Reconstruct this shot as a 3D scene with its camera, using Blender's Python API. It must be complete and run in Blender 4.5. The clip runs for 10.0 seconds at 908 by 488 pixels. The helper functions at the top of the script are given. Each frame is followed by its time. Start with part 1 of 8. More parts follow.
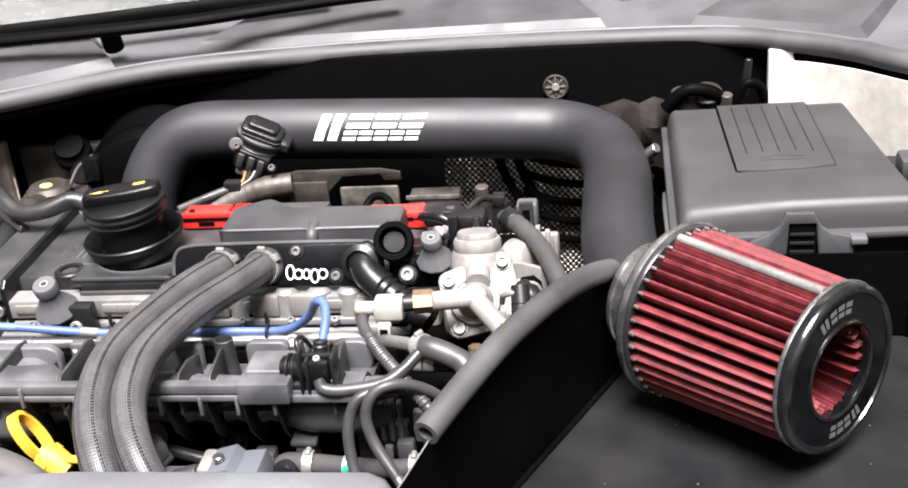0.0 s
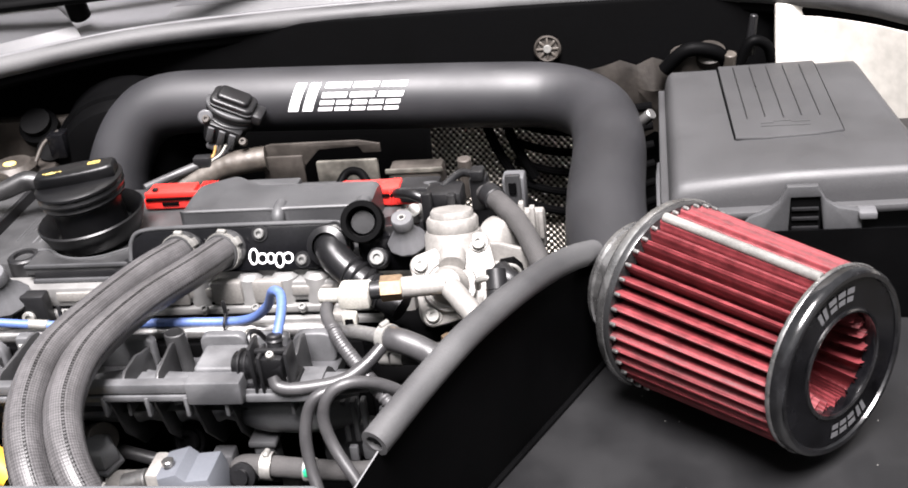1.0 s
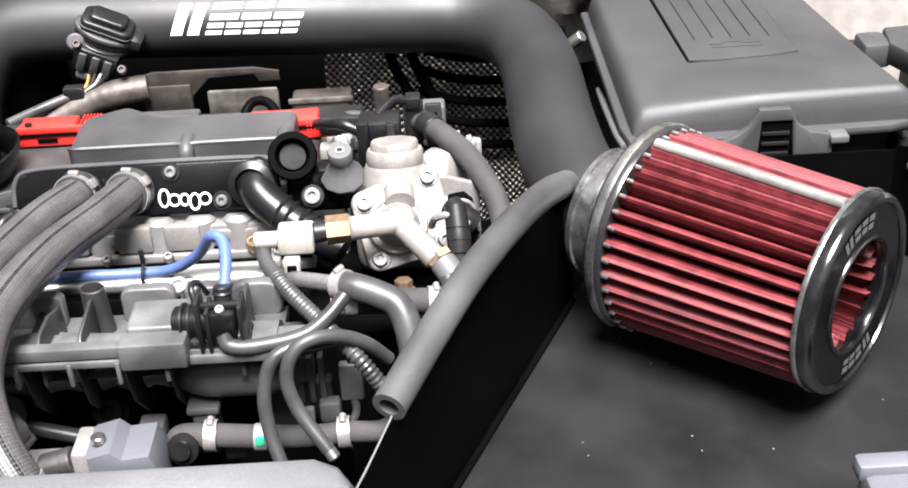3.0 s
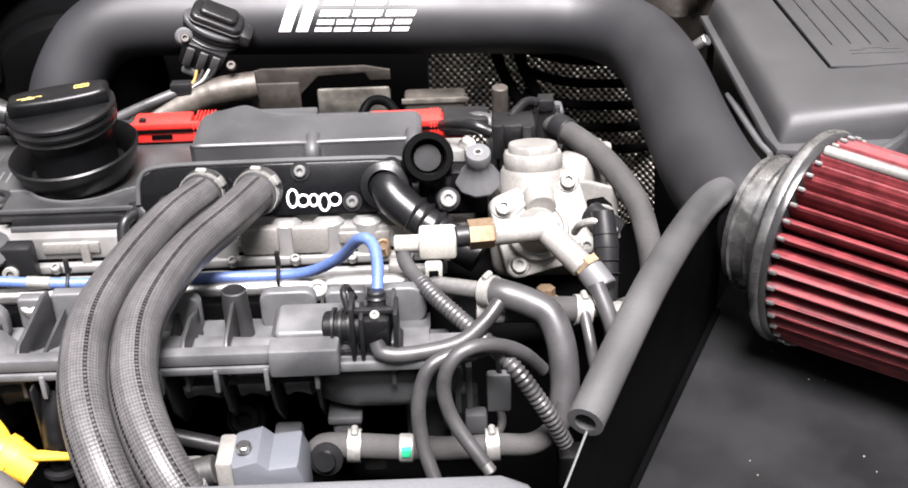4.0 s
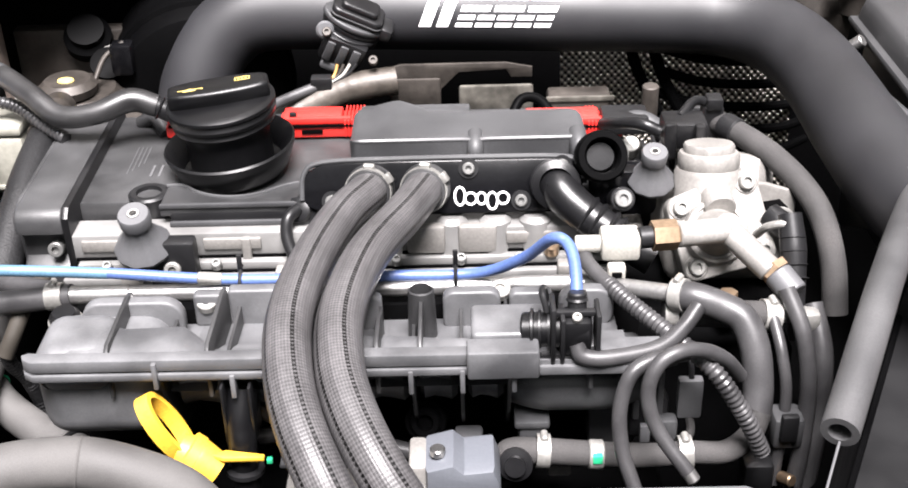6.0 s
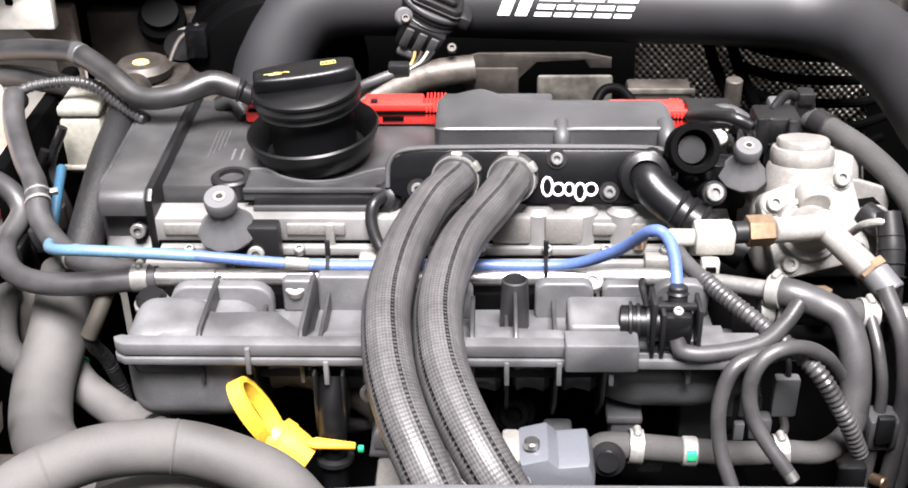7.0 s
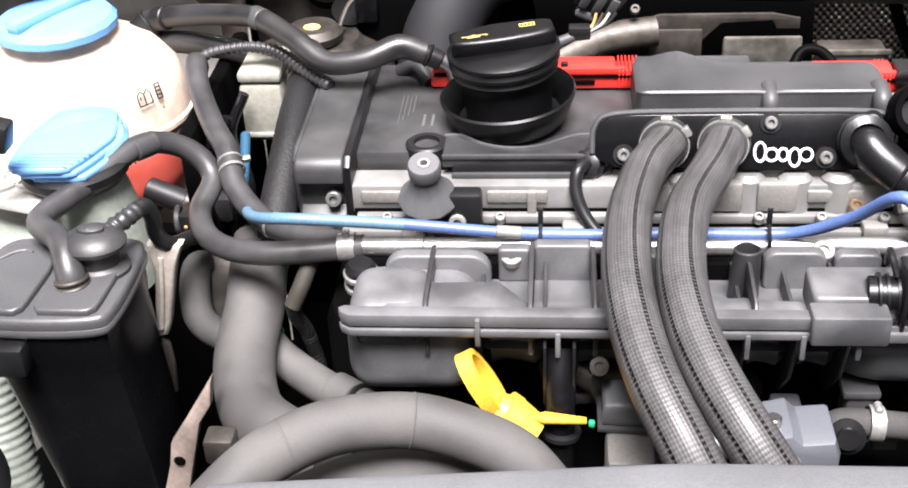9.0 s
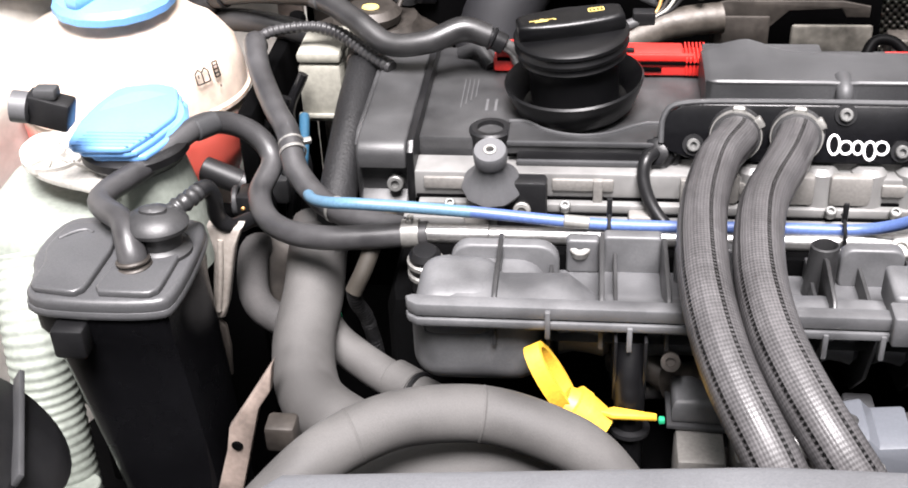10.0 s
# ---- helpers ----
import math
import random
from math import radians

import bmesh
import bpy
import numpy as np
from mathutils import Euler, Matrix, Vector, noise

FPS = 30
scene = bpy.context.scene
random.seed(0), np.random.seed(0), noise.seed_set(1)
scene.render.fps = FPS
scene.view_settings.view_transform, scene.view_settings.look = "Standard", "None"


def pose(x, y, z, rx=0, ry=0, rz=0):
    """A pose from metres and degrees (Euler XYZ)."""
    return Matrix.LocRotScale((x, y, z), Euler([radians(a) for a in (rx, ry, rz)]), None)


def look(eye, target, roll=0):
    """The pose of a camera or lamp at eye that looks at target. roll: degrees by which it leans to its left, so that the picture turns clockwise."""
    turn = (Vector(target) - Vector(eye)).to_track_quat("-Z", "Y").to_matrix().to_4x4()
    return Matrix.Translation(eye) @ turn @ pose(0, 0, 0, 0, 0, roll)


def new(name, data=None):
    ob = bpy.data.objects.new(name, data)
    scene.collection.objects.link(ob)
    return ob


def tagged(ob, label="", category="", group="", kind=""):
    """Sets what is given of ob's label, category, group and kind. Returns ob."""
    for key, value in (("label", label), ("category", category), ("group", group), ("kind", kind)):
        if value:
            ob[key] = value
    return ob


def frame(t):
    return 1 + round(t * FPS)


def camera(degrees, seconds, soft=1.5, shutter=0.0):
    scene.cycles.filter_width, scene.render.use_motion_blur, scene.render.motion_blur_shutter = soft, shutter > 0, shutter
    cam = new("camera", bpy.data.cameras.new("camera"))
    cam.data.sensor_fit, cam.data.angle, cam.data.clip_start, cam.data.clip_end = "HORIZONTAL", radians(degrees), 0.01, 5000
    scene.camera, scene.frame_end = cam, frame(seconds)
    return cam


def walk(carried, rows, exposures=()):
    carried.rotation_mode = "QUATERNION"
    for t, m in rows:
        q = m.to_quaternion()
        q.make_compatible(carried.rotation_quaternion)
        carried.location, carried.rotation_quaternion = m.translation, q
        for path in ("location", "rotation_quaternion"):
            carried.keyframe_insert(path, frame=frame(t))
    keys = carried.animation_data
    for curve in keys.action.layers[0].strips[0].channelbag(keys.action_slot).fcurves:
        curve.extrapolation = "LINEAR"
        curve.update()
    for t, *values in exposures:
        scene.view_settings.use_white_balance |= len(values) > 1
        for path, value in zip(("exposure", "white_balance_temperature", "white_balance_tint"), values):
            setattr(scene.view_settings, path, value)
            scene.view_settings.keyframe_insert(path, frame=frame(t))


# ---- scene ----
# ------------------------------------------------------------ camera and walk
cam = camera(40.2, 10.0, soft=1.75)
METRES, EYE, TILT, LEAN, TURN = 0.80, 1.36, -26.0, 5.0, 7.0
ROWS = [
    (0.0, 0.0, 0.0, 0.0, -0.0, 0.0, 0.0),
    (0.5, -0.004, 0.0386, -0.0039, 0.63, -0.89, 0.66),
    (1.0, 0.0688, 0.1168, 0.0239, 1.58, -1.93, 0.92),
    (1.5, 0.1169, 0.1401, 0.026, -0.71, -3.71, 1.53),
    (2.0, 0.0464, 0.1563, 0.0409, -5.3, -4.05, 1.86),
    (3.5, -0.1671, 0.297, 0.0108, -9.05, -5.14, 1.75),
    (4.0, -0.2285, 0.3157, 0.0168, -8.57, -4.65, 0.74),
    (4.5, -0.275, 0.326, 0.0132, -8.68, -4.71, 0.54),
    (5.0, -0.3183, 0.338, 0.0147, -8.92, -4.8, -0.0),
    (5.5, -0.3469, 0.3521, 0.0156, -8.41, -4.49, 0.26),
    (7.0, -0.4333, 0.3872, 0.008, -6.8, -4.86, -1.31),
    (7.5, -0.4606, 0.3976, 0.0073, -6.01, -4.97, -1.22),
    (8.0, -0.4973, 0.4168, 0.0082, -5.63, -5.39, -1.07),
    (8.5, -0.5327, 0.4238, 0.006, -4.56, -5.86, -1.25),
    (9.0, -0.5577, 0.4346, 0.002, -3.73, -6.38, -0.99),
    (9.5, -0.5702, 0.4496, 0.0071, -3.32, -6.99, -1.4),
    (10.0, -0.5901, 0.4561, 0.0071, -2.36, -7.41, -2.07),
]
walk(cam, [(t, pose(0, 0, EYE, TILT, LEAN, TURN) @ pose(METRES * x, METRES * y, METRES * z, 90 + pitch, roll, yaw)) for t, x, y, z, yaw, pitch, roll in ROWS],
     exposures=[(0.0, 2.14), (1.5, 2.33), (3.5, 2.3), (7.0, 2.34), (10.0, 2.06)])

# ------------------------------------------------------------ world and sun
world = bpy.data.worlds.new("overcast_sky")
scene.world = world
world.use_nodes = True
wn = world.node_tree.nodes
sky = wn.new("ShaderNodeTexSky")
sky.sky_type = "NISHITA"
sky.sun_disc = False
sky.sun_elevation = radians(67)
sky.sun_rotation = radians(175)
sky.air_density, sky.dust_density, sky.ozone_density = 1.0, 4.0, 1.0
grey = wn.new("ShaderNodeHueSaturation")
grey.inputs["Saturation"].default_value = 0.12
world.node_tree.links.new(sky.outputs[0], grey.inputs["Color"])
world.node_tree.links.new(grey.outputs[0], wn["Background"].inputs["Color"])
wn["Background"].inputs["Strength"].default_value = 0.032
sun = new("sun", bpy.data.lights.new("sun", "SUN"))
sun.data.energy, sun.data.angle, sun.data.color = 5.0, radians(28), (1.0, 0.948, 0.965)
sun.matrix_world = look((0.25, -1.75, 4.1), (0, 0, 0))


# ------------------------------------------------------------ materials
def material(name, colour, rough=0.5, metal=0.0, grain=0.15, scale=300.0, bump=0.15, blotch=0.25, blotch_scale=14.0, coat=0.0, dust=0.0, spec=0.5):
    """Painted, moulded or cast surface: two scales of variation in colour and gloss, fine relief."""
    m = bpy.data.materials.new(name)
    m.use_nodes = True
    n, l = m.node_tree.nodes, m.node_tree.links
    b = n["Principled BSDF"]
    geo = n.new("ShaderNodeNewGeometry")
    fine, wide = n.new("ShaderNodeTexNoise"), n.new("ShaderNodeTexNoise")
    fine.inputs["Scale"].default_value, fine.inputs["Detail"].default_value = scale, 4
    wide.inputs["Scale"].default_value, wide.inputs["Detail"].default_value = blotch_scale, 6
    l.new(geo.outputs["Position"], fine.inputs["Vector"])
    l.new(geo.outputs["Position"], wide.inputs["Vector"])
    mixed = n.new("ShaderNodeMix")
    mixed.data_type = "RGBA"
    c = Vector(colour[:3])
    mixed.inputs[6].default_value = (*(c * (1 - blotch)), 1)
    mixed.inputs[7].default_value = (*[min(1.0, v) for v in (c * (1 + blotch) + Vector((dust, dust, dust * 0.95)))], 1)
    ramp = n.new("ShaderNodeMapRange")
    ramp.inputs[1].default_value, ramp.inputs[2].default_value = 0.32, 0.72
    l.new(wide.outputs["Fac"], ramp.inputs[0])
    l.new(ramp.outputs[0], mixed.inputs[0])
    speck = n.new("ShaderNodeMix")
    speck.data_type, speck.blend_type = "RGBA", "MULTIPLY"
    tone = n.new("ShaderNodeMapRange")
    tone.inputs[1].default_value, tone.inputs[2].default_value = 0.3, 0.7
    tone.inputs[3].default_value, tone.inputs[4].default_value = 1 - grain, 1 + grain
    l.new(fine.outputs["Fac"], tone.inputs[0])
    speck.inputs[0].default_value = 1.0
    l.new(mixed.outputs[2], speck.inputs[6])
    l.new(tone.outputs[0], speck.inputs[7])
    l.new(speck.outputs[2], b.inputs["Base Color"])
    gloss = n.new("ShaderNodeMapRange")
    gloss.inputs[1].default_value, gloss.inputs[2].default_value = 0.3, 0.7
    gloss.inputs[3].default_value, gloss.inputs[4].default_value = max(0.04, rough - 0.08), min(1.0, rough + 0.12)
    l.new(wide.outputs["Fac"], gloss.inputs[0])
    l.new(gloss.outputs[0], b.inputs["Roughness"])
    b.inputs["Metallic"].default_value = metal
    b.inputs["Coat Weight"].default_value = coat
    b.inputs["Specular IOR Level"].default_value = spec
    if bump:
        relief = n.new("ShaderNodeBump")
        relief.inputs["Strength"].default_value, relief.inputs["Distance"].default_value = bump, 0.0006
        l.new(fine.outputs["Fac"], relief.inputs["Height"])
        l.new(relief.outputs[0], b.inputs["Normal"])
    return m


def woven(name, colour, around, along, rough=0.6, depth=0.0006, dark=0.35, metal=0.0, seams=0, blotch=0.25, blotch_scale=14.0):
    """A braid or wire cloth laid along a tube by its UV: u once round, v in metres."""
    m = material(name, colour, rough, metal, bump=0.0, blotch=blotch, blotch_scale=blotch_scale)
    n, l = m.node_tree.nodes, m.node_tree.links
    b = n["Principled BSDF"]
    uv, parts = n.new("ShaderNodeUVMap"), n.new("ShaderNodeSeparateXYZ")
    l.new(uv.outputs[0], parts.inputs[0])

    def math_node(op, a, c):
        k = n.new("ShaderNodeMath")
        k.operation = op
        for slot, v in ((0, a), (1, c)):
            if isinstance(v, (int, float)):
                k.inputs[slot].default_value = v
            elif v is not None:
                l.new(v, k.inputs[slot])
        return k.outputs[0]

    u = math_node("MULTIPLY", parts.outputs[0], around * 2 * math.pi)
    v = math_node("MULTIPLY", parts.outputs[1], along * 2 * math.pi)
    a = math_node("SINE", math_node("ADD", u, v), None)
    c = math_node("SINE", math_node("SUBTRACT", u, v), None)
    height = math_node("MULTIPLY", a, c)
    if seams:
        line = math_node("ABSOLUTE", math_node("SINE", math_node("MULTIPLY", parts.outputs[0], seams * math.pi), None), None)
        dots = math_node("ADD", math_node("SINE", math_node("MULTIPLY", parts.outputs[1], 330 * 2 * math.pi), None), 1.6)
        line = math_node("MULTIPLY", math_node("LESS_THAN", line, 0.2), dots)
        height = math_node("SUBTRACT", height, math_node("MULTIPLY", line, 1.3))
    if seams:
        # longer, softer strands between the seams
        strand, lay = n.new("ShaderNodeTexNoise"), n.new("ShaderNodeMapping")
        lay.inputs["Scale"].default_value = (24, 9, 1)
        l.new(uv.outputs[0], lay.inputs[0])
        l.new(lay.outputs[0], strand.inputs["Vector"])
        strand.inputs["Scale"].default_value, strand.inputs["Detail"].default_value = 1.0, 3
        height = math_node("ADD", math_node("MULTIPLY", height, 0.75), math_node("MULTIPLY", math_node("SUBTRACT", strand.outputs["Fac"], 0.5), 2.2))
    relief = n.new("ShaderNodeBump")
    relief.inputs["Strength"].default_value, relief.inputs["Distance"].default_value = 0.6, depth
    l.new(height, relief.inputs["Height"])
    l.new(relief.outputs[0], b.inputs["Normal"])
    # low parts of the relief are darkened in the base colour too
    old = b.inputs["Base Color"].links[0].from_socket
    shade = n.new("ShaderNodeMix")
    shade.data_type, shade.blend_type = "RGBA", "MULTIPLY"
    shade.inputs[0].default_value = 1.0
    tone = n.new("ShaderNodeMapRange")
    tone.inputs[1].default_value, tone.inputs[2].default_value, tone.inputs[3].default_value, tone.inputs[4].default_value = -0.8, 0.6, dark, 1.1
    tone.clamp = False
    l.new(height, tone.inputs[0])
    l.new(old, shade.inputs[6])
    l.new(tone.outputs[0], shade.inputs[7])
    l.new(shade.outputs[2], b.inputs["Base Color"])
    return m


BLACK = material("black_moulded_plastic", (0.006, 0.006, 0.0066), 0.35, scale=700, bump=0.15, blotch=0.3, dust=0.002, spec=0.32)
GREYBLACK = material("weathered_black_plastic", (0.034, 0.0345, 0.0362), 0.46, scale=800, bump=0.12, blotch=0.2, dust=0.006, spec=0.42)
MANIFOLD = material("dusty_manifold_plastic", (0.062, 0.0628, 0.066), 0.46, grain=0.08, scale=650, bump=0.15, blotch=0.35, blotch_scale=24, dust=0.02)
# DEEP: near-black colour standing in for deep shade, also for joints and holes
DEEP = material("deep_shade_and_gap_black", (0.0009, 0.0009, 0.001), 0.85, scale=200, bump=0.3, spec=0.03)
RUBBER = material("black_rubber", (0.0270, 0.0264, 0.0276), 0.40, scale=900, bump=0.12, blotch=0.3, blotch_scale=30, dust=0.008, spec=0.42)
HOSE = material("dark_coolant_rubber", (0.0125, 0.0122, 0.0126), 0.42, scale=900, bump=0.12, blotch=0.3, blotch_scale=30, dust=0.006, spec=0.42)
SOFT = material("matt_rubber_trim", (0.027, 0.0268, 0.0282), 0.62, scale=900, bump=0.3, dust=0.02)
FOAM = material("grey_foam_sleeve", (0.044, 0.042, 0.0405), 0.7, grain=0.1, scale=1100, bump=0.2, blotch=0.22, blotch_scale=22, dust=0.012)
FELT = material("dusty_fabric_sleeve", (0.0265, 0.0250, 0.0245), 0.8, scale=1500, bump=0.8, grain=0.35, blotch=0.4, blotch_scale=40)
PIPE = material("satin_black_powder_coat", (0.0118, 0.0118, 0.0134), 0.49, scale=1600, bump=0.06, blotch=0.15, blotch_scale=9, spec=0.46)
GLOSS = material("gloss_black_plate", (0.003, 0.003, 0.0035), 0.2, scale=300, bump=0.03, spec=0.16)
CAPBLACK = material("polished_black_rubber", (0.0025, 0.0025, 0.003), 0.2, scale=500, bump=0.06, blotch=0.5, blotch_scale=45, spec=0.22)
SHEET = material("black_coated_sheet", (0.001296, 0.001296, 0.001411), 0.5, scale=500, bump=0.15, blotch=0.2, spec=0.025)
CAST = material("cast_aluminium", (0.200, 0.192, 0.180), 0.47, 0.3, scale=420, grain=0.12, bump=0.2, blotch=0.18, blotch_scale=30)
SILVER = material("machined_aluminium", (0.200, 0.198, 0.193), 0.44, 0.4, scale=60, bump=0.05, grain=0.1, blotch=0.18, blotch_scale=26)
STEEL = material("bright_steel", (0.325, 0.32, 0.314), 0.36, 0.9, scale=300, bump=0.05)
DULL = material("dull_brown_metal", (0.036, 0.031, 0.0268), 0.5, 0.4, scale=200, bump=0.4, blotch=0.45, blotch_scale=30)
BRASS = material("brass", (0.325, 0.234, 0.156), 0.38, 0.9, scale=300, bump=0.1)
CLAMP = material("galvanised_clamp", (0.2387, 0.2343, 0.221), 0.4, 0.5, scale=300, bump=0.1)
BODYDUST = material("dusty_body_paint", (0.27, 0.243, 0.216), 0.55, scale=250, bump=0.2, blotch=0.4, blotch_scale=26)
DUSTY = material("dusty_brown_primer", (0.17, 0.135, 0.115), 0.7, scale=250, bump=0.3, blotch=0.45, blotch_scale=30)
RED = material("red_plastic", (0.56, 0.022, 0.017), 0.42, scale=500, bump=0.1, blotch=0.15)
PALEYELLOW = material("faded_yellow_print", (0.55, 0.42, 0.12), 0.5, bump=0.0)
YELLOW = material("yellow_plastic", (0.55, 0.32, 0.03), 0.48, scale=500, bump=0.1, blotch=0.12)
BLUE = material("blue_silicone_tube", (0.0578, 0.09537, 0.2312), 0.45, scale=500, bump=0.1, blotch=0.2)
PALEBLUE = material("faded_blue_tube", (0.066, 0.132, 0.1936), 0.45, scale=500, bump=0.1, blotch=0.2)
CAPBLUE = material("bright_blue_plastic", (0.115, 0.262, 0.53), 0.4, scale=400, bump=0.1, blotch=0.05, grain=0.05)
BAND = material("brushed_clamp_steel", (0.27, 0.268, 0.265), 0.27, 0.92, scale=300, bump=0.05, blotch=0.3, blotch_scale=60)
WHITE = material("cream_white_body_paint", (0.50, 0.48, 0.44), 0.36, scale=60, bump=0.02, blotch=0.06, coat=0.6)
LABEL = material("white_print", (0.8, 0.8, 0.8), 0.5, scale=400, bump=0.0, blotch=0.05)
PALEGREEN = material("pale_green_plastic", (0.185, 0.203, 0.178), 0.5, scale=200, bump=0.1, blotch=0.1)
MILKY = material("milky_bracket_plastic", (0.40, 0.385, 0.355), 0.4, scale=300, bump=0.1, blotch=0.12)
CREAM = material("cream_relay_box", (0.21, 0.205, 0.175), 0.45, scale=200, bump=0.1, blotch=0.1)
GREYKNOB = material("grey_plastic", (0.066, 0.0665, 0.0695), 0.45, scale=500, bump=0.15, grain=0.06, blotch=0.08)
BLUEGREY = material("blue_grey_plastic", (0.085, 0.0905, 0.102), 0.42, scale=500, bump=0.12, grain=0.06, blotch=0.08)
CONNECT = material("ivory_connector", (0.258, 0.25, 0.2258), 0.45, scale=500, bump=0.1, blotch=0.12)
RUST = material("red_brown_primer_rod", (0.042, 0.017, 0.015), 0.3, scale=200, bump=0.15, blotch=0.35)
PANELGREY = material("grey_moulded_panel", (0.092, 0.0945, 0.100), 0.5, scale=900, bump=0.25, blotch=0.12)
COWLGREY = material("faded_cowl_plastic", (0.034, 0.034, 0.036), 0.5, scale=900, bump=0.3, blotch=0.2)
COWLPALE = material("satin_cowl_plastic", (0.056, 0.056, 0.059), 0.5, scale=900, bump=0.15, blotch=0.15)
DARKBLUE = material("dark_blue_tube", (0.021, 0.07, 0.119), 0.45, bump=0.05)
TAN = material("tan_fabric_sleeve", (0.02161, 0.01715, 0.01143), 0.8, scale=1200, bump=0.4, blotch=0.3)
FOILMETAL = material("stained_bracket_metal", (0.102, 0.096, 0.084), 0.38, 0.6, scale=160, bump=0.25, blotch=0.45, blotch_scale=60)
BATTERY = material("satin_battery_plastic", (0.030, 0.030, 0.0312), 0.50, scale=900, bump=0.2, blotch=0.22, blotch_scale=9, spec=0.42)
GREYRUBBER = material("grey_gloss_rubber", (0.016, 0.016, 0.0165), 0.2, scale=500, bump=0.04)
COVER = material("dusty_cover_plastic", (0.0235, 0.0236, 0.0245), 0.40, scale=800, bump=0.15, blotch=0.35, blotch_scale=20, dust=0.006, spec=0.42)
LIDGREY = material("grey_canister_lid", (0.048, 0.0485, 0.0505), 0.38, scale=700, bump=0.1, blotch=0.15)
TURBO = material("heat_stained_pipe", (0.050, 0.043, 0.036), 0.48, 0.3, scale=300, bump=0.3, blotch=0.35, blotch_scale=40)
TRAY = material("paler_black_tray", (0.0046, 0.0046, 0.0050), 0.50, scale=700, bump=0.08, grain=0.15, blotch=0.08, blotch_scale=18, spec=0.36)
FELTBLACK = material("textured_black_sleeve", (0.0065, 0.0065, 0.007), 0.55, scale=500, bump=0.9, grain=0.4, spec=0.3)
CAPRIM = material("polished_rubber_rim", (0.005, 0.005, 0.0055), 0.17, scale=400, bump=0.04, blotch=0.5, blotch_scale=60, spec=0.6)
SCREW = material("dull_screw_steel", (0.16, 0.16, 0.155), 0.42, 0.6, scale=300, bump=0.1)
CAPPLASTIC = material("shiny_black_cap", (0.0028, 0.0028, 0.0032), 0.34, scale=700, bump=0.1, blotch=0.3, dust=0.001, spec=0.26)
GREEN = material("green_tag", (0.02, 0.4, 0.18), 0.5, bump=0.0)
ORANGE = material("orange_plastic", (0.8, 0.16, 0.03), 0.45, bump=0.05)
ASPHALT = material("asphalt", (0.05, 0.05, 0.05), 0.9, scale=120, bump=0.8, blotch_scale=2)
LIGHTBLOCK = material("dark_light_block", (0.09, 0.085, 0.08), 0.9, scale=40, bump=0.5, blotch_scale=2)
PRINTGREY = material("grey_print", (0.06, 0.06, 0.062), 0.5, bump=0.0)
COPPER = material("copper_wire", (0.5, 0.28, 0.1), 0.4, 0.6, bump=0.0)
BRAID = woven("braided_rubber_hose", (0.058, 0.0558, 0.0570), 24, 205, 0.41, 0.00014, 0.50, seams=5, blotch=0.2, blotch_scale=30)
BRAID.node_tree.nodes["Principled BSDF"].inputs["Specular IOR Level"].default_value = 0.28
MESHRED = woven("red_cotton_under_wire_mesh", (0.134, 0.0205, 0.0245), 150, 420, 0.5, 0.00028, 0.5, blotch=0.35, blotch_scale=70.0)
MESHRED.node_tree.nodes["Principled BSDF"].inputs["Specular IOR Level"].default_value = 0.35
# dimple hollows go almost black: their shade is in the colour
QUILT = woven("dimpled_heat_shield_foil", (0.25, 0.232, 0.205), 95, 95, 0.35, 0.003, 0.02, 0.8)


def glass_material():
    m = bpy.data.materials.new("windscreen_glass")
    m.use_nodes = True
    b = m.node_tree.nodes["Principled BSDF"]
    b.inputs["Base Color"].default_value = (0.85, 0.9, 0.9, 1)
    b.inputs["Roughness"].default_value, b.inputs["IOR"].default_value = 0.02, 1.5
    b.inputs["Transmission Weight"].default_value = 1.0
    return m


GLASS = glass_material()


def tank_material():
    """Milky tank plastic with pink coolant showing through below the fill line."""
    m = material("milky_tank_plastic", (0.50, 0.41, 0.34), 0.4, scale=80, bump=0.05, blotch=0.06)
    n, l = m.node_tree.nodes, m.node_tree.links
    b = n["Principled BSDF"]
    geo, parts = n.new("ShaderNodeNewGeometry"), n.new("ShaderNodeSeparateXYZ")
    l.new(geo.outputs["Position"], parts.inputs[0])
    level = n.new("ShaderNodeMapRange")
    level.inputs[1].default_value, level.inputs[2].default_value = 0.742, 0.728
    l.new(parts.outputs[2], level.inputs[0])
    old = b.inputs["Base Color"].links[0].from_socket
    mixed = n.new("ShaderNodeMix")
    mixed.data_type = "RGBA"
    l.new(level.outputs[0], mixed.inputs[0])
    l.new(old, mixed.inputs[6])
    mixed.inputs[7].default_value = (0.85, 0.15, 0.11, 1)
    l.new(mixed.outputs[2], b.inputs["Base Color"])
    b.inputs["Subsurface Weight"].default_value = 0.25
    b.inputs["Subsurface Radius"].default_value = (0.02, 0.012, 0.008)
    b.inputs["Subsurface Scale"].default_value = 0.5
    return m


TANK = tank_material()


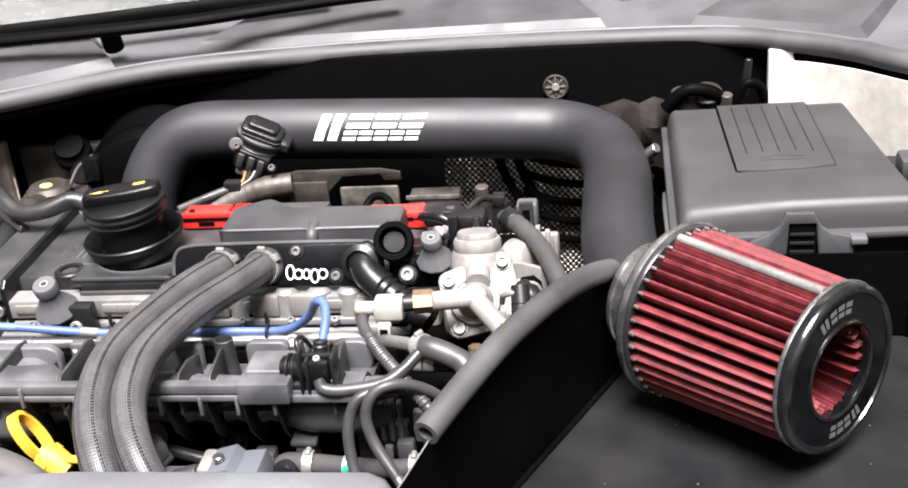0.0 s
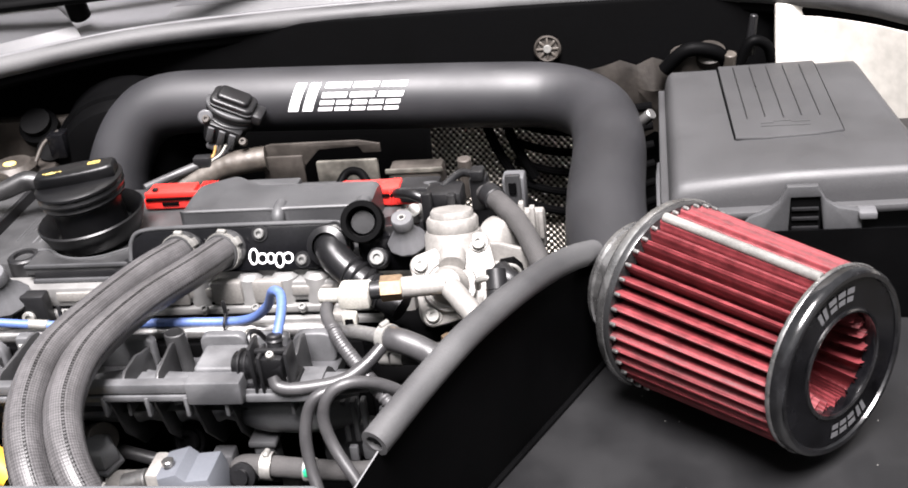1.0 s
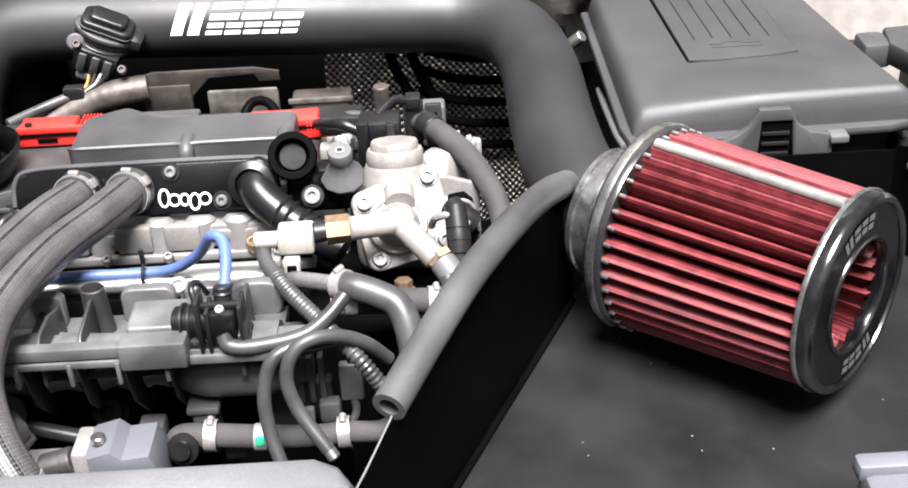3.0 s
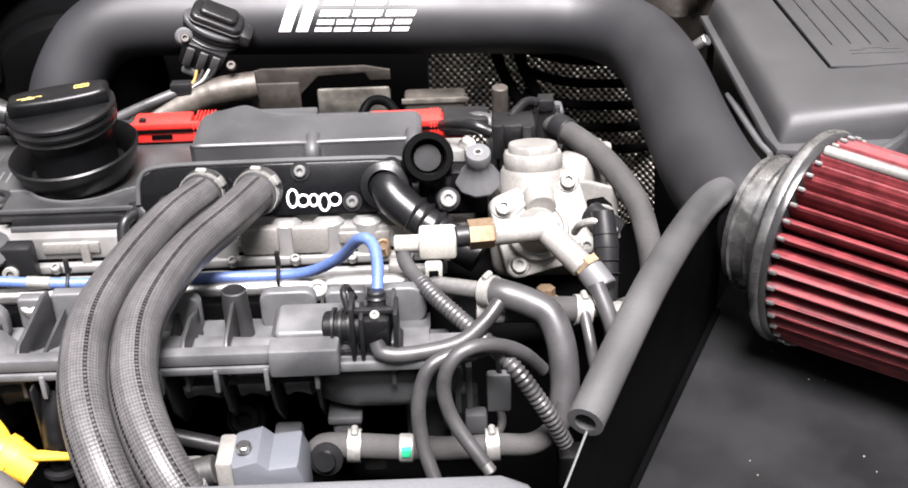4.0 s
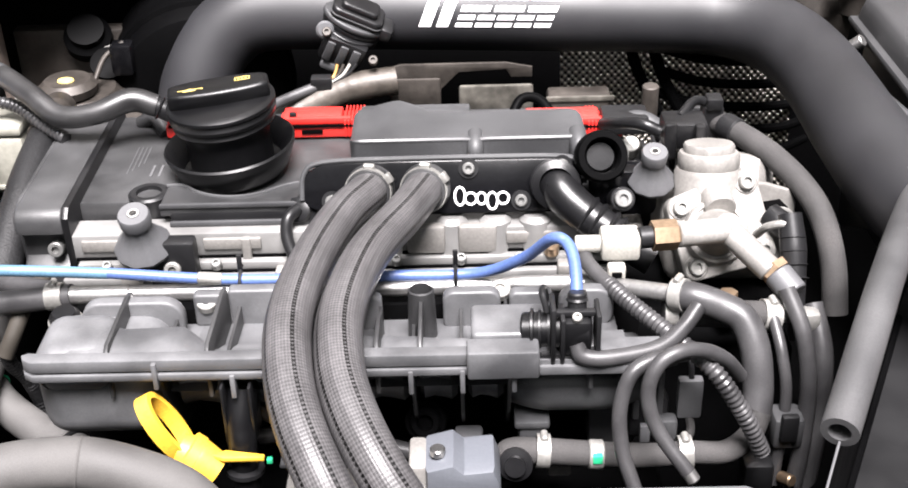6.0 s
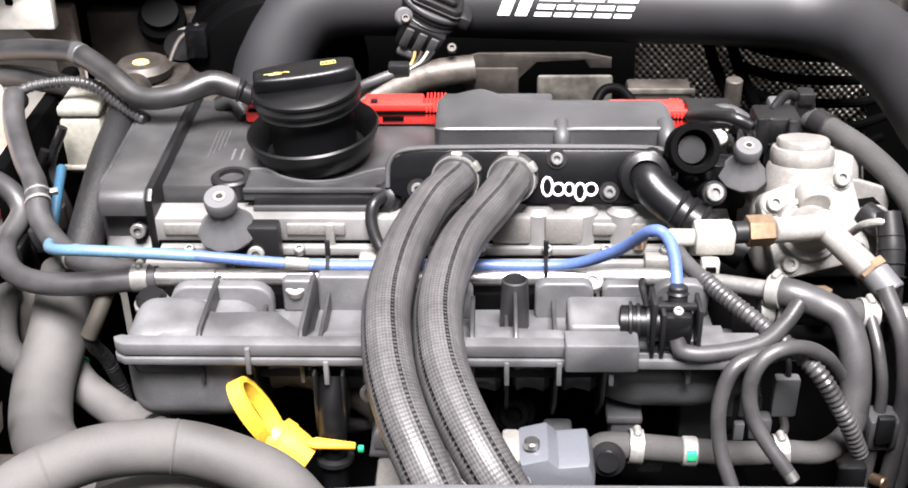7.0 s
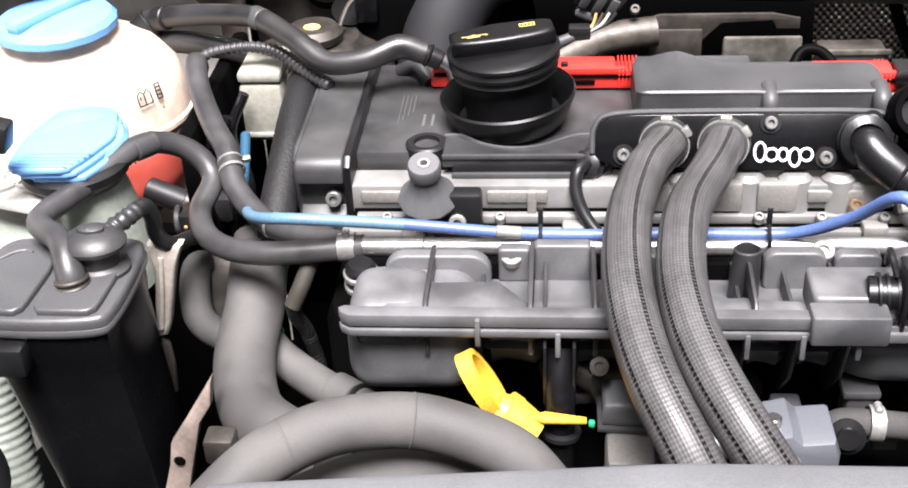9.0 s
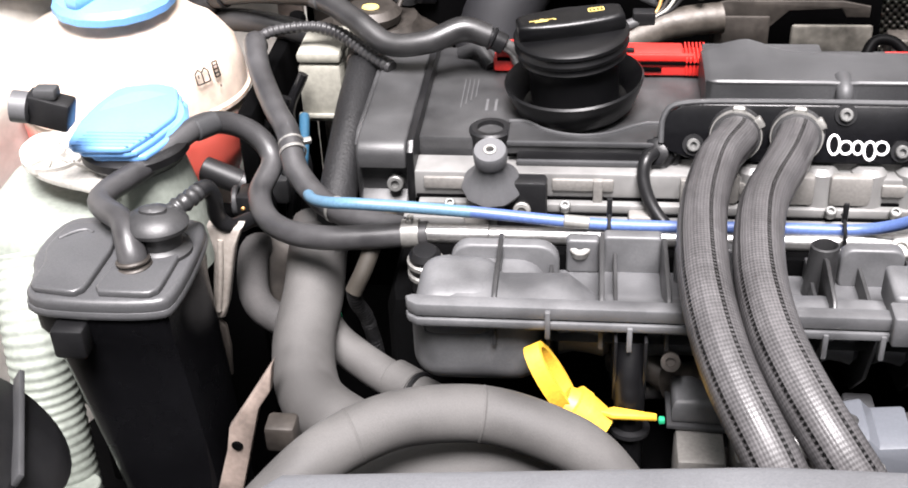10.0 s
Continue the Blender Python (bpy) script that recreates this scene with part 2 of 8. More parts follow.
# ------------------------------------------------------------ mesh helpers
def link(name, bm, mat, parent=None, label="", smooth=35):
    me = bpy.data.meshes.new(name)
    bm.normal_update()
    bm.to_mesh(me)
    bm.free()
    if smooth:
        for p in me.polygons:
            p.use_smooth = True
        me.set_sharp_from_angle(angle=radians(smooth))
    me.materials.append(mat)
    ob = new(name, me)
    if parent is not None:
        ob.parent = parent
    if label:
        ob["label"] = label
    return ob


def part(name, bm, mat, parent, label="", smooth=35):
    return link(name, bm, mat, parent, label, smooth)


def thing(name, label, category, group="", kind=""):
    ob = new(name)
    ob.empty_display_size = 0.01
    return tagged(ob, label, category, group, kind)


def merge(bm, other):
    me = bpy.data.meshes.new("scratch")
    other.to_mesh(me)
    other.free()
    bm.from_mesh(me)
    bpy.data.meshes.remove(me)
    return bm


def aim(p, d, up=(0, 0, 1)):
    """A pose at p whose z axis points along d."""
    z = Vector(d).normalized()
    x = Vector(up).cross(z)
    if x.length < 1e-4:
        x = Vector((1, 0, 0))
    x.normalize()
    y = z.cross(x)
    return Matrix(((x.x, y.x, z.x, p[0]), (x.y, y.y, z.y, p[1]), (x.z, y.z, z.z, p[2]), (0, 0, 0, 1)))


def box(x0, x1, y0, y1, z0, z1, bevel=0.002, m=None, bm=None, taper=1.0, seg=2):
    """A box with rounded edges; taper narrows its top."""
    t = bmesh.new()
    bmesh.ops.create_cube(t, size=1)
    cx, cy = (x0 + x1) / 2, (y0 + y1) / 2
    for v in t.verts:
        k = taper if v.co.z > 0 else 1
        v.co = Vector((cx + v.co.x * (x1 - x0) * k, cy + v.co.y * (y1 - y0) * k, (z0 + z1) / 2 + v.co.z * (z1 - z0)))
    if bevel:
        bmesh.ops.bevel(t, geom=list(t.edges), offset=bevel, segments=seg, affect="EDGES", profile=0.5, clamp_overlap=True)
    if m is not None:
        bmesh.ops.transform(t, matrix=m, verts=t.verts)
    return t if bm is None else merge(bm, t)


def prism(outline, z0, z1, bevel=0.001, m=None, bm=None, seg=2):
    """A flat outline (x, y) pulled up from z0 to z1, with its rims rounded."""
    t = bmesh.new()
    low = [t.verts.new((x, y, z0)) for x, y in outline]
    face = t.faces.new(low)
    up = bmesh.ops.extrude_face_region(t, geom=[face])["geom"]
    for v in up:
        if isinstance(v, bmesh.types.BMVert):
            v.co.z = z1
    bmesh.ops.recalc_face_normals(t, faces=t.faces)
    if bevel:
        rim = [e for e in t.edges if abs(e.verts[0].co.z - e.verts[1].co.z) < 1e-7]
        bmesh.ops.bevel(t, geom=rim, offset=bevel, segments=seg, affect="EDGES", profile=0.5, clamp_overlap=True)
    if m is not None:
        bmesh.ops.transform(t, matrix=m, verts=t.verts)
    return t if bm is None else merge(bm, t)


def rounded(w, h, r, n=5):
    """A rectangle outline about the origin with round corners."""
    out = []
    for cx, cy, a in ((w / 2 - r, h / 2 - r, 0), (-w / 2 + r, h / 2 - r, 90), (-w / 2 + r, -h / 2 + r, 180), (w / 2 - r, -h / 2 + r, 270)):
        out += [(cx + r * math.cos(radians(a + 90 * k / n)), cy + r * math.sin(radians(a + 90 * k / n))) for k in range(n + 1)]
    return out


def lathe(profile, m=None, seg=32, bm=None, wave=None):
    """A turned shape from (radius, height) pairs. wave(angle) scales the radius."""
    t = bmesh.new()
    rings = []
    for r, z in profile:
        if r < 1e-6:
            rings.append([t.verts.new((0, 0, z))])
        else:
            rings.append([t.verts.new(((r * (wave(2 * math.pi * k / seg) if wave else 1)) * math.cos(2 * math.pi * k / seg),
                                       (r * (wave(2 * math.pi * k / seg) if wave else 1)) * math.sin(2 * math.pi * k / seg), z)) for k in range(seg)])
    for a, b in zip(rings, rings[1:]):
        for k in range(seg):
            q = [a[k % len(a)], a[(k + 1) % len(a)], b[(k + 1) % len(b)], b[k % len(b)]]
            q = list(dict.fromkeys(q))
            if len(q) > 2:
                t.faces.new(q)
    bmesh.ops.recalc_face_normals(t, faces=t.faces)
    if m is not None:
        bmesh.ops.transform(t, matrix=m, verts=t.verts)
    return t if bm is None else merge(bm, t)


def cyl(p, q, r, r2=None, bevel=0.001, seg=24, bm=None):
    """A rod from p to q with rounded rims."""
    p, q = Vector(p), Vector(q)
    h = (q - p).length
    r2 = r if r2 is None else r2
    b = min(bevel, r * 0.45, r2 * 0.45, h * 0.45)
    return lathe([(0, 0), (r - b, 0), (r, b), (r2, h - b), (r2 - b, h), (0, h)], aim(p, q - p), seg, bm)


def curve_points(points, per=8):
    """A smooth line through the points."""
    p = [Vector(v) for v in points]
    p = [p[0] * 2 - p[1]] + p + [p[-1] * 2 - p[-2]]
    out = []
    for i in range(1, len(p) - 2):
        a, b, c, d = p[i - 1], p[i], p[i + 1], p[i + 2]
        for k in range(per):
            t = k / per
            out.append(0.5 * (2 * b + (c - a) * t + (2 * a - 5 * b + 4 * c - d) * t * t + (3 * b - a - 3 * c + d) * t ** 3))
    out.append(p[-2])
    return out


def tube(points, r, per=8, seg=18, wave=None, hollow=0.0, bm=None, step=None, flat=1.0):
    """A hose along a smooth line. r: one radius or one at each point; wave(s): radius factor along it in metres; hollow: wall of an open end."""
    line = curve_points(points, per)
    radii = r if isinstance(r, (list, tuple)) else [r] * len(points)
    rad = []
    for i in range(len(line)):
        f = i / per
        k = min(int(f), len(points) - 2)
        rad.append(radii[k] + (radii[k + 1] - radii[k]) * (f - k))
    if step:
        dist = [0.0]
        for a, b in zip(line, line[1:]):
            dist.append(dist[-1] + (b - a).length)
        n = max(4, int(dist[-1] / step))
        want = np.linspace(0, dist[-1], n + 1)
        xyz = np.array([v[:] for v in line])
        line = [Vector((np.interp(w, dist, xyz[:, 0]), np.interp(w, dist, xyz[:, 1]), np.interp(w, dist, xyz[:, 2]))) for w in want]
        rad = [float(np.interp(w, dist, rad)) for w in want]
    t = bmesh.new()
    uv = t.loops.layers.uv.new("UVMap")
    tang = [(line[min(i + 1, len(line) - 1)] - line[max(i - 1, 0)]).normalized() for i in range(len(line))]
    x = Vector((0, 0, 1)).cross(tang[0])
    if x.length < 0.1:
        x = Vector((1, 0, 0)).cross(tang[0])
    x.normalize()
    s, rings, along = 0.0, [], []
    for i, p in enumerate(line):
        if i:
            s += (p - line[i - 1]).length
            x = (x - tang[i] * x.dot(tang[i])).normalized()
        y = tang[i].cross(x)
        k = rad[i] * (wave(s) if wave else 1)
        rings.append([t.verts.new(p + x * (k * math.cos(2 * math.pi * j / seg)) + y * (k * flat * math.sin(2 * math.pi * j / seg))) for j in range(seg)])
        along.append(s)
    for i in range(len(rings) - 1):
        for j in range(seg):
            f = t.faces.new((rings[i][j], rings[i][(j + 1) % seg], rings[i + 1][(j + 1) % seg], rings[i + 1][j]))
            for lp, (a, b) in zip(f.loops, ((j, i), (j + 1, i), (j + 1, i + 1), (j, i + 1))):
                lp[uv].uv = (a / seg, along[b])
    for ring, c, d, kr in ((rings[0], line[0], tang[0], rad[0]), (rings[-1], line[-1], -tang[-1], rad[-1])):
        if hollow:
            inner = [t.verts.new(c + (v.co - c) * (1 - hollow / kr)) for v in ring]
            deep = [t.verts.new(v.co + d * 0.03) for v in inner]
            for j in range(seg):
                t.faces.new((ring[j], ring[(j + 1) % seg], inner[(j + 1) % seg], inner[j]))
                t.faces.new((inner[j], inner[(j + 1) % seg], deep[(j + 1) % seg], deep[j]))
            t.faces.new(deep)
        else:
            t.faces.new(ring)
    bmesh.ops.recalc_face_normals(t, faces=t.faces)
    return t if bm is None else merge(bm, t)


def bolt(name, p, d, r, parent, mat=None, label="", h=0.004):
    """A socket-head screw standing at p along d."""
    k = r * 0.5
    return part(name, lathe([(0, -0.002), (r, -0.002), (r, h - 0.0008), (r - 0.0008, h), (k, h), (k, h - 0.0025), (0, h - 0.0025)], aim(p, d), 20), mat or STEEL, parent, label)


def hose_clamp(p, d, r, parent=None, width=0.009, screw=True):
    """A worm-drive band with its screw housing, round a hose at p."""
    m = aim(p, d)
    c = part("hose_clamp", lathe([(r, -width / 2), (r + 0.0012, -width / 2), (r + 0.0014, 0), (r + 0.0012, width / 2), (r, width / 2)], m, 28), CLAMP, parent, "galvanised steel band clamp")
    if screw:
        part("clamp_screw", cyl(m @ Vector((-0.004, r + 0.002, 0)), m @ Vector((0.005, r + 0.002, 0)), 0.0026, seg=12), CLAMP, c)
    return c


def wavy(pitch, depth):
    return lambda s: 1 + depth * math.sin(2 * math.pi * s / pitch)


# ------------------------------------------------------------ the car's shell round the bay
def ground():
    bm = bmesh.new()
    bmesh.ops.create_grid(bm, x_segments=8, y_segments=8, size=2000)
    tagged(link("ground", bm, ASPHALT, smooth=0), "grey asphalt ground under the parked car", "ground", kind="structure")


def slope(edge, shift, reach, wall=0.78):
    """Inner wing: a wall below its inner edge and a panel that rises outwards from it."""
    bm = bmesh.new()
    rows = []
    for x, y in edge:
        k = max(0.0, min(1.0, (y - 1.0) / 0.45))
        rows.append([bm.verts.new((x, y, z)) for z in (0.38, wall - 0.04, wall)] + [bm.verts.new((x + shift[0] * f, y + shift[1] * f * k * 0.5, wall + (0.885 - wall) * h)) for f, h in ((0.3, 0.25), (1.0, 0.57), (2.2, 0.88))]
                    + [bm.verts.new((x + reach[0], y + reach[1] * k, 0.887))])
    for a, b in zip(rows, rows[1:]):
        for j in range(6):
            bm.faces.new((a[j], b[j], b[j + 1], a[j + 1]))
    bmesh.ops.recalc_face_normals(bm, faces=bm.faces)
    bmesh.ops.solidify(bm, geom=list(bm.faces), thickness=0.003)
    return bm


def shell():
    # firewall and floor take their shade from the DEEP colour
    tagged(link("firewall", box(-1.0, 0.5, 1.475, 1.5, 0.3, 0.9, 0.004), DEEP), "firewall behind the engine, coloured near-black for the shade there", "wall", kind="structure")
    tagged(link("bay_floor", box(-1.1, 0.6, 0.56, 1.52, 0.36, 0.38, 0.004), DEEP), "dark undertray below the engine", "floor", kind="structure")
    right = [(0.157, 1.452), (0.235, 1.445), (0.31, 1.40), (0.37, 1.31), (0.42, 1.2), (0.46, 1.0), (0.48, 0.6), (0.62, 0.6), (0.62, 1.474), (0.157, 1.474)]
    tagged(link("inner_wing_right", slope(right[:7], (0.012, 0.003), (0.26, 0.014), 0.85), WHITE, smooth=40), "cream-white painted inner wing", "inner wing", kind="structure")
    tagged(link("wing_bulkhead", box(0.157, 0.40, 1.444, 1.462, 0.66, 0.893, 0.003), WHITE), "cream-white painted bulkhead behind the battery", "bulkhead", kind="structure")
    # painted flange that stands below the seal, from the bulkhead round to the wing
    bm = bmesh.new()
    crest = curve_points([(0.157, 1.436, 0.884), (0.20, 1.424, 0.884), (0.25, 1.386, 0.885), (0.295, 1.336, 0.886), (0.34, 1.292, 0.887), (0.385, 1.258, 0.888)], 8)
    cols = [[bm.verts.new((p.x, p.y + 0.010 * (p.z - z), z)) for z in (p.z, 0.86, 0.82, 0.74, 0.66)] for p in crest]
    for a, b in zip(cols, cols[1:]):
        for j in range(4):
            bm.faces.new((a[j], b[j], b[j + 1], a[j + 1]))
    bmesh.ops.recalc_face_normals(bm, faces=bm.faces)
    bmesh.ops.solidify(bm, geom=list(bm.faces), thickness=0.003)
    tagged(link("wing_flange", bm, WHITE, smooth=40), "cream-white painted flange below the bonnet seal", "inner wing", kind="structure")
    left = [(-0.80, 1.474), (-0.80, 1.40), (-0.9, 1.37), (-1.0, 1.3), (-1.04, 1.2), (-1.06, 1.0), (-1.06, 0.6), (-1.2, 0.6), (-1.2, 1.474)]
    tagged(link("inner_wing_left", slope(left[1:7], (-0.035, 0.03), (-0.26, 0.06)), WHITE, smooth=40), "cream-white painted inner wing", "inner wing", kind="structure")
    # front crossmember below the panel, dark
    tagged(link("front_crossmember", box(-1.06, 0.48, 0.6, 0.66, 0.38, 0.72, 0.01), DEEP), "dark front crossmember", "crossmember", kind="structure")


def cowl():
    """Plastic scuttle panel below the windscreen, with raised plateaus and a bulb seal along its front."""
    line = [(-1.12, 1.20, 0.885), (-0.93, 1.285, 0.893), (-0.755, 1.365, 0.9), (-0.6, 1.452, 0.9), (-0.42, 1.486, 0.9), (-0.25, 1.497, 0.9), (-0.05, 1.497, 0.9),
            (0.105, 1.485, 0.9), (0.19, 1.448, 0.9), (0.25, 1.403, 0.901), (0.295, 1.352, 0.902), (0.38, 1.275, 0.904), (0.48, 1.215, 0.905)]
    seal = tagged(link("bonnet_seal", tube(line, 0.0135, 10, 18, flat=0.9), SOFT), "black rubber bulb seal along the scuttle edge", "seal", kind="structure")
    low = [(x, y + 0.002, z - 0.014) for x, y, z in line]
    # lip coloured near-black for the shade under the seal
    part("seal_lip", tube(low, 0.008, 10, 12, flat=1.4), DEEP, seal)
    part("seal_bead", tube([(x, y + 0.017, z + 0.006) for x, y, z in line], 0.0045, 10, 10), COWLPALE, seal, "pale raised edge behind the seal")
    part("seal_ridge", tube([(x, y - 0.006, z + 0.0085) for x, y, z in line], 0.0018, 10, 8), SOFT, seal)
    bm = bmesh.new()
    ribs = curve_points(line, 6)
    rows = []
    for k in range(13):
        s = k / 12
        row = []
        for p in ribs:
            back = 1.66 - 0.10 * ((p.x + 0.27) / 0.7) ** 2
            y = p.y + 0.008 + (max(back, p.y + 0.1) - p.y) * s
            z = 0.902 + 0.022 * s
            row.append(bm.verts.new((p.x, y, z)))
        rows.append(row)
    for a, b in zip(rows, rows[1:]):
        for k in range(len(ribs) - 1):
            bm.faces.new((a[k], a[k + 1], b[k + 1], b[k]))
    panel = tagged(link("scuttle_panel", bm, COWLPALE, smooth=25), "grey plastic scuttle panel with raised sections below the windscreen", "scuttle panel", kind="structure")
    for near, far in (((-0.57, -0.03, 1.505, 1.522), (-0.50, -0.075, 1.625, 1.63)), ((0.065, 0.27, 1.512, 1.43), (0.13, 0.33, 1.60, 1.56)), ((-0.86, -0.655, 1.33, 1.455), (-0.86, -0.72, 1.52, 1.555))):
        bm = bmesh.new()
        rise, edge = 0.012, 0.012
        low, top = [], []
        for x0, x1, ya, yb, ins in ((*near, 1), (*far, -1)):
            for i in range(9):
                u = i / 8 if ins > 0 else 1 - i / 8
                x, y = x0 + (x1 - x0) * u, ya + (yb - ya) * u
                z = 0.9035 + 0.022 * (0.1 if ins > 0 else 0.85)
                low.append(bm.verts.new((x, y, z - 0.004)))
                top.append(bm.verts.new((x + edge * (1 - 2 * u), y + edge * ins, z + rise)))
        n = len(low)
        for i in range(n):
            bm.faces.new((low[i], low[(i + 1) % n], top[(i + 1) % n], top[i]))
        bm.faces.new(top)
        bmesh.ops.recalc_face_normals(bm, faces=bm.faces)
        part("raised_section", bm, COWLGREY, panel, "darker grey raised section", smooth=20)
    # windscreen and what lies behind it
    bm = bmesh.new()
    grid = []
    for j in range(7):
        grid.append([bm.verts.new((-0.27 + u * (0.75 - 0.12 * j / 6), 1.665 - 0.12 * u * u + 0.85 * j / 6, 0.935 + 0.5 * j / 6)) for u in [k / 8 - 1 for k in range(17)]])
    for a, b in zip(grid, grid[1:]):
        for k in range(16):
            bm.faces.new((a[k], a[k + 1], b[k + 1], b[k]))
    bmesh.ops.solidify(bm, geom=list(bm.faces), thickness=0.005)
    tagged(link("windscreen", bm, GLASS, smooth=60), "curved clear windscreen above the scuttle", "windscreen", kind="structure")
    tagged(link("dashboard", box(-1.0, 0.5, 1.7, 2.3, 0.86, 0.925, 0.03), PANELGREY), "grey dashboard top behind the windscreen", "dashboard", kind="structure")
    w = thing("windscreen_wiper", "black wiper arm resting on the windscreen", "wiper")
    part("arm", tube([(-0.30, 1.562, 0.957), (-0.364, 1.546, 0.957), (-0.477, 1.505, 0.957), (-0.572, 1.474, 0.956), (-0.70, 1.452, 0.955), (-0.86, 1.432, 0.954)], 0.0115, 8, 12, flat=0.7), SHEET, w)
    part("blade", tube([(-0.40, 1.585, 0.952), (-0.579, 1.548, 0.951), (-0.75, 1.500, 0.95), (-0.90, 1.470, 0.949)], 0.008, 8, 10, flat=1.6), SHEET, w)
    part("spindle_cap", cyl((-0.662, 1.478, 0.925), (-0.662, 1.470, 0.952), 0.013), SHEET, w)
    w = thing("windscreen_wiper", "black wiper pivot beside the scuttle", "wiper")
    part("arm", tube([(-0.08, 1.68, 0.965), (-0.2, 1.685, 0.968), (-0.36, 1.70, 0.968)], 0.012, 8, 10, flat=0.7), SHEET, w)
    part("spindle_cap", cyl((-0.01, 1.615, 0.93), (-0.01, 1.615, 0.965), 0.013), BLACK, w)
    # raised bonnet, out of view, which shades the back of the bay
    tagged(link("bonnet", box(-0.72, 0.72, 0.0, 1.05, 0.0, 0.025, 0.01, Matrix.Translation((-0.27, 1.74, 0.985)) @ Matrix.Rotation(radians(180 - 78), 4, "X")), WHITE), "raised white bonnet held open above the engine", "bonnet", kind="structure")


def slam_panel():
    """Moulded panel across the front edge of the bay."""
    p = thing("front_panel", "grey moulded plastic panel across the front of the bay", "panel", kind="structure")
    bm = bmesh.new()
    stations = [-0.69 + 0.0205 * k for k in range(25)] + [-0.184, -0.177, -0.173]
    rows = []
    for x in stations:
        z = 0.831 - 0.083 * max(0.0, -0.43 - x) - max(0.0, x + 0.185) * 0.6
        end = max(0.0, (x + 0.19)) * 1.2 + max(0.0, -0.67 - x) * 1.0
        rows.append([bm.verts.new((x, y, zz)) for y, zz in ((0.50, z - 0.4), (0.505, z - 0.05), (0.53, z - 0.012), (0.60, z - 0.001), (0.69, z), (0.708 - end, z - 0.001), (0.716 - end, z - 0.006), (0.718 - end, z - 0.02), (0.716 - end, z - 0.05))])
    for a, b in zip(rows, rows[1:]):
        for j in range(len(a) - 1):
            bm.faces.new((a[j], b[j], b[j + 1], a[j + 1]))
    bm.faces.new(rows[0])
    bm.faces.new(rows[-1])
    bmesh.ops.recalc_face_normals(bm, faces=bm.faces)
    part("panel_top", bm, PANELGREY, p)
    part("recess_lid", box(-0.455, -0.405, 0.61, 0.655, 0.827, 0.8335, 0.002), PANELGREY, p)


def light_blocking_walls():
    """Plain dark walls, unseen and added behind and beside the camera to block low sky light."""
    tagged(link("light_block_south", box(-5, 5, -3.2, -3.0, 0, 2.4, 0.01), LIGHTBLOCK), "unseen dark wall added behind the camera to block low sky light", "wall", kind="structure")
    tagged(link("light_block_west", box(-4.7, -4.5, -3.0, 5, 0, 3.2, 0.01), LIGHTBLOCK), "unseen dark wall added beside the car to block low sky light", "wall", kind="structure")
    tagged(link("light_block_east", box(4.5, 4.7, -3.0, 5, 0, 3.2, 0.01), LIGHTBLOCK), "unseen dark wall added beside the car to block low sky light", "wall", kind="structure")


ground()
light_blocking_walls()
shell()
cowl()
slam_panel()

# ------------------------------------------------------------ intake: pipe, sensor, filter, heat shield
PIPE_LINE = [(-0.614, 1.355, 0.735), (-0.603, 1.37, 0.785), (-0.578, 1.384, 0.825), (-0.538, 1.39, 0.845), (-0.45, 1.39, 0.8455), (-0.312, 1.39, 0.841), (-0.16, 1.39, 0.835),
             (-0.085, 1.387, 0.830), (-0.038, 1.345, 0.826), (-0.022, 1.26, 0.826), (-0.021, 1.14, 0.827), (-0.017, 1.06, 0.826), (-0.008, 1.012, 0.824), (0.003, 0.993, 0.8225)]
PIPE_LINE = [(x, y, z - 0.006) for x, y, z in PIPE_LINE]
PIPE_R = 0.0365


def intake_pipe():
    pipe = tagged(link("intake_pipe", tube(PIPE_LINE, PIPE_R, 12, 40), PIPE, smooth=60), "satin black powder-coated metal air intake pipe", "intake pipe")
    # white mark on the front of the pipe: slanted bars over a row of blocks
    u0, width, tall = -0.376, 0.128, 0.032

    def patch(a, b, c, d, name):
        """One slanted block; a..b along the mark, c..d up it, all 0 to 1."""
        bm = bmesh.new()
        n = 6
        low, top = [], []
        for j in range(n + 1):
            v = c + (d - c) * j / n
            ang = radians(24) + (v - 0.5) * tall / PIPE_R
            for u, row in ((a, low), (b, top)):
                x = u0 + (u + 0.10 * (v - 0.5)) * width
                zc = 0.8395 + (x + 0.45) * -0.0326
                k = PIPE_R + 0.0005
                row.append(bm.verts.new((x, 1.39 - k * math.cos(ang), zc + k * math.sin(ang))))
        for j in range(n):
            bm.faces.new((low[j], top[j], top[j + 1], low[j + 1]))
        part(name, bm, LABEL, pipe, "white printed mark")

    patch(0.0, 0.09, 0, 1, "mark_bar")
    patch(0.13, 0.22, 0, 1, "mark_bar")
    for a in (0.27, 0.52, 0.77):
        patch(a, a + 0.22, 0.80, 1.0, "mark_stroke")
        patch(a, a + 0.22, 0.46, 0.64, "mark_stroke")
    for k in range(5):
        a = 0.27 + 0.147 * k
        patch(a, a + 0.125, 0.22, 0.36, "mark_block")
        patch(a, a + 0.125, 0.0, 0.13, "mark_block")
    part("support_stud", cyl((0.012, 1.29, 0.83), (0.022, 1.285, 0.84), 0.006), STEEL, pipe)


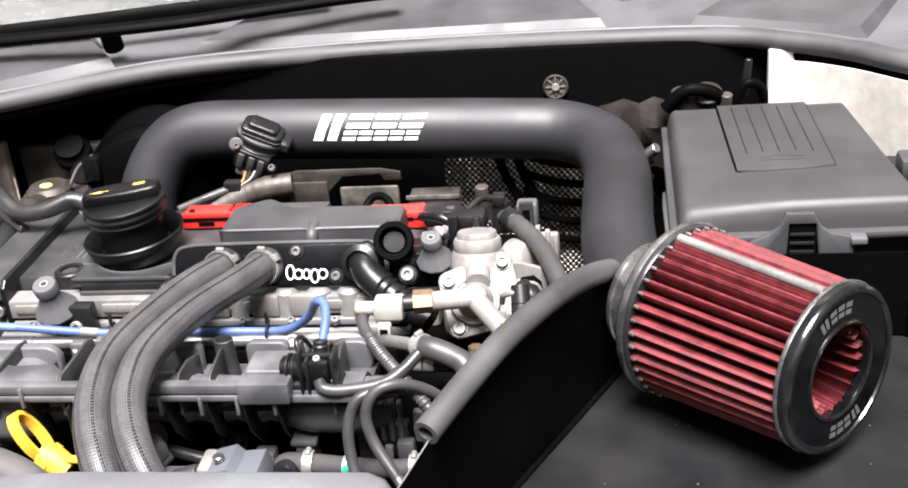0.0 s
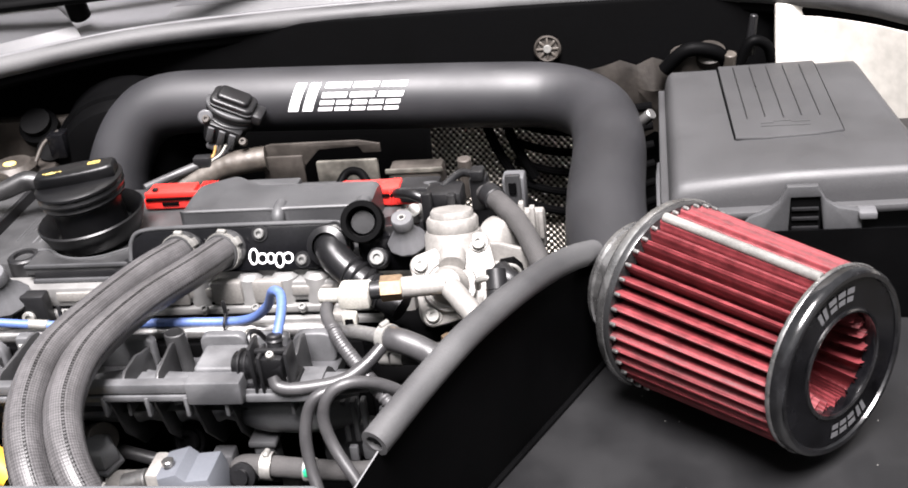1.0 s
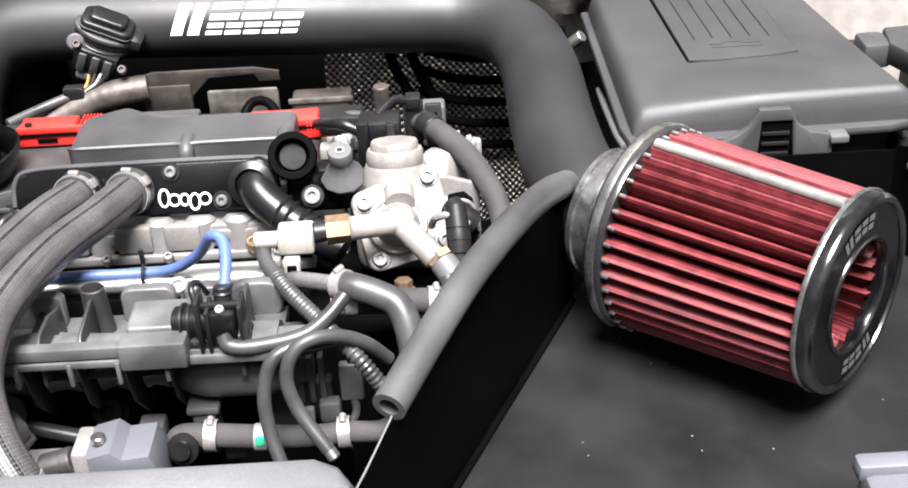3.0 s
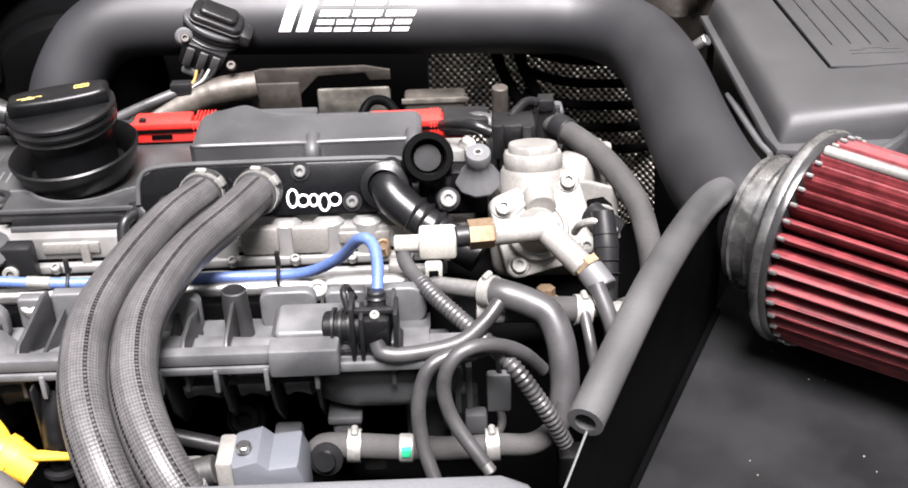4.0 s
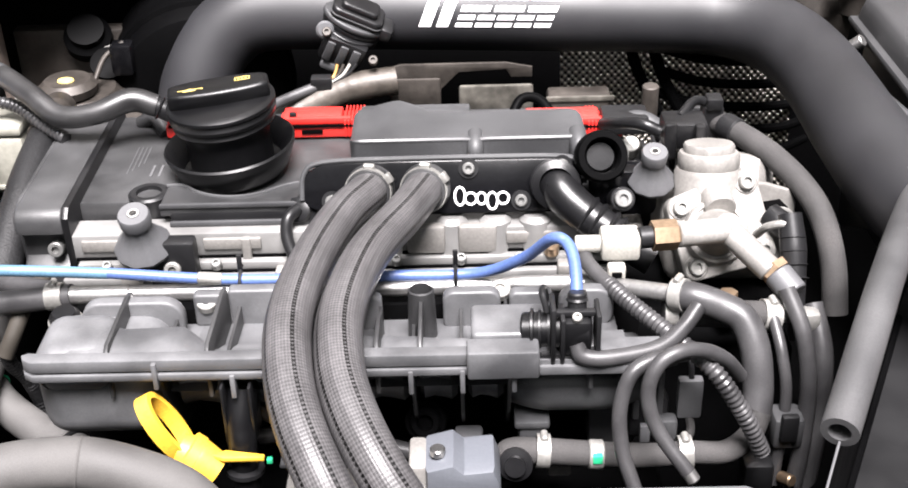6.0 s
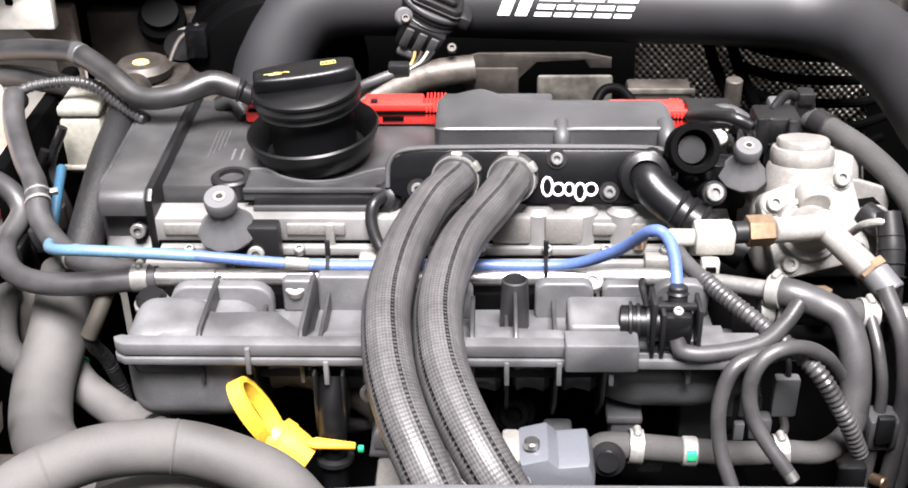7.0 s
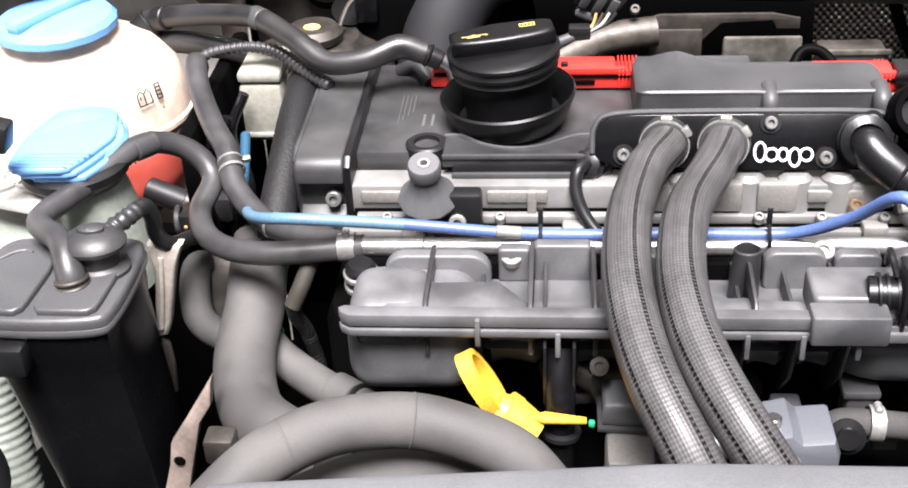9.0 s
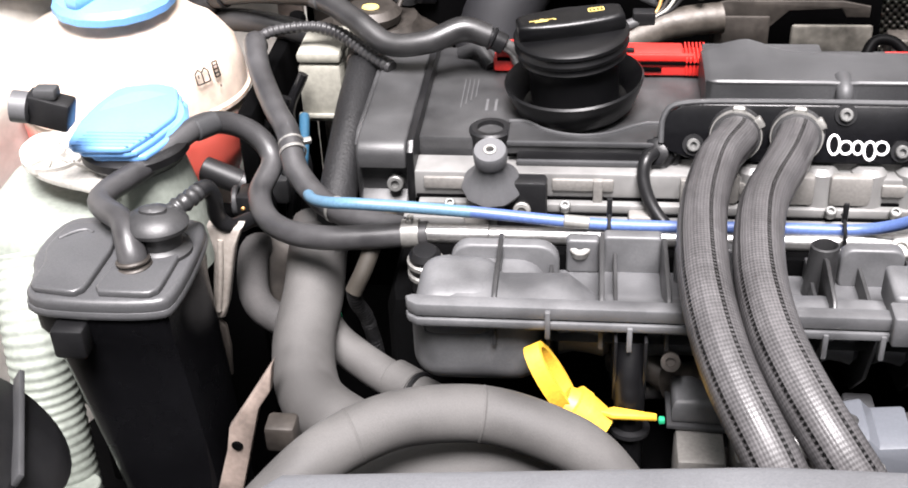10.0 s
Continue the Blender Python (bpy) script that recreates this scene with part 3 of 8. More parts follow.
def maf_sensor():
    s = thing("air_mass_sensor", "black plastic air mass sensor clipped into the intake pipe", "sensor")
    d = Vector((0.02, -0.80, 0.60))
    m = Matrix.Translation((-0.444, 1.342, 0.844)) @ Matrix.Rotation(radians(25), 4, "Y") @ Matrix.Rotation(radians(14), 4, "X")

    def oval(w, h, z0, z1, b):
        return prism([(w * math.cos(2 * math.pi * k / 28), h * math.sin(2 * math.pi * k / 28)) for k in range(28)], z0, z1, b, m, seg=3)

    part("head", prism(rounded(0.050, 0.031, 0.008), 0.009, 0.021, 0.003, m, seg=3), BLACK, s)
    part("head_lid", prism(rounded(0.036, 0.022, 0.005), 0.020, 0.027, 0.003, m, seg=3), BLACK, s)
    part("head_seam", prism(rounded(0.0515, 0.0325, 0.008), 0.0135, 0.0150, 0.0005, m), GREYBLACK, s)
    part("screw_lug", lathe([(0, -0.004), (0.008, -0.004), (0.0085, 0.002), (0.0065, 0.004), (0, 0.004)], m @ Matrix.Translation((-0.0235, -0.018, -0.004)) @ Matrix.Rotation(radians(55), 4, "X"), 20), GREYKNOB, s, "dusty grey screw lug")
    part("flange", oval(0.0315, 0.020, 0.004, 0.010, 0.002), GREYBLACK, s)
    part("flange", oval(0.0295, 0.019, -0.003, 0.003, 0.002), BLACK, s)
    part("seat", oval(0.028, 0.024, -0.010, -0.002, 0.002), BLACK, s)
    part("lug", box(0.024, 0.037, -0.012, 0.012, 0.002, 0.016, 0.004, m), BLACK, s)
    plug = part("plug", box(-0.021, 0.019, -0.024, 0.010, -0.034, -0.004, 0.004, m, taper=1.12), BLACK, s)
    for u in (-0.013, 0.0, 0.012):
        part("plug_rib", box(u - 0.004, u + 0.004, -0.028, -0.020, -0.030, -0.008, 0.0015, m), GREYBLACK, plug)
    part("plug_collar", box(-0.016, 0.012, -0.026, 0.004, -0.042, -0.033, 0.003, m), GREYKNOB, plug)
    bolt("screw", m @ Vector((-0.021, -0.022, -0.003)), d, 0.0045, s, DULL)
    bolt("screw", (-0.424, 1.307, 0.822), d, 0.0045, s, DULL)
    for k in range(4):
        part("wire", tube([(-0.458 + 0.006 * k, 1.31, 0.818), (-0.461 + 0.004 * k, 1.306, 0.809), (-0.468 + 0.002 * k, 1.302, 0.803)], 0.0015, 5, 8), (COPPER, DULL, CONNECT, BLACK)[k], s)
    part("loom", tube([(-0.466, 1.302, 0.804), (-0.478, 1.30, 0.80), (-0.505, 1.285, 0.795), (-0.53, 1.262, 0.792)], 0.005, 6, 12), RUBBER, s)
    part("loom_clip", box(-0.483, -0.463, 1.295, 1.308, 0.797, 0.81, 0.002), BLACK, s)


FILTER_BASE, FILTER_CAP = Vector((0.037, 0.961, 0.817)), Vector((0.154, 0.852, 0.822))


def air_filter():
    f = thing("air_filter", "red pleated cone air filter with a black rubber end cap", "air filter")
    d = (FILTER_CAP - FILTER_BASE)
    length = d.length
    m = aim(FILTER_BASE, d)

    def pleated(name, r0, r1, h0, h1, count, depth, inward, mat, label):
        seg, rings = count * 10, 14
        bm = bmesh.new()
        uv = bm.loops.layers.uv.new("UVMap")
        grid = []
        for i in range(rings + 1):
            t = i / rings
            r, h = r0 + (r1 - r0) * t, h0 + (h1 - h0) * t
            row = []
            for k in range(seg):
                a = 2 * math.pi * k / seg
                w = abs(math.cos(count * a / 2)) ** 0.9
                row.append(bm.verts.new(m @ Vector(((r - depth * (1 - w)) * math.cos(a), (r - depth * (1 - w)) * math.sin(a), h))))
            grid.append(row)
        for i in range(rings):
            for k in range(seg):
                q = (grid[i][k], grid[i][(k + 1) % seg], grid[i + 1][(k + 1) % seg], grid[i + 1][k])
                face = bm.faces.new(q if not inward else q[::-1])
                w = ((k, i), (k + 1, i), (k + 1, i + 1), (k, i + 1))
                for lp, (a, b) in zip(face.loops, w if not inward else w[::-1]):
                    lp[uv].uv = (a / seg, (h0 + (h1 - h0) * b / rings))
        return part(name, bm, mat, f, label, smooth=60)

    pleated("pleats", 0.0755, 0.0690, 0.004, length - 0.009, 40, 0.0200, False, MESHRED, "red cotton pleats under fine wire mesh")
    pleated("inner_pleats", 0.030, 0.0460, 0.015, length - 0.006, 18, 0.0165, True, MESHRED, "red inner cone pleats")
    part("inner_tip", lathe([(0, 0.016), (0.032, 0.016), (0.032, 0.02)], m, 30), GLOSS, f)
    part("base_flange", lathe([(0.040, -0.040), (0.044, -0.040), (0.045, -0.022), (0.060, -0.014), (0.0755, -0.010), (0.0778, -0.005), (0.0780, 0.002), (0.0765, 0.005), (0.064, 0.005)], m, 64), GREYRUBBER, f, "glossy grey-black rubber base flange")
    cap = part("end_cap", lathe([(0.0470, length - 0.010), (0.0378, length - 0.009), (0.0376, length - 0.004), (0.0385, length - 0.001), (0.0432, length - 0.001), (0.0610, length - 0.0015), (0.0640, length - 0.001), (0.0690, length - 0.003), (0.0690, length - 0.009), (0.062, length - 0.0095)], m, 72), CAPBLACK, f, "gloss black rubber end cap")
    part("outer_rim", lathe([(0.0635, length - 0.0012), (0.0645, length + 0.0008), (0.0675, length + 0.001), (0.0695, length - 0.0006), (0.0705, length - 0.004), (0.0705, length - 0.0085), (0.0692, length - 0.010), (0.066, length - 0.010)], m, 72), CAPRIM, cap, "shiny rounded outer rim")
    part("inner_rim", lathe([(0.0384, length - 0.002), (0.0388, length + 0.0004), (0.0402, length + 0.001), (0.0416, length + 0.0003), (0.0420, length - 0.0012)], m, 56), CAPRIM, cap, "shiny inner rim")
    part("cap_ring", lathe([(0.0690, length - 0.0125), (0.0712, length - 0.0118), (0.0716, length - 0.0100), (0.0710, length - 0.0085), (0.0690, length - 0.0085)], m, 72), BAND, cap, "dull metal ring behind the cap")
    # raised marks on the cap's face, above and below the opening
    for side in (1, -1):
        # two narrow bars, then three plain blocks, each split by a slit
        for deg, half, r0, r1 in ((27, 2.0, 0.0475, 0.0580), (21, 2.0, 0.0475, 0.0580), (11.5, 4.2, 0.0536, 0.0582), (11.5, 4.2, 0.0475, 0.0518), (1.0, 4.2, 0.0536, 0.0582), (1.0, 4.2, 0.0475, 0.0518), (-9.5, 4.2, 0.0536, 0.0582), (-9.5, 4.2, 0.0475, 0.0518)):
            a0 = radians(90) * side + radians(deg)
            bm = bmesh.new()
            n, low, top = 4, [], []
            for j in range(n + 1):
                a = a0 + radians(half) * (2 * j / n - 1)
                low.append(bm.verts.new(m @ Vector((r0 * math.cos(a), r0 * math.sin(a), length - 0.0007))))
                top.append(bm.verts.new(m @ Vector((r1 * math.cos(a), r1 * math.sin(a), length - 0.0007))))
            for j in range(n):
                bm.faces.new((low[j], top[j], top[j + 1], low[j + 1]))
            part("cap_mark", bm, GREYKNOB, cap, "grey moulded mark")
    # folded metal seam along one crest
    for a in (radians(97),):
        c, s = math.cos(a), math.sin(a)
        part("seam_strip", cyl(m @ Vector((0.0755 * c, 0.0755 * s, 0.006)), m @ Vector((0.0692 * c, 0.0692 * s, length - 0.012)), 0.0042, seg=12), CLAMP, f, "bright metal seam strip")
    # crimped wire ends at the base of each pleat
    for k in range(40):
        a = 2 * math.pi * k / 40
        part("crimp", cyl(m @ Vector((0.0760 * math.cos(a), 0.0760 * math.sin(a), 0.006)), m @ Vector((0.0757 * math.cos(a), 0.0757 * math.sin(a), 0.0115)), 0.0016, seg=8), STEEL, f)
    part("base_ring", lathe([(0.0755, -0.0085), (0.0785, -0.0065), (0.0792, -0.003), (0.0785, 0.0), (0.0765, 0.001)], m, 72), BAND, f, "bright metal ring at the pleats' base")
    part("clamp_band", lathe([(0.0445, -0.046), (0.0500, -0.045), (0.0506, -0.031), (0.0500, -0.016), (0.0445, -0.015)], m, 48), BAND, f, "bright steel clamp band")
    for h in (-0.040, -0.027):
        part("clamp_bead", lathe([(0.0498, h - 0.0018), (0.0518, h), (0.0498, h + 0.0018)], m, 48), BAND, f)


def heat_shield():
    s = thing("heat_shield", "black sheet metal heat shield tray under the air filter", "heat shield")
    a, b = Vector((-0.19, 0.64, 0)), Vector((-0.02, 0.997, 0))
    d = (b - a).normalized()
    length = (b - a).length
    # side wall with its curved upper edge
    tops = [(0.0, 0.828), (0.055, 0.842), (0.095, 0.856), (0.14, 0.867), (0.20, 0.8735), (0.26, 0.872), (0.31, 0.866), (0.35, 0.857), (length, 0.84)]
    n = Vector((d.y, -d.x, 0))
    m = Matrix(((d.x, 0, n.x, a.x), (d.y, 0, n.y, a.y), (0, 1, 0, 0), (0, 0, 0, 1)))
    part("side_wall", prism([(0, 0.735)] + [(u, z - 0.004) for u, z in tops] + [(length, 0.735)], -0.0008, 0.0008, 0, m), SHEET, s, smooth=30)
    floor = [(-0.188, 0.64), (-0.02, 0.997), (0.02, 1.075), (0.245, 1.05), (0.30, 0.972), (0.262, 0.90), (0.225, 0.80), (0.20, 0.64)]
    # floor has a lighter base colour than the walls
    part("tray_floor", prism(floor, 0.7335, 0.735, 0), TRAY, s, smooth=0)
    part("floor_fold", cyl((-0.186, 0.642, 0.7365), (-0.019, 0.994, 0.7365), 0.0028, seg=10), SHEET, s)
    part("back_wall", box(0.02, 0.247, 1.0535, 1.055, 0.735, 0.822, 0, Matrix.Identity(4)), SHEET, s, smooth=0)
    c = Vector((0.247, 1.054)), Vector((0.318, 0.958))
    e = (c[1] - c[0]).normalized()
    mm = Matrix(((e.x, 0, e.y, c[0].x), (e.y, 0, -e.x, c[0].y), (0, 1, 0, 0), (0, 0, 0, 1)))
    w = (c[1] - c[0]).length
    part("corner_wall", prism([(0, 0.735), (0, 0.826), (0.01, 0.828), (w, 0.829), (w, 0.735)], -0.0008, 0.0008, 0, mm), SHEET, s, smooth=0)
    for u, z in ((0.017, 0.813), (0.014, 0.747), (0.078, 0.818), (0.075, 0.75)):
        p = mm @ Vector((u, z, -0.001))
        part("rivet", lathe([(0.0052, 0), (0.005, 0.0014), (0.003, 0.0028), (0, 0.0032)], aim(p, Vector((-e.y, e.x, 0))), 14), CLAMP, s)
        part("rivet", lathe([(0.0052, 0), (0.005, 0.0014), (0.003, 0.0028), (0, 0.0032)], aim(mm @ Vector((u, z, 0.001)), Vector((e.y, -e.x, 0))), 14), CLAMP, s)
    # rubber trim along the wall's edge, hollow at its cut end
    pts = [m @ Vector((u, z, 0)) for u, z in tops[2:-1]]
    pts[0] = Vector((-0.153, 0.719, 0.857))
    part("edge_trim", tube([pts[0]] + pts[1:] + [m @ Vector((length - 0.012, 0.845, 0))], 0.0102, 8, 20, hollow=0.0042), SOFT, s, "grey-black rubber edge trim, open at its cut end")
    part("raw_edge", tube([m @ Vector((u, z - 0.004, 0)) for u, z in tops[:3]], 0.0008, 4, 8), GREYKNOB, s, "worn bare sheet edge")
    rnd = random.Random(11)
    for _ in range(26):
        x, y = rnd.uniform(-0.08, 0.19), rnd.uniform(0.66, 0.95)
        if x > -0.14 + (y - 0.64) * 0.476:
            r = rnd.uniform(0.0004, 0.0008)
            part("dust_speck", lathe([(r, 0), (r * 0.8, r * 0.6), (0, r * 0.8)], Matrix.Translation((x, y, 0.735)), 6), CLAMP, s)
    part("edge_strip", box(0.0, 0.012, 0.0, 0.16, 0.0, 0.004, 0.001, Matrix.Translation((0.222, 0.79, 0.736)) @ Matrix.Rotation(radians(-21), 4, "Z")), FELT, s, "dusty foam strip on the tray edge")


def battery_box():
    b = thing("battery_box", "black plastic battery box with a ribbed clip-on cover", "battery box")
    outline = [(0.036, 1.345), (0.232, 1.348), (0.262, 1.10), (0.255, 1.083), (0.24, 1.078), (0.15, 1.073), (0.06, 1.068), (0.043, 1.072), (0.038, 1.09)]
    # domed cover: its front edge is rounder at the near end and bows forward in the middle
    bm = bmesh.new()
    steps = [0, 0.004, 0.012, 0.025, 0.045, 0.07, 0.1] + [0.1 + 0.8 * k / 24 for k in range(1, 24)] + [0.9, 0.93, 0.955, 0.975, 0.988, 0.996, 1]
    rows = []
    for v in steps:
        row = []
        for u in steps:
            x = (0.034 + 0.200 * u) * (1 - v) + (0.036 + 0.230 * u) * v
            y = (1.349 + 0.004 * u) * (1 - v) + (1.069 + 0.006 * u) * v
            near = 0.012 - 0.005 * u
            lift = 1.0
            for gap, rad in ((u * 0.22, 0.010), ((1 - u) * 0.22, 0.010), (v * 0.285, 0.008), ((1 - v) * 0.285, near)):
                e = min(1.0, gap / rad)
                lift *= math.sqrt(max(0.0, 1 - (1 - e) ** 2))
            crown = 0.033 + (0.009 * min(1.0, 2.2 * u) ** 0.7 - 0.004) * v ** 3
            row.append(bm.verts.new((x, y, 0.828 + crown * lift)))
        rows.append(row)
    for p, q in zip(rows, rows[1:]):
        for j in range(len(p) - 1):
            bm.faces.new((p[j], q[j], q[j + 1], p[j + 1]))
    bmesh.ops.recalc_face_normals(bm, faces=bm.faces)
    part("cover", bm, BATTERY, b, smooth=80)
    lip = [(0.028, 1.353), (0.238, 1.356), (0.270, 1.10), (0.263, 1.073), (0.245, 1.067), (0.15, 1.062), (0.055, 1.058), (0.033, 1.062), (0.029, 1.09)]
    part("cover_lip", prism(lip, 0.830, 0.838, 0.003), BATTERY, b)
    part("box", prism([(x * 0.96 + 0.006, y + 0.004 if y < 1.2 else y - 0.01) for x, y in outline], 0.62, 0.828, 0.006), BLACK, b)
    part("side_rail", tube([(0.028, 1.215, 0.815), (0.028, 1.171, 0.820), (0.029, 1.10, 0.826), (0.030, 1.068, 0.830)], [0.0022, 0.0034, 0.0036, 0.0026], 6, 12), GREYKNOB, b, "worn grey edge rail")
    # added filler: hides the white wing so the gap reads as dark
    part("tray", box(0.258, 0.290, 1.05, 1.30, 0.60, 0.816, 0.004), BLACK, b, "added black block that darkens the gap beside the battery")
    panel = part("cover_panel", prism([(0.090, 1.343), (0.186, 1.346), (0.194, 1.166), (0.17, 1.160), (0.125, 1.156), (0.098, 1.158)], 0.8605, 0.8645, 0.0015), BATTERY, b, "ribbed inset panel")
    for (xa, ya), (xb, yb) in (((0.090, 1.343), (0.098, 1.158)), ((0.186, 1.346), (0.194, 1.166)), ((0.098, 1.158), (0.194, 1.166))):
        part("panel_gap", cyl((xa, ya, 0.8612), (xb, yb, 0.8612), 0.0016, seg=8), DEEP, panel)
    for k in range(5):
        x = 0.105 + 0.0165 * k
        part("panel_rib", cyl((x, 1.335, 0.8645), (x + 0.006, 1.20 + 0.003 * (k % 2), 0.8645), 0.0007, seg=8), BLACK, panel)
    for x0, x1, y0 in ((0.122, 0.166, 1.180), (0.122, 0.134, 1.187), (0.150, 0.166, 1.188), (0.134, 0.150, 1.191)):
        part("panel_mark", box(x0, x1, y0, y0 + 0.0018, 0.8644, 0.8650, 0), COVER, panel, "moulded mark", smooth=0)
    for k in range(4):
        part("cover_mark", box(0.132 + 0.009 * k, 0.138 + 0.009 * k, 1.112 + 0.006 * (k % 2), 1.118 + 0.006 * (k % 2), 0.8605, 0.8617, 0.0003), BLACK, b, "moulded mark")
    # front clip: an arched tongue with a dark slotted window
    clip = part("clip", prism([(0.095, 0.822), (0.103, 0.834), (0.118, 0.84), (0.128, 0.848), (0.134, 0.862), (0.159, 0.862), (0.166, 0.848), (0.176, 0.841), (0.195, 0.837), (0.195, 0.812), (0.165, 0.81), (0.161, 0.852), (0.137, 0.852), (0.134, 0.80), (0.10, 0.80)],
                              0, 0.007, 0.001, Matrix(((1, 0, 0, 0), (0, 0, -1, 1.063), (0, 1, 0, 0), (0, 0, 0, 1)))), GREYBLACK, b, "cover clip")
    part("clip_window", box(0.136, 0.162, 1.0585, 1.064, 0.79, 0.853, 0.001), DEEP, clip)
    for k in range(4):
        part("clip_slat", box(0.138, 0.160, 1.0565, 1.0605, 0.812 + 0.009 * k, 0.815 + 0.009 * k, 0.0005), BLACK, clip)
    part("latch", box(0.192, 0.207, 1.052, 1.066, 0.831, 0.8375, 0.0015), GREYKNOB, b, "small pale latch")
    part("hold_down", tube([(0.18, 1.062, 0.792), (0.22, 1.062, 0.792), (0.231, 1.062, 0.796), (0.232, 1.062, 0.81)], 0.0015, 6, 10), GREYKNOB, b, "metal hold-down wire")


def fuse_box():
    f = thing("fuse_box", "black plastic fuse box with a stepped ribbed lid", "fuse box")
    part("lid", prism([(0.292, 1.238), (0.45, 1.255), (0.45, 1.11), (0.286, 1.085), (0.284, 1.10), (0.30, 1.16), (0.285, 1.20)], 0.83, 0.852, 0.004), BATTERY, f)
    part("lid_step", prism([(0.286, 1.088), (0.45, 1.112), (0.45, 0.99), (0.284, 0.996)], 0.795, 0.838, 0.006), BATTERY, f)
    for k in range(4):
        x = 0.296 + 0.026 * k
        part("lid_rib", box(x, x + 0.005, 0.992, 1.09, 0.834, 0.844, 0.002), COVER, f)
    part("body", box(0.30, 0.42, 1.0, 1.21, 0.64, 0.84, 0.006), BLACK, f)
    part("side_catch", box(0.264, 0.290, 1.20, 1.235, 0.826, 0.850, 0.005), GREYBLACK, f)
    for k in range(7):
        part("side_tooth", box(0.262 + 0.0015 * k, 0.278 + 0.0015 * k, 1.16 - 0.02 * k, 1.169 - 0.02 * k, 0.79, 0.834, 0.002), BLACK, f)
    part("lid_mark", box(0.36, 0.39, 1.152, 1.16, 0.8515, 0.8525, 0.0002), BLACK, f, "moulded mark")


def bonnet_prop():
    p = thing("bonnet_prop", "red-brown metal rod propping the bonnet", "bonnet prop")
    part("rod", tube([(0.168, 0.655, 0.815), (0.200, 0.72, 0.845), (0.234, 0.80, 0.88), (0.291, 0.95, 0.969), (0.42, 1.26, 1.20)], [0.0045, 0.0045, 0.0055, 0.0055, 0.005], 8, 14), RUST, p)
    part("rod_sleeve", tube([(0.160, 0.64, 0.808), (0.185, 0.69, 0.832), (0.208, 0.738, 0.8535)], 0.0065, 6, 14), DULL, p, "worn bare metal end")
    r = thing("crossmember_cover", "grey rubber-edged panel beside the filter tray", "panel")
    part("edge_roll", tube([(0.19, 0.64, 0.775), (0.232, 0.75, 0.768), (0.262, 0.84, 0.766), (0.287, 0.91, 0.762), (0.298, 0.945, 0.752)], 0.013, 8, 16), SOFT, r)
    part("pad", prism(rounded(0.07, 0.10, 0.02), 0.70, 0.74, 0.008, Matrix.Translation((0.31, 0.855, 0)) @ Matrix.Rotation(radians(-20), 4, "Z"), seg=3), SOFT, r)
    k = thing("latch_cover", "pale grey plastic cover by the bonnet latch", "cover")
    part("cover", box(0.118, 0.185, 0.655, 0.727, 0.755, 0.79, 0.006), BLUEGREY, k)
    part("rim", box(0.115, 0.188, 0.715, 0.73, 0.783, 0.796, 0.004), BLUEGREY, k)
    o = thing("wiring_clip", "orange plastic wiring clip below the fuse box", "clip")
    part("strap", tube([(0.30, 0.985, 0.745), (0.316, 0.97, 0.732), (0.334, 0.955, 0.722)], 0.003, 6, 10), ORANGE, o)
    part("peg", box(0.318, 0.324, 1.0, 1.006, 0.73, 0.752, 0.001), ORANGE, o)
    part("holder", box(0.306, 0.345, 0.97, 0.985, 0.712, 0.728, 0.003), BLACK, o)


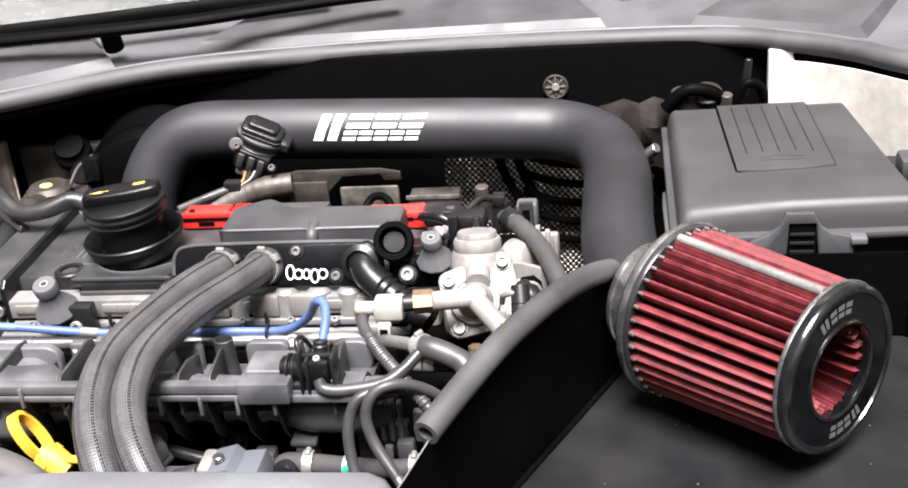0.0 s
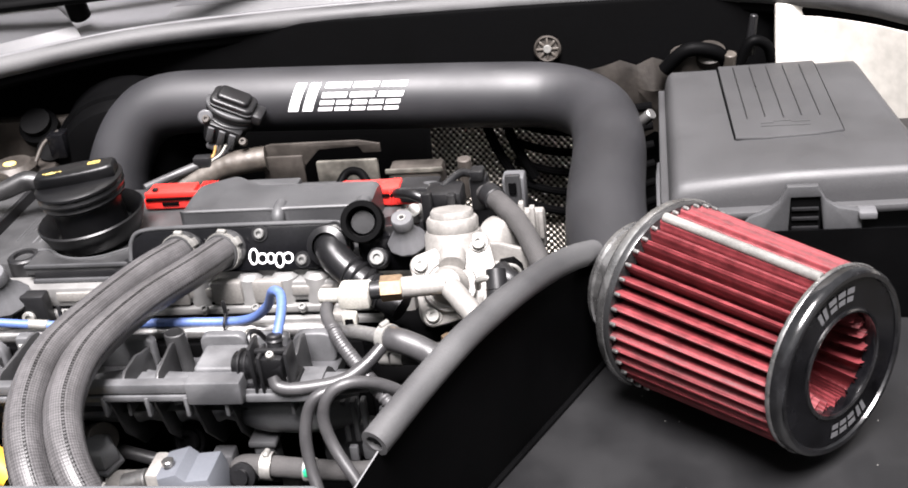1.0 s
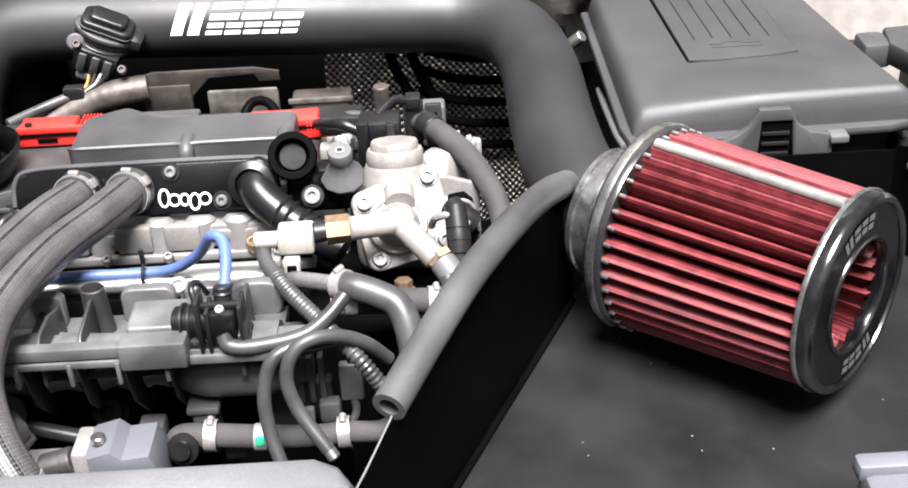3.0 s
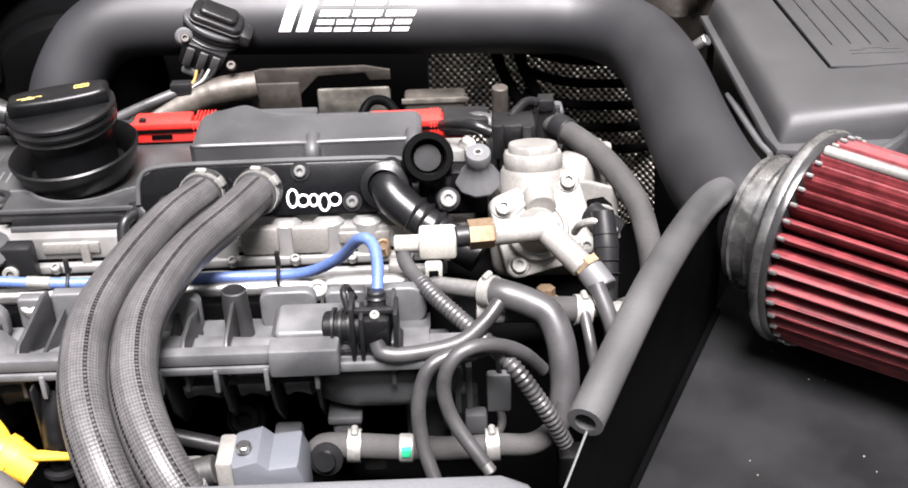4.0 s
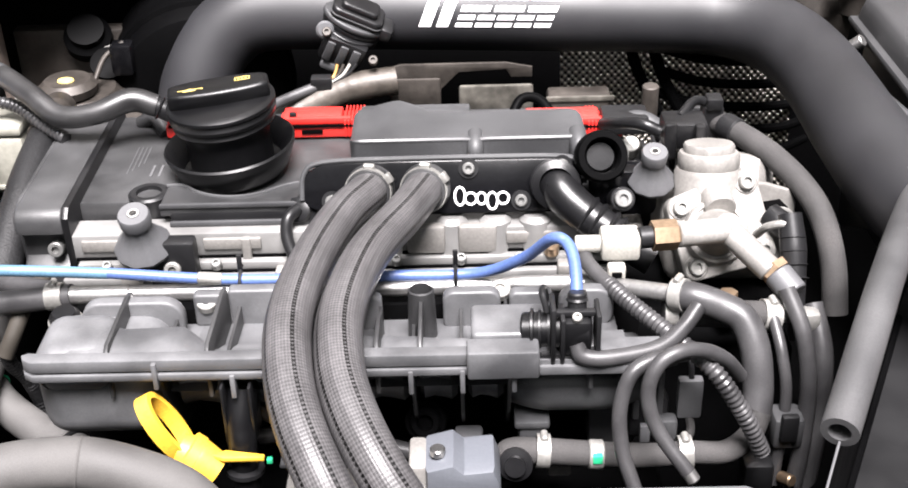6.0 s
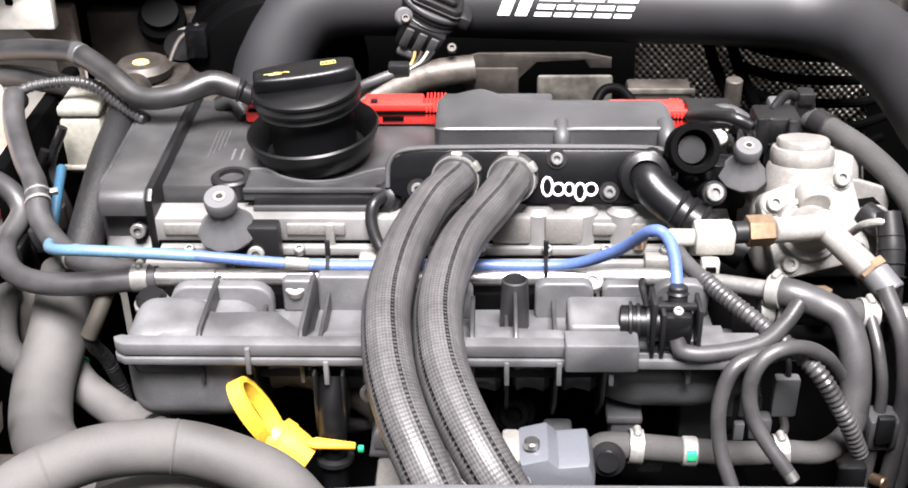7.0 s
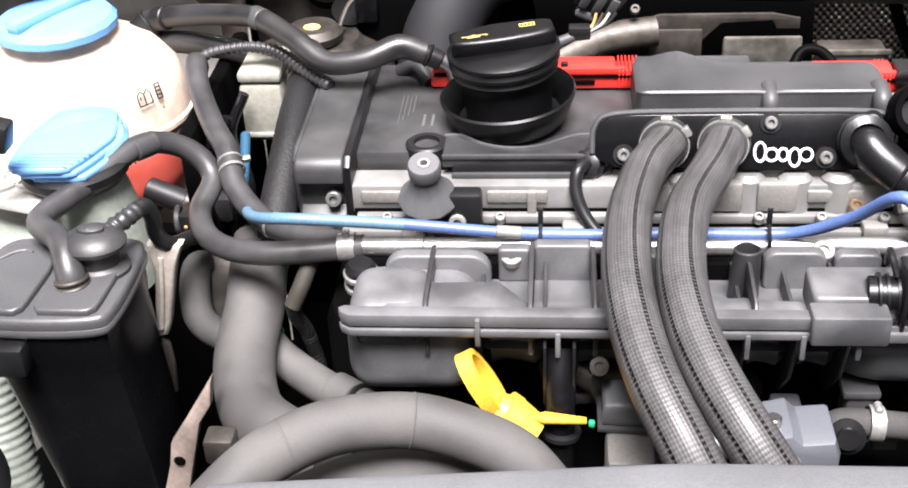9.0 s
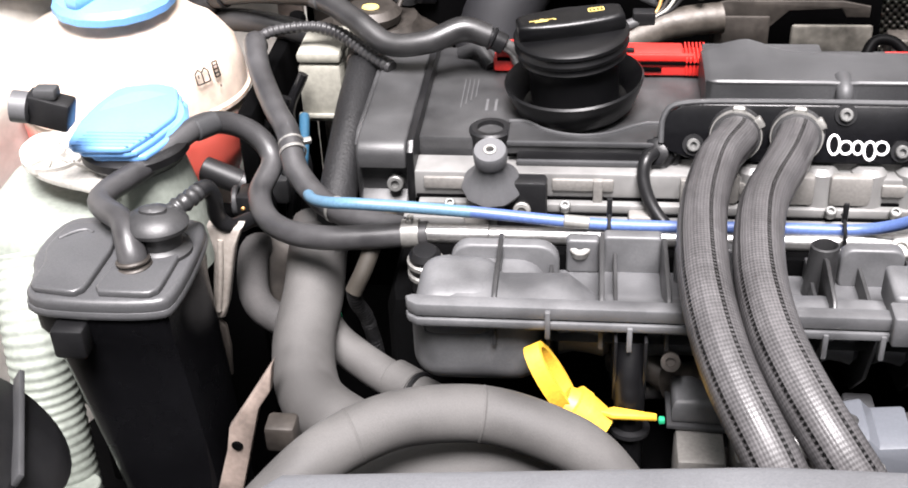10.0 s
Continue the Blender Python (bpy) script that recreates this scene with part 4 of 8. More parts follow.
def strut_bits():
    """Dark parts behind the battery and the round body plug in the firewall."""
    g = thing("firewall_grommet", "dusty round spoked plug in the firewall", "plug")
    m = aim((-0.098, 1.4745, 0.849), (0.05, -1, 0.25)) @ Matrix.Diagonal((0.84, 0.84, 1, 1))
    part("rim", lathe([(0.010, 0), (0.0185, 0), (0.019, 0.003), (0.0165, 0.006), (0.014, 0.003), (0, 0.002)], m, 32), DULL, g)
    for k in range(8):
        a = 2 * math.pi * k / 8
        part("spoke", box(0.004, 0.0155, -0.0016, 0.0016, 0.002, 0.005, 0.0006, m @ Matrix.Rotation(a, 4, "Z")), TURBO, g)
    part("hub", cyl(m @ Vector((0, 0, 0.001)), m @ Vector((0, 0, 0.008)), 0.005, seg=16), CLAMP, g)
    h = thing("brake_reservoir", "dark brake pipes and cap behind the battery box", "brake parts")
    part("cap", tube([(0.035, 1.42, 0.835), (0.06, 1.415, 0.858), (0.09, 1.42, 0.853), (0.105, 1.43, 0.835)], 0.008, 8, 16), SHEET, h)
    part("cap", lathe([(0.016, 0), (0.018, 0.004), (0.018, 0.012), (0.012, 0.016), (0, 0.016)], aim((0.085, 1.437, 0.838), (0, -0.5, 1)), 24), DULL, h)
    part("cap", cyl((0.06, 1.44, 0.81), (0.06, 1.435, 0.85), 0.018), DULL, h)
    part("brake_pipe", tube([(0.115, 1.43, 0.83), (0.13, 1.43, 0.858), (0.148, 1.435, 0.85), (0.155, 1.44, 0.82)], 0.006, 8, 14), SHEET, h)
    part("stub", cyl((0.128, 1.44, 0.84), (0.134, 1.442, 0.885), 0.006, 0.0045), BLACK, h)
    part("fitting", cyl((0.105, 1.425, 0.825), (0.107, 1.42, 0.85), 0.007), TURBO, h)
    d = thing("firewall_insulation", "brown crumpled insulation edge behind the pipe", "insulation")
    bm = bmesh.new()
    rnd = random.Random(4)
    cols = [[bm.verts.new((-0.05 + 0.018 * i, 1.440 - 0.01 * (j == 1) + rnd.uniform(-0.006, 0.006), 0.838 - 0.03 * j + rnd.uniform(-0.005, 0.005))) for j in range(4)] for i in range(7)]
    for a, b in zip(cols, cols[1:]):
        for j in range(3):
            bm.faces.new((a[j], b[j], b[j + 1], a[j + 1]))
    bmesh.ops.solidify(bm, geom=list(bm.faces), thickness=0.006)
    part("pad", bm, DULL, d)


intake_pipe()
maf_sensor()
air_filter()
heat_shield()
battery_box()
fuse_box()
bonnet_prop()
strut_bits()


# ------------------------------------------------------------ engine
def hose(name, label, points, r, mat, category="hose", group="", clamps=(), wave=None, hollow=0.0, per=8, seg=18, step=None):
    """A hose as one thing, with band clamps at the given share of its length."""
    ob = tagged(link(name, tube(points, r, per, seg, wave, hollow, step=step), mat, smooth=50), label, category, group)
    line = curve_points(points, 20)
    top = max(r) if isinstance(r, (list, tuple)) else r
    for share in clamps:
        i = min(len(line) - 2, max(1, int(share * (len(line) - 1))))
        hose_clamp(line[i], line[i + 1] - line[i - 1], top, ob)
    return ob


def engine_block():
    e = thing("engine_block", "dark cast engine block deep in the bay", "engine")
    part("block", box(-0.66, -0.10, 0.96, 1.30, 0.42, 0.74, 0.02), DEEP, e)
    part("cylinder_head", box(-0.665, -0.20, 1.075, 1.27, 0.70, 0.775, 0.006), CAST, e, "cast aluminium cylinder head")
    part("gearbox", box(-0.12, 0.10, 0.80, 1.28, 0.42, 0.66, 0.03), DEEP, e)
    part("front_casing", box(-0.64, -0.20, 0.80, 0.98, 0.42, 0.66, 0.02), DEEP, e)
    # silver rail below the cover: flat strip, rib and ledge
    part("rail_face", box(-0.648, -0.232, 1.056, 1.082, 0.762, 0.786, 0.002), SILVER, e, "bright machined ledge")
    part("rail_step", box(-0.644, -0.236, 1.048, 1.06, 0.757, 0.7645, 0.0015), SILVER, e)
    part("rail_lip", box(-0.655, -0.225, 1.04, 1.05, 0.749, 0.756, 0.0015), SILVER, e)
    for x in (-0.40, -0.352, -0.318, -0.287):
        part("runner_boss", cyl((x, 1.062, 0.756), (x, 1.066, 0.7915), 0.0125, bevel=0.004, seg=24), SILVER, e)
    for x in (-0.425, -0.372, -0.332):
        part("port", box(x - 0.015, x + 0.015, 1.05, 1.06, 0.766, 0.79, 0.003), CAST, e)
    for x in (-0.60, -0.48, -0.262):
        part("rail_clip", box(x - 0.009, x + 0.009, 1.036, 1.048, 0.752, 0.762, 0.002), CAST, e)
    part("rail_shadow_gap", box(-0.645, -0.236, 1.0575, 1.0592, 0.7705, 0.7725, 0), DEEP, e, smooth=0)
    for x in (-0.62, -0.535, -0.395, -0.345, -0.30, -0.255):
        bolt("rail_screw", (x, 1.046, 0.7635), (0, -0.5, 1), 0.0042, e, SCREW, h=0.004)
    for x0, x1 in ((-0.64, -0.60), (-0.545, -0.50), (-0.415, -0.36), (-0.31, -0.27)):
        part("rail_pad", box(x0, x1, 1.0535, 1.058, 0.7725, 0.782, 0.0012), CAST, e)
    part("gasket_line", box(-0.646, -0.234, 1.0545, 1.0565, 0.7643, 0.7668, 0), DEEP, e, "dark oily gasket line", smooth=0)
    part("gasket_line", box(-0.652, -0.228, 1.0462, 1.0485, 0.7550, 0.7578, 0), DEEP, e, smooth=0)
    for k, (x0, x1) in enumerate(((-0.56, -0.553), (-0.515, -0.508), (-0.452, -0.447), (-0.247, -0.241))):
        part("rail_rib", box(x0, x1, 1.0515, 1.058, 0.762, 0.7845 - 0.002 * (k % 2), 0.0012), CAST, e)
    bolt("stud", (-0.275, 1.05, 0.768), (0, -0.3, 1), 0.006, e, BRASS, h=0.007)


def valve_cover():
    v = thing("valve_cover", "black plastic camshaft cover with a ribbed timing end", "valve cover")
    part("top", prism([(-0.648, 1.088), (-0.585, 1.088), (-0.575, 1.092), (-0.43, 1.092), (-0.225, 1.10), (-0.225, 1.25), (-0.648, 1.25)], 0.772, 0.798, 0.004), COVER, v)
    # timing end: a raised lip and a belt guard with a hollowed front
    xyz = Matrix(((0, 0, 1, 0), (1, 0, 0, 0), (0, 1, 0, 0), (0, 0, 0, 1)))
    part("end_plate", prism([(1.060, 0.744), (1.056, 0.750), (1.055, 0.802), (1.062, 0.8085), (1.252, 0.8085), (1.255, 0.744)], -0.6525, -0.6465, 0.0012, xyz), BLACK, v)
    guard = part("belt_guard", prism([(1.064, 0.740), (1.058, 0.744), (1.057, 0.754), (1.062, 0.7575), (1.068, 0.763), (1.069, 0.777), (1.065, 0.784), (1.058, 0.787), (1.057, 0.797), (1.060, 0.803), (1.066, 0.8065), (1.246, 0.8065), (1.25, 0.740)], -0.6905, -0.6525, 0.0025, xyz, seg=3), COVER, v)
    part("guard_side", prism([(1.075, 0.744), (1.073, 0.798), (1.085, 0.8045), (1.23, 0.8045), (1.235, 0.744)], -0.694, -0.690, 0.0015, xyz), COVER, guard)
    bolt("screw", (-0.6625, 1.066, 0.771), (0, -1, 0.2), 0.0062, v, SCREW, h=0.008)
    part("lower_apron", box(-0.646, -0.595, 1.062, 1.09, 0.750, 0.772, 0.004), COVER, v)
    # ledge in front of the filler with its bosses
    part("ledge", box(-0.572, -0.462, 1.07, 1.10, 0.776, 0.797, 0.003), BLACK, v)
    part("ledge_lip", box(-0.572, -0.462, 1.066, 1.07, 0.786, 0.7905, 0.0012), GREYBLACK, v)
    shelf = [(-0.579, 1.071), (-0.579, 1.104), (-0.566, 1.104)]
    for k in range(13):
        a = radians(232 + 76 * k / 12)
        shelf.append((-0.524 + 0.052 * math.cos(a), 1.139 + 0.056 * math.sin(a)))
    shelf += [(-0.476, 1.104), (-0.4555, 1.104), (-0.4555, 1.071)]
    part("shelf", prism(shelf, 0.793, 0.8035, 0.002, seg=3), COVER, v, "raised shelf hollowed round the filler neck")
    part("shelf_lip", tube([(x, y - 0.001, 0.8036) for x, y in shelf[1:-1]], 0.0016, 2, 8), GREYBLACK, v)
    part("shelf_rim", prism([(-0.579, 1.0695), (-0.579, 1.0725), (-0.4555, 1.0725), (-0.4555, 1.0695)], 0.8005, 0.8045, 0.001), GREYBLACK, v)
    for x, y, r in ((-0.593, 1.098, 0.0165), (-0.462, 1.095, 0.013), (-0.44, 1.10, 0.011)):
        part("screw_boss", lathe([(r, 0), (r, 0.022), (r - 0.002, 0.0235), (r * 0.62, 0.0235), (r * 0.55, 0.014), (0, 0.014)], Matrix.Translation((x, y, 0.778)), 28), BLACK, v)
        part("boss_screw", cyl((x, y, 0.785), (x, y, 0.796), r * 0.42, seg=16), GREYBLACK, v)
    # vent stub with a loose wire
    part("vent_stub", lathe([(0.0125, 0), (0.0125, 0.008), (0.0105, 0.010), (0.0105, 0.015), (0.007, 0.017), (0, 0.017)], aim((-0.4655, 1.080, 0.791), (-0.35, -0.75, 0.5)), 8), BLACK, v, "hexagonal sensor plug")
    part("stub_collar", lathe([(0.0135, -0.002), (0.0150, 0), (0.0150, 0.004), (0.0125, 0.006)], aim((-0.464, 1.083, 0.789), (-0.35, -0.75, 0.5)), 24), COVER, v)
    part("breather_wire", tube([(-0.471, 1.067, 0.799), (-0.4775, 1.058, 0.797), (-0.479, 1.051, 0.786), (-0.474, 1.043, 0.772), (-0.464, 1.034, 0.760), (-0.45, 1.025, 0.752)], 0.0048, 8, 14), BLACK, v)
    part("rear_vent", tube([(-0.628, 1.23, 0.80), (-0.612, 1.222, 0.808), (-0.60, 1.205, 0.80)], 0.006, 6, 12), COVER, v)
    # small moulded print beside the filler
    for k in range(4):
        part("print_line", box(-0.620 + 0.0035 * k, -0.6193 + 0.0035 * k, 1.135 + 0.006 * k, 1.185, 0.798, 0.7984, 0), PRINTGREY, v, "small unreadable print", smooth=0)
    for k in range(2):
        part("print_block", box(-0.600 + 0.007 * k, -0.598 + 0.007 * k, 1.13, 1.15, 0.798, 0.7984, 0), PRINTGREY, v, "small unreadable print", smooth=0)


def oil_filler():
    f = thing("oil_filler", "black oil filler cap on a funnel-shaped neck", "oil filler cap")
    m = Matrix.Translation((-0.529, 1.137, 0.79)) @ Matrix.Rotation(radians(2), 4, "X") @ Matrix.Rotation(radians(-4), 4, "Y")
    part("neck", lathe([(0.038, 0.0), (0.0385, 0.008), (0.046, 0.015), (0.0525, 0.031), (0.0535, 0.035), (0.052, 0.0365), (0.0495, 0.033), (0.040, 0.016), (0.030, 0.012), (0.030, 0.05)], m, 56), CAPPLASTIC, f, "black funnel neck")
    cap = part("cap", lathe([(0.034, 0.02), (0.0345, 0.052), (0.0405, 0.055), (0.0415, 0.057), (0.0405, 0.059), (0.0405, 0.0612), (0.0425, 0.0625), (0.0432, 0.065), (0.0425, 0.0665), (0.0418, 0.069), (0.0435, 0.0705), (0.0435, 0.073), (0.0415, 0.0745),
                             (0.036, 0.0755), (0.02, 0.0762), (0, 0.0762)], m, 56), CAPPLASTIC, f)
    outline = []
    for k in range(17):
        u = k / 16 - 0.5
        outline.append((u * 0.080, -0.009 - 0.0065 * (1 - (2 * u) ** 2) ** 0.6))
    outline += [(x, -y) for x, y in reversed(outline)]
    part("grip", prism(outline, 0.073, 0.0875, 0.004, m @ Matrix.Rotation(radians(10), 4, "Z"), seg=3), CAPPLASTIC, cap, "raised grip bar")
    g = m @ Matrix.Rotation(radians(10), 4, "Z")
    for u0, u1, v0, v1 in ((0.014, 0.0148, 0.000, 0.006), (0.014, 0.020, 0.0052, 0.006), (0.014, 0.020, 0.0, 0.0008), (0.0196, 0.0204, 0.0, 0.006), (0.0204, 0.026, 0.0052, 0.006), (0.0204, 0.026, 0.0, 0.0008), (0.0252, 0.026, 0.0, 0.006), (0.0164, 0.0178, 0.0022, 0.0036), (0.0222, 0.0236, 0.0022, 0.0036)):
        part("book_symbol", box(u0, u1, v0, v1, 0.0872, 0.0877, 0, g), PALEYELLOW, cap, "yellow handbook symbol", smooth=0)
    for u0, u1, v0, v1 in ((-0.027, -0.017, -0.0065, -0.0030), (-0.031, -0.027, -0.0042, -0.0030), (-0.017, -0.012, -0.0038, -0.0030), (-0.013, -0.011, -0.0050, -0.0038), (-0.023, -0.020, -0.0030, -0.0018)):
        part("oil_can_symbol", box(u0, u1, v0, v1, 0.0872, 0.0877, 0, g), PALEYELLOW, cap, "yellow oil can symbol", smooth=0)


def coil_cover():
    c = thing("coil_cover", "black plastic cover with a stepped front over the coils", "engine cover")
    bm = bmesh.new()
    rows = []
    n = 72
    for k in range(n + 1):
        x = -0.4325 + 0.1895 * k / n
        e = min(k, n - k) / 4
        r = 0.0035 * (1 - math.sqrt(1 - (1 - e) ** 2)) if e < 1 else 0.0
        s = min(1.0, max(0.0, (x + 0.404) / 0.045))
        s = s * s * (3 - 2 * s)
        q = min(1.0, max(0.0, (x + 0.425) / 0.03))
        back = 1.207 - 0.022 * s - 0.010 * (1 - q) - r
        top = 0.8335 - 0.0020 * s - 0.003 * (1 - q) - r
        dip = 0.0022 * math.exp(-((x + 0.332) / 0.006) ** 2)
        rows.append([bm.verts.new((x, y, z)) for y, z in ((1.1180 + r, 0.790), (1.1180 + r, 0.802), (1.1192 + r - dip, 0.8030), (1.1197 + r - dip, 0.8285), (1.1194 + r - dip, 0.8290), (1.1195 + r - dip, 0.8303), (1.1208 + r - dip, 0.8316 - r),
                                                         (1.128, top - 0.0012), (1.150, top), (back - 0.018, top), (back - 0.006, top - 0.0035), (back, top - 0.012), (back + 0.001, 0.79))])
    for a, b in zip(rows, rows[1:]):
        for j in range(12):
            bm.faces.new((a[j], b[j], b[j + 1], a[j + 1]))
    bm.faces.new(rows[0])
    bm.faces.new(rows[-1])
    bmesh.ops.recalc_face_normals(bm, faces=bm.faces)
    part("cover", bm, GREYBLACK, c, smooth=30)
    part("rear_ledge", box(-0.430, -0.335, 1.200, 1.218, 0.795, 0.818, 0.003), GREYBLACK, c)
    for x, r in ((-0.332, 0.0072), (-0.2495, 0.008)):
        part("rib", tube([(x, 1.1160, 0.79), (x, 1.1150, 0.816), (x, 1.1185, 0.8255), (x, 1.134, 0.8280)], r * 0.9, 8, 18), GREYBLACK, c)
    part("end_boss", lathe([(0.009, 0), (0.009, 0.012), (0.0078, 0.013), (0.005, 0.013), (0.0045, 0.009), (0, 0.009)], Matrix.Translation((-0.2475, 1.110, 0.803)), 24), COVER, c)
    part("boss_screw", cyl((-0.2475, 1.110, 0.81), (-0.2475, 1.110, 0.814), 0.004, seg=14), SCREW, c)


def ignition_coil(x0, x1, y, tilt):
    c = thing("ignition_coil", "red plastic ignition coil with moulded ribs", "ignition coil", "ignition coils on the engine")
    z = 0.800
    part("body", box(x0, x1, y - 0.014, y + 0.016, z, z + 0.012, 0.002, None), RED, c)
    part("deck", box(x0 + 0.004, x1 - 0.02, y - 0.010, y + 0.010, z + 0.010, z + 0.019, 0.002), RED, c)
    for k in range(6 if x0 < -0.3 else 3):
        x = x1 - (0.018 if x0 < -0.3 else 0.03) + 0.003 * k
        part("rib", box(x, x + 0.0014, y - 0.0155, y + 0.0165, z + 0.001, z + 0.0165, 0.0004), RED, c)
    part("joint", box(x0 + 0.003, x1 - 0.002, y - 0.0155, y - 0.0135, z + 0.0105, z + 0.0125, 0), DEEP, c, smooth=0)
    part("upper_bar", box(x0 + 0.002, x1 - 0.012, y - 0.0135, y - 0.008, z + 0.012, z + 0.0185, 0.0015), RED, c)
    part("window", box(x0 + 0.02, x0 + 0.038, y - 0.0152, y - 0.0135, z + 0.004, z + 0.008, 0.0004), DEEP, c)
    part("plug", box(x0 + 0.01, x0 + 0.016, y - 0.011, y - 0.006, z + 0.018, z + 0.022, 0.001), BLACK, c)


def breather_plate():
    p = thing("breather_plate", "gloss black plate with two hose ports and a white mark", "plate")
    lean = Matrix.Translation((-0.35, 1.080, 0.81)) @ Matrix.Rotation(radians(90 - 24), 4, "X")
    outline = [(-0.112, -0.014), (-0.118, -0.006), (-0.115, 0.012), (-0.10, 0.021), (0.085, 0.021), (0.098, 0.016), (0.10, -0.004), (0.082, -0.021), (-0.09, -0.021)]
    part("plate", prism(outline, 0.0, 0.010, 0.002, lean), GLOSS, p)
    part("rim", tube([lean @ Vector((x, y, 0.009)) for x, y in ((-0.117, -0.008), (-0.115, 0.012), (-0.10, 0.021), (-0.04, 0.0225), (0.03, 0.0225), (0.085, 0.0215), (0.098, 0.016))], 0.0022, 6, 10), GREYBLACK, p)
    for x, y in ((0.012, 0.014), (0.084, 0.015), (0.052, -0.0115), (-0.094, -0.009)):
        q = lean @ Vector((x, y, 0.010))
        part("washer", lathe([(0.004, 0), (0.0078, 0), (0.0078, 0.0015), (0.004, 0.0015)], aim(q, lean.to_3x3() @ Vector((0, 0, 1))), 20), BLACK, p)
        bolt("screw", q, lean.to_3x3() @ Vector((0, 0, 1)), 0.0048, p, SCREW, h=0.005)
    # white outlined mark: five rounded loops, drawn as plain rings
    for k, (w, h, dy) in enumerate(((0.008, 0.014, 0.001), (0.009, 0.009, -0.001), (0.007, 0.009, -0.001), (0.008, 0.013, -0.003), (0.009, 0.009, -0.001))):
        c = lean @ Vector((0.005 + 0.0083 * k, -0.0085 + dy, 0.0105))
        pts = [c + lean.to_3x3() @ Vector((w / 2 * math.cos(a), h / 2 * math.sin(a), 0)) for a in [2 * math.pi * j / 10 for j in range(11)]]
        part("mark_loop", tube(pts, 0.00095, 3, 8), LABEL, p, "white outlined mark")
    return lean


def braided_hoses():
    for pts in ([(-0.413, 1.078, 0.812), (-0.416, 1.055, 0.818), (-0.432, 1.015, 0.821), (-0.446, 0.945, 0.827), (-0.4515, 0.87, 0.834), (-0.448, 0.82, 0.828), (-0.439, 0.785, 0.817), (-0.424, 0.755, 0.80), (-0.408, 0.735, 0.775)],
                             [(-0.370, 1.078, 0.812), (-0.374, 1.055, 0.818), (-0.386, 1.015, 0.822), (-0.409, 0.948, 0.828), (-0.4195, 0.87, 0.834), (-0.417, 0.82, 0.829), (-0.407, 0.785, 0.82), (-0.390, 0.755, 0.804), (-0.366, 0.733, 0.775)]):
        h = hose("braided_hose", "thick grey-black braided hose arching from the plate to the front", pts, 0.0152, BRAID, "hose", "pair of braided breather hoses", per=14, seg=28)
        way = (Vector(pts[1]) - Vector(pts[0])).normalized()
        part("collar", lathe([(0.0150, -0.010), (0.0182, -0.009), (0.0196, -0.003), (0.0190, 0.002), (0.0176, 0.0045), (0.0176, 0.008), (0.0168, 0.010), (0.0150, 0.0105)], aim(Vector(pts[0]) + way * 0.010, way), 36), COVER, h, "black rubber collar")
        hose_clamp(Vector(pts[0]).lerp(Vector(pts[1]), 0.62), way, 0.0172, h, 0.0065)
        part("clamp_tail", box(-0.004, 0.004, 0.016, 0.0215, -0.004, 0.004, 0.001, aim(Vector(pts[0]).lerp(Vector(pts[1]), 0.62), way) @ Matrix.Rotation(radians(-55), 4, "Z")), CLAMP, h)
        part("port", cyl(Vector(pts[0]) - Vector((0, -0.012, 0.004)), pts[1], 0.0125), STEEL, h, "steel hose port")
        part("end_fitting", cyl(Vector(pts[-2]) + Vector((0.008, -0.008, -0.010)), Vector(pts[-1]) + Vector((0, 0, -0.02)), 0.0165), CLAMP, h)


def sensor_knob(p, s=1.0, d=(0, -0.35, 1), name="camshaft_sensor"):
    k = thing(name, "grey plastic sensor with a scalloped knob top", "sensor", "grey knobs on the engine")
    m = aim(p, d)
    part("skirt", lathe([(0, -0.034 * s), (0.0225 * s, -0.034 * s), (0.0232 * s, -0.031 * s), (0.0215 * s, -0.0275 * s), (0.016 * s, -0.020 * s), (0.0118 * s, -0.011 * s), (0.0105 * s, 0)], m, 40, wave=lambda a: 1 + 0.022 * math.sin(10 * a)), GREYKNOB, k)
    part("head", lathe([(0.0105 * s, -0.005 * s), (0.0125 * s, -0.003 * s), (0.013 * s, 0.006 * s), (0.0118 * s, 0.0085 * s), (0.005 * s, 0.0085 * s), (0.005 * s, 0.004 * s), (0, 0.004 * s)], m, 28), GREYKNOB, k)
    part("insert", lathe([(0.0035 * s, 0.0045 * s), (0.0048 * s, 0.0075 * s), (0.0048 * s, 0.009 * s), (0.003 * s, 0.009 * s), (0.003 * s, 0.005 * s)], m, 18), CLAMP, k)
    return k


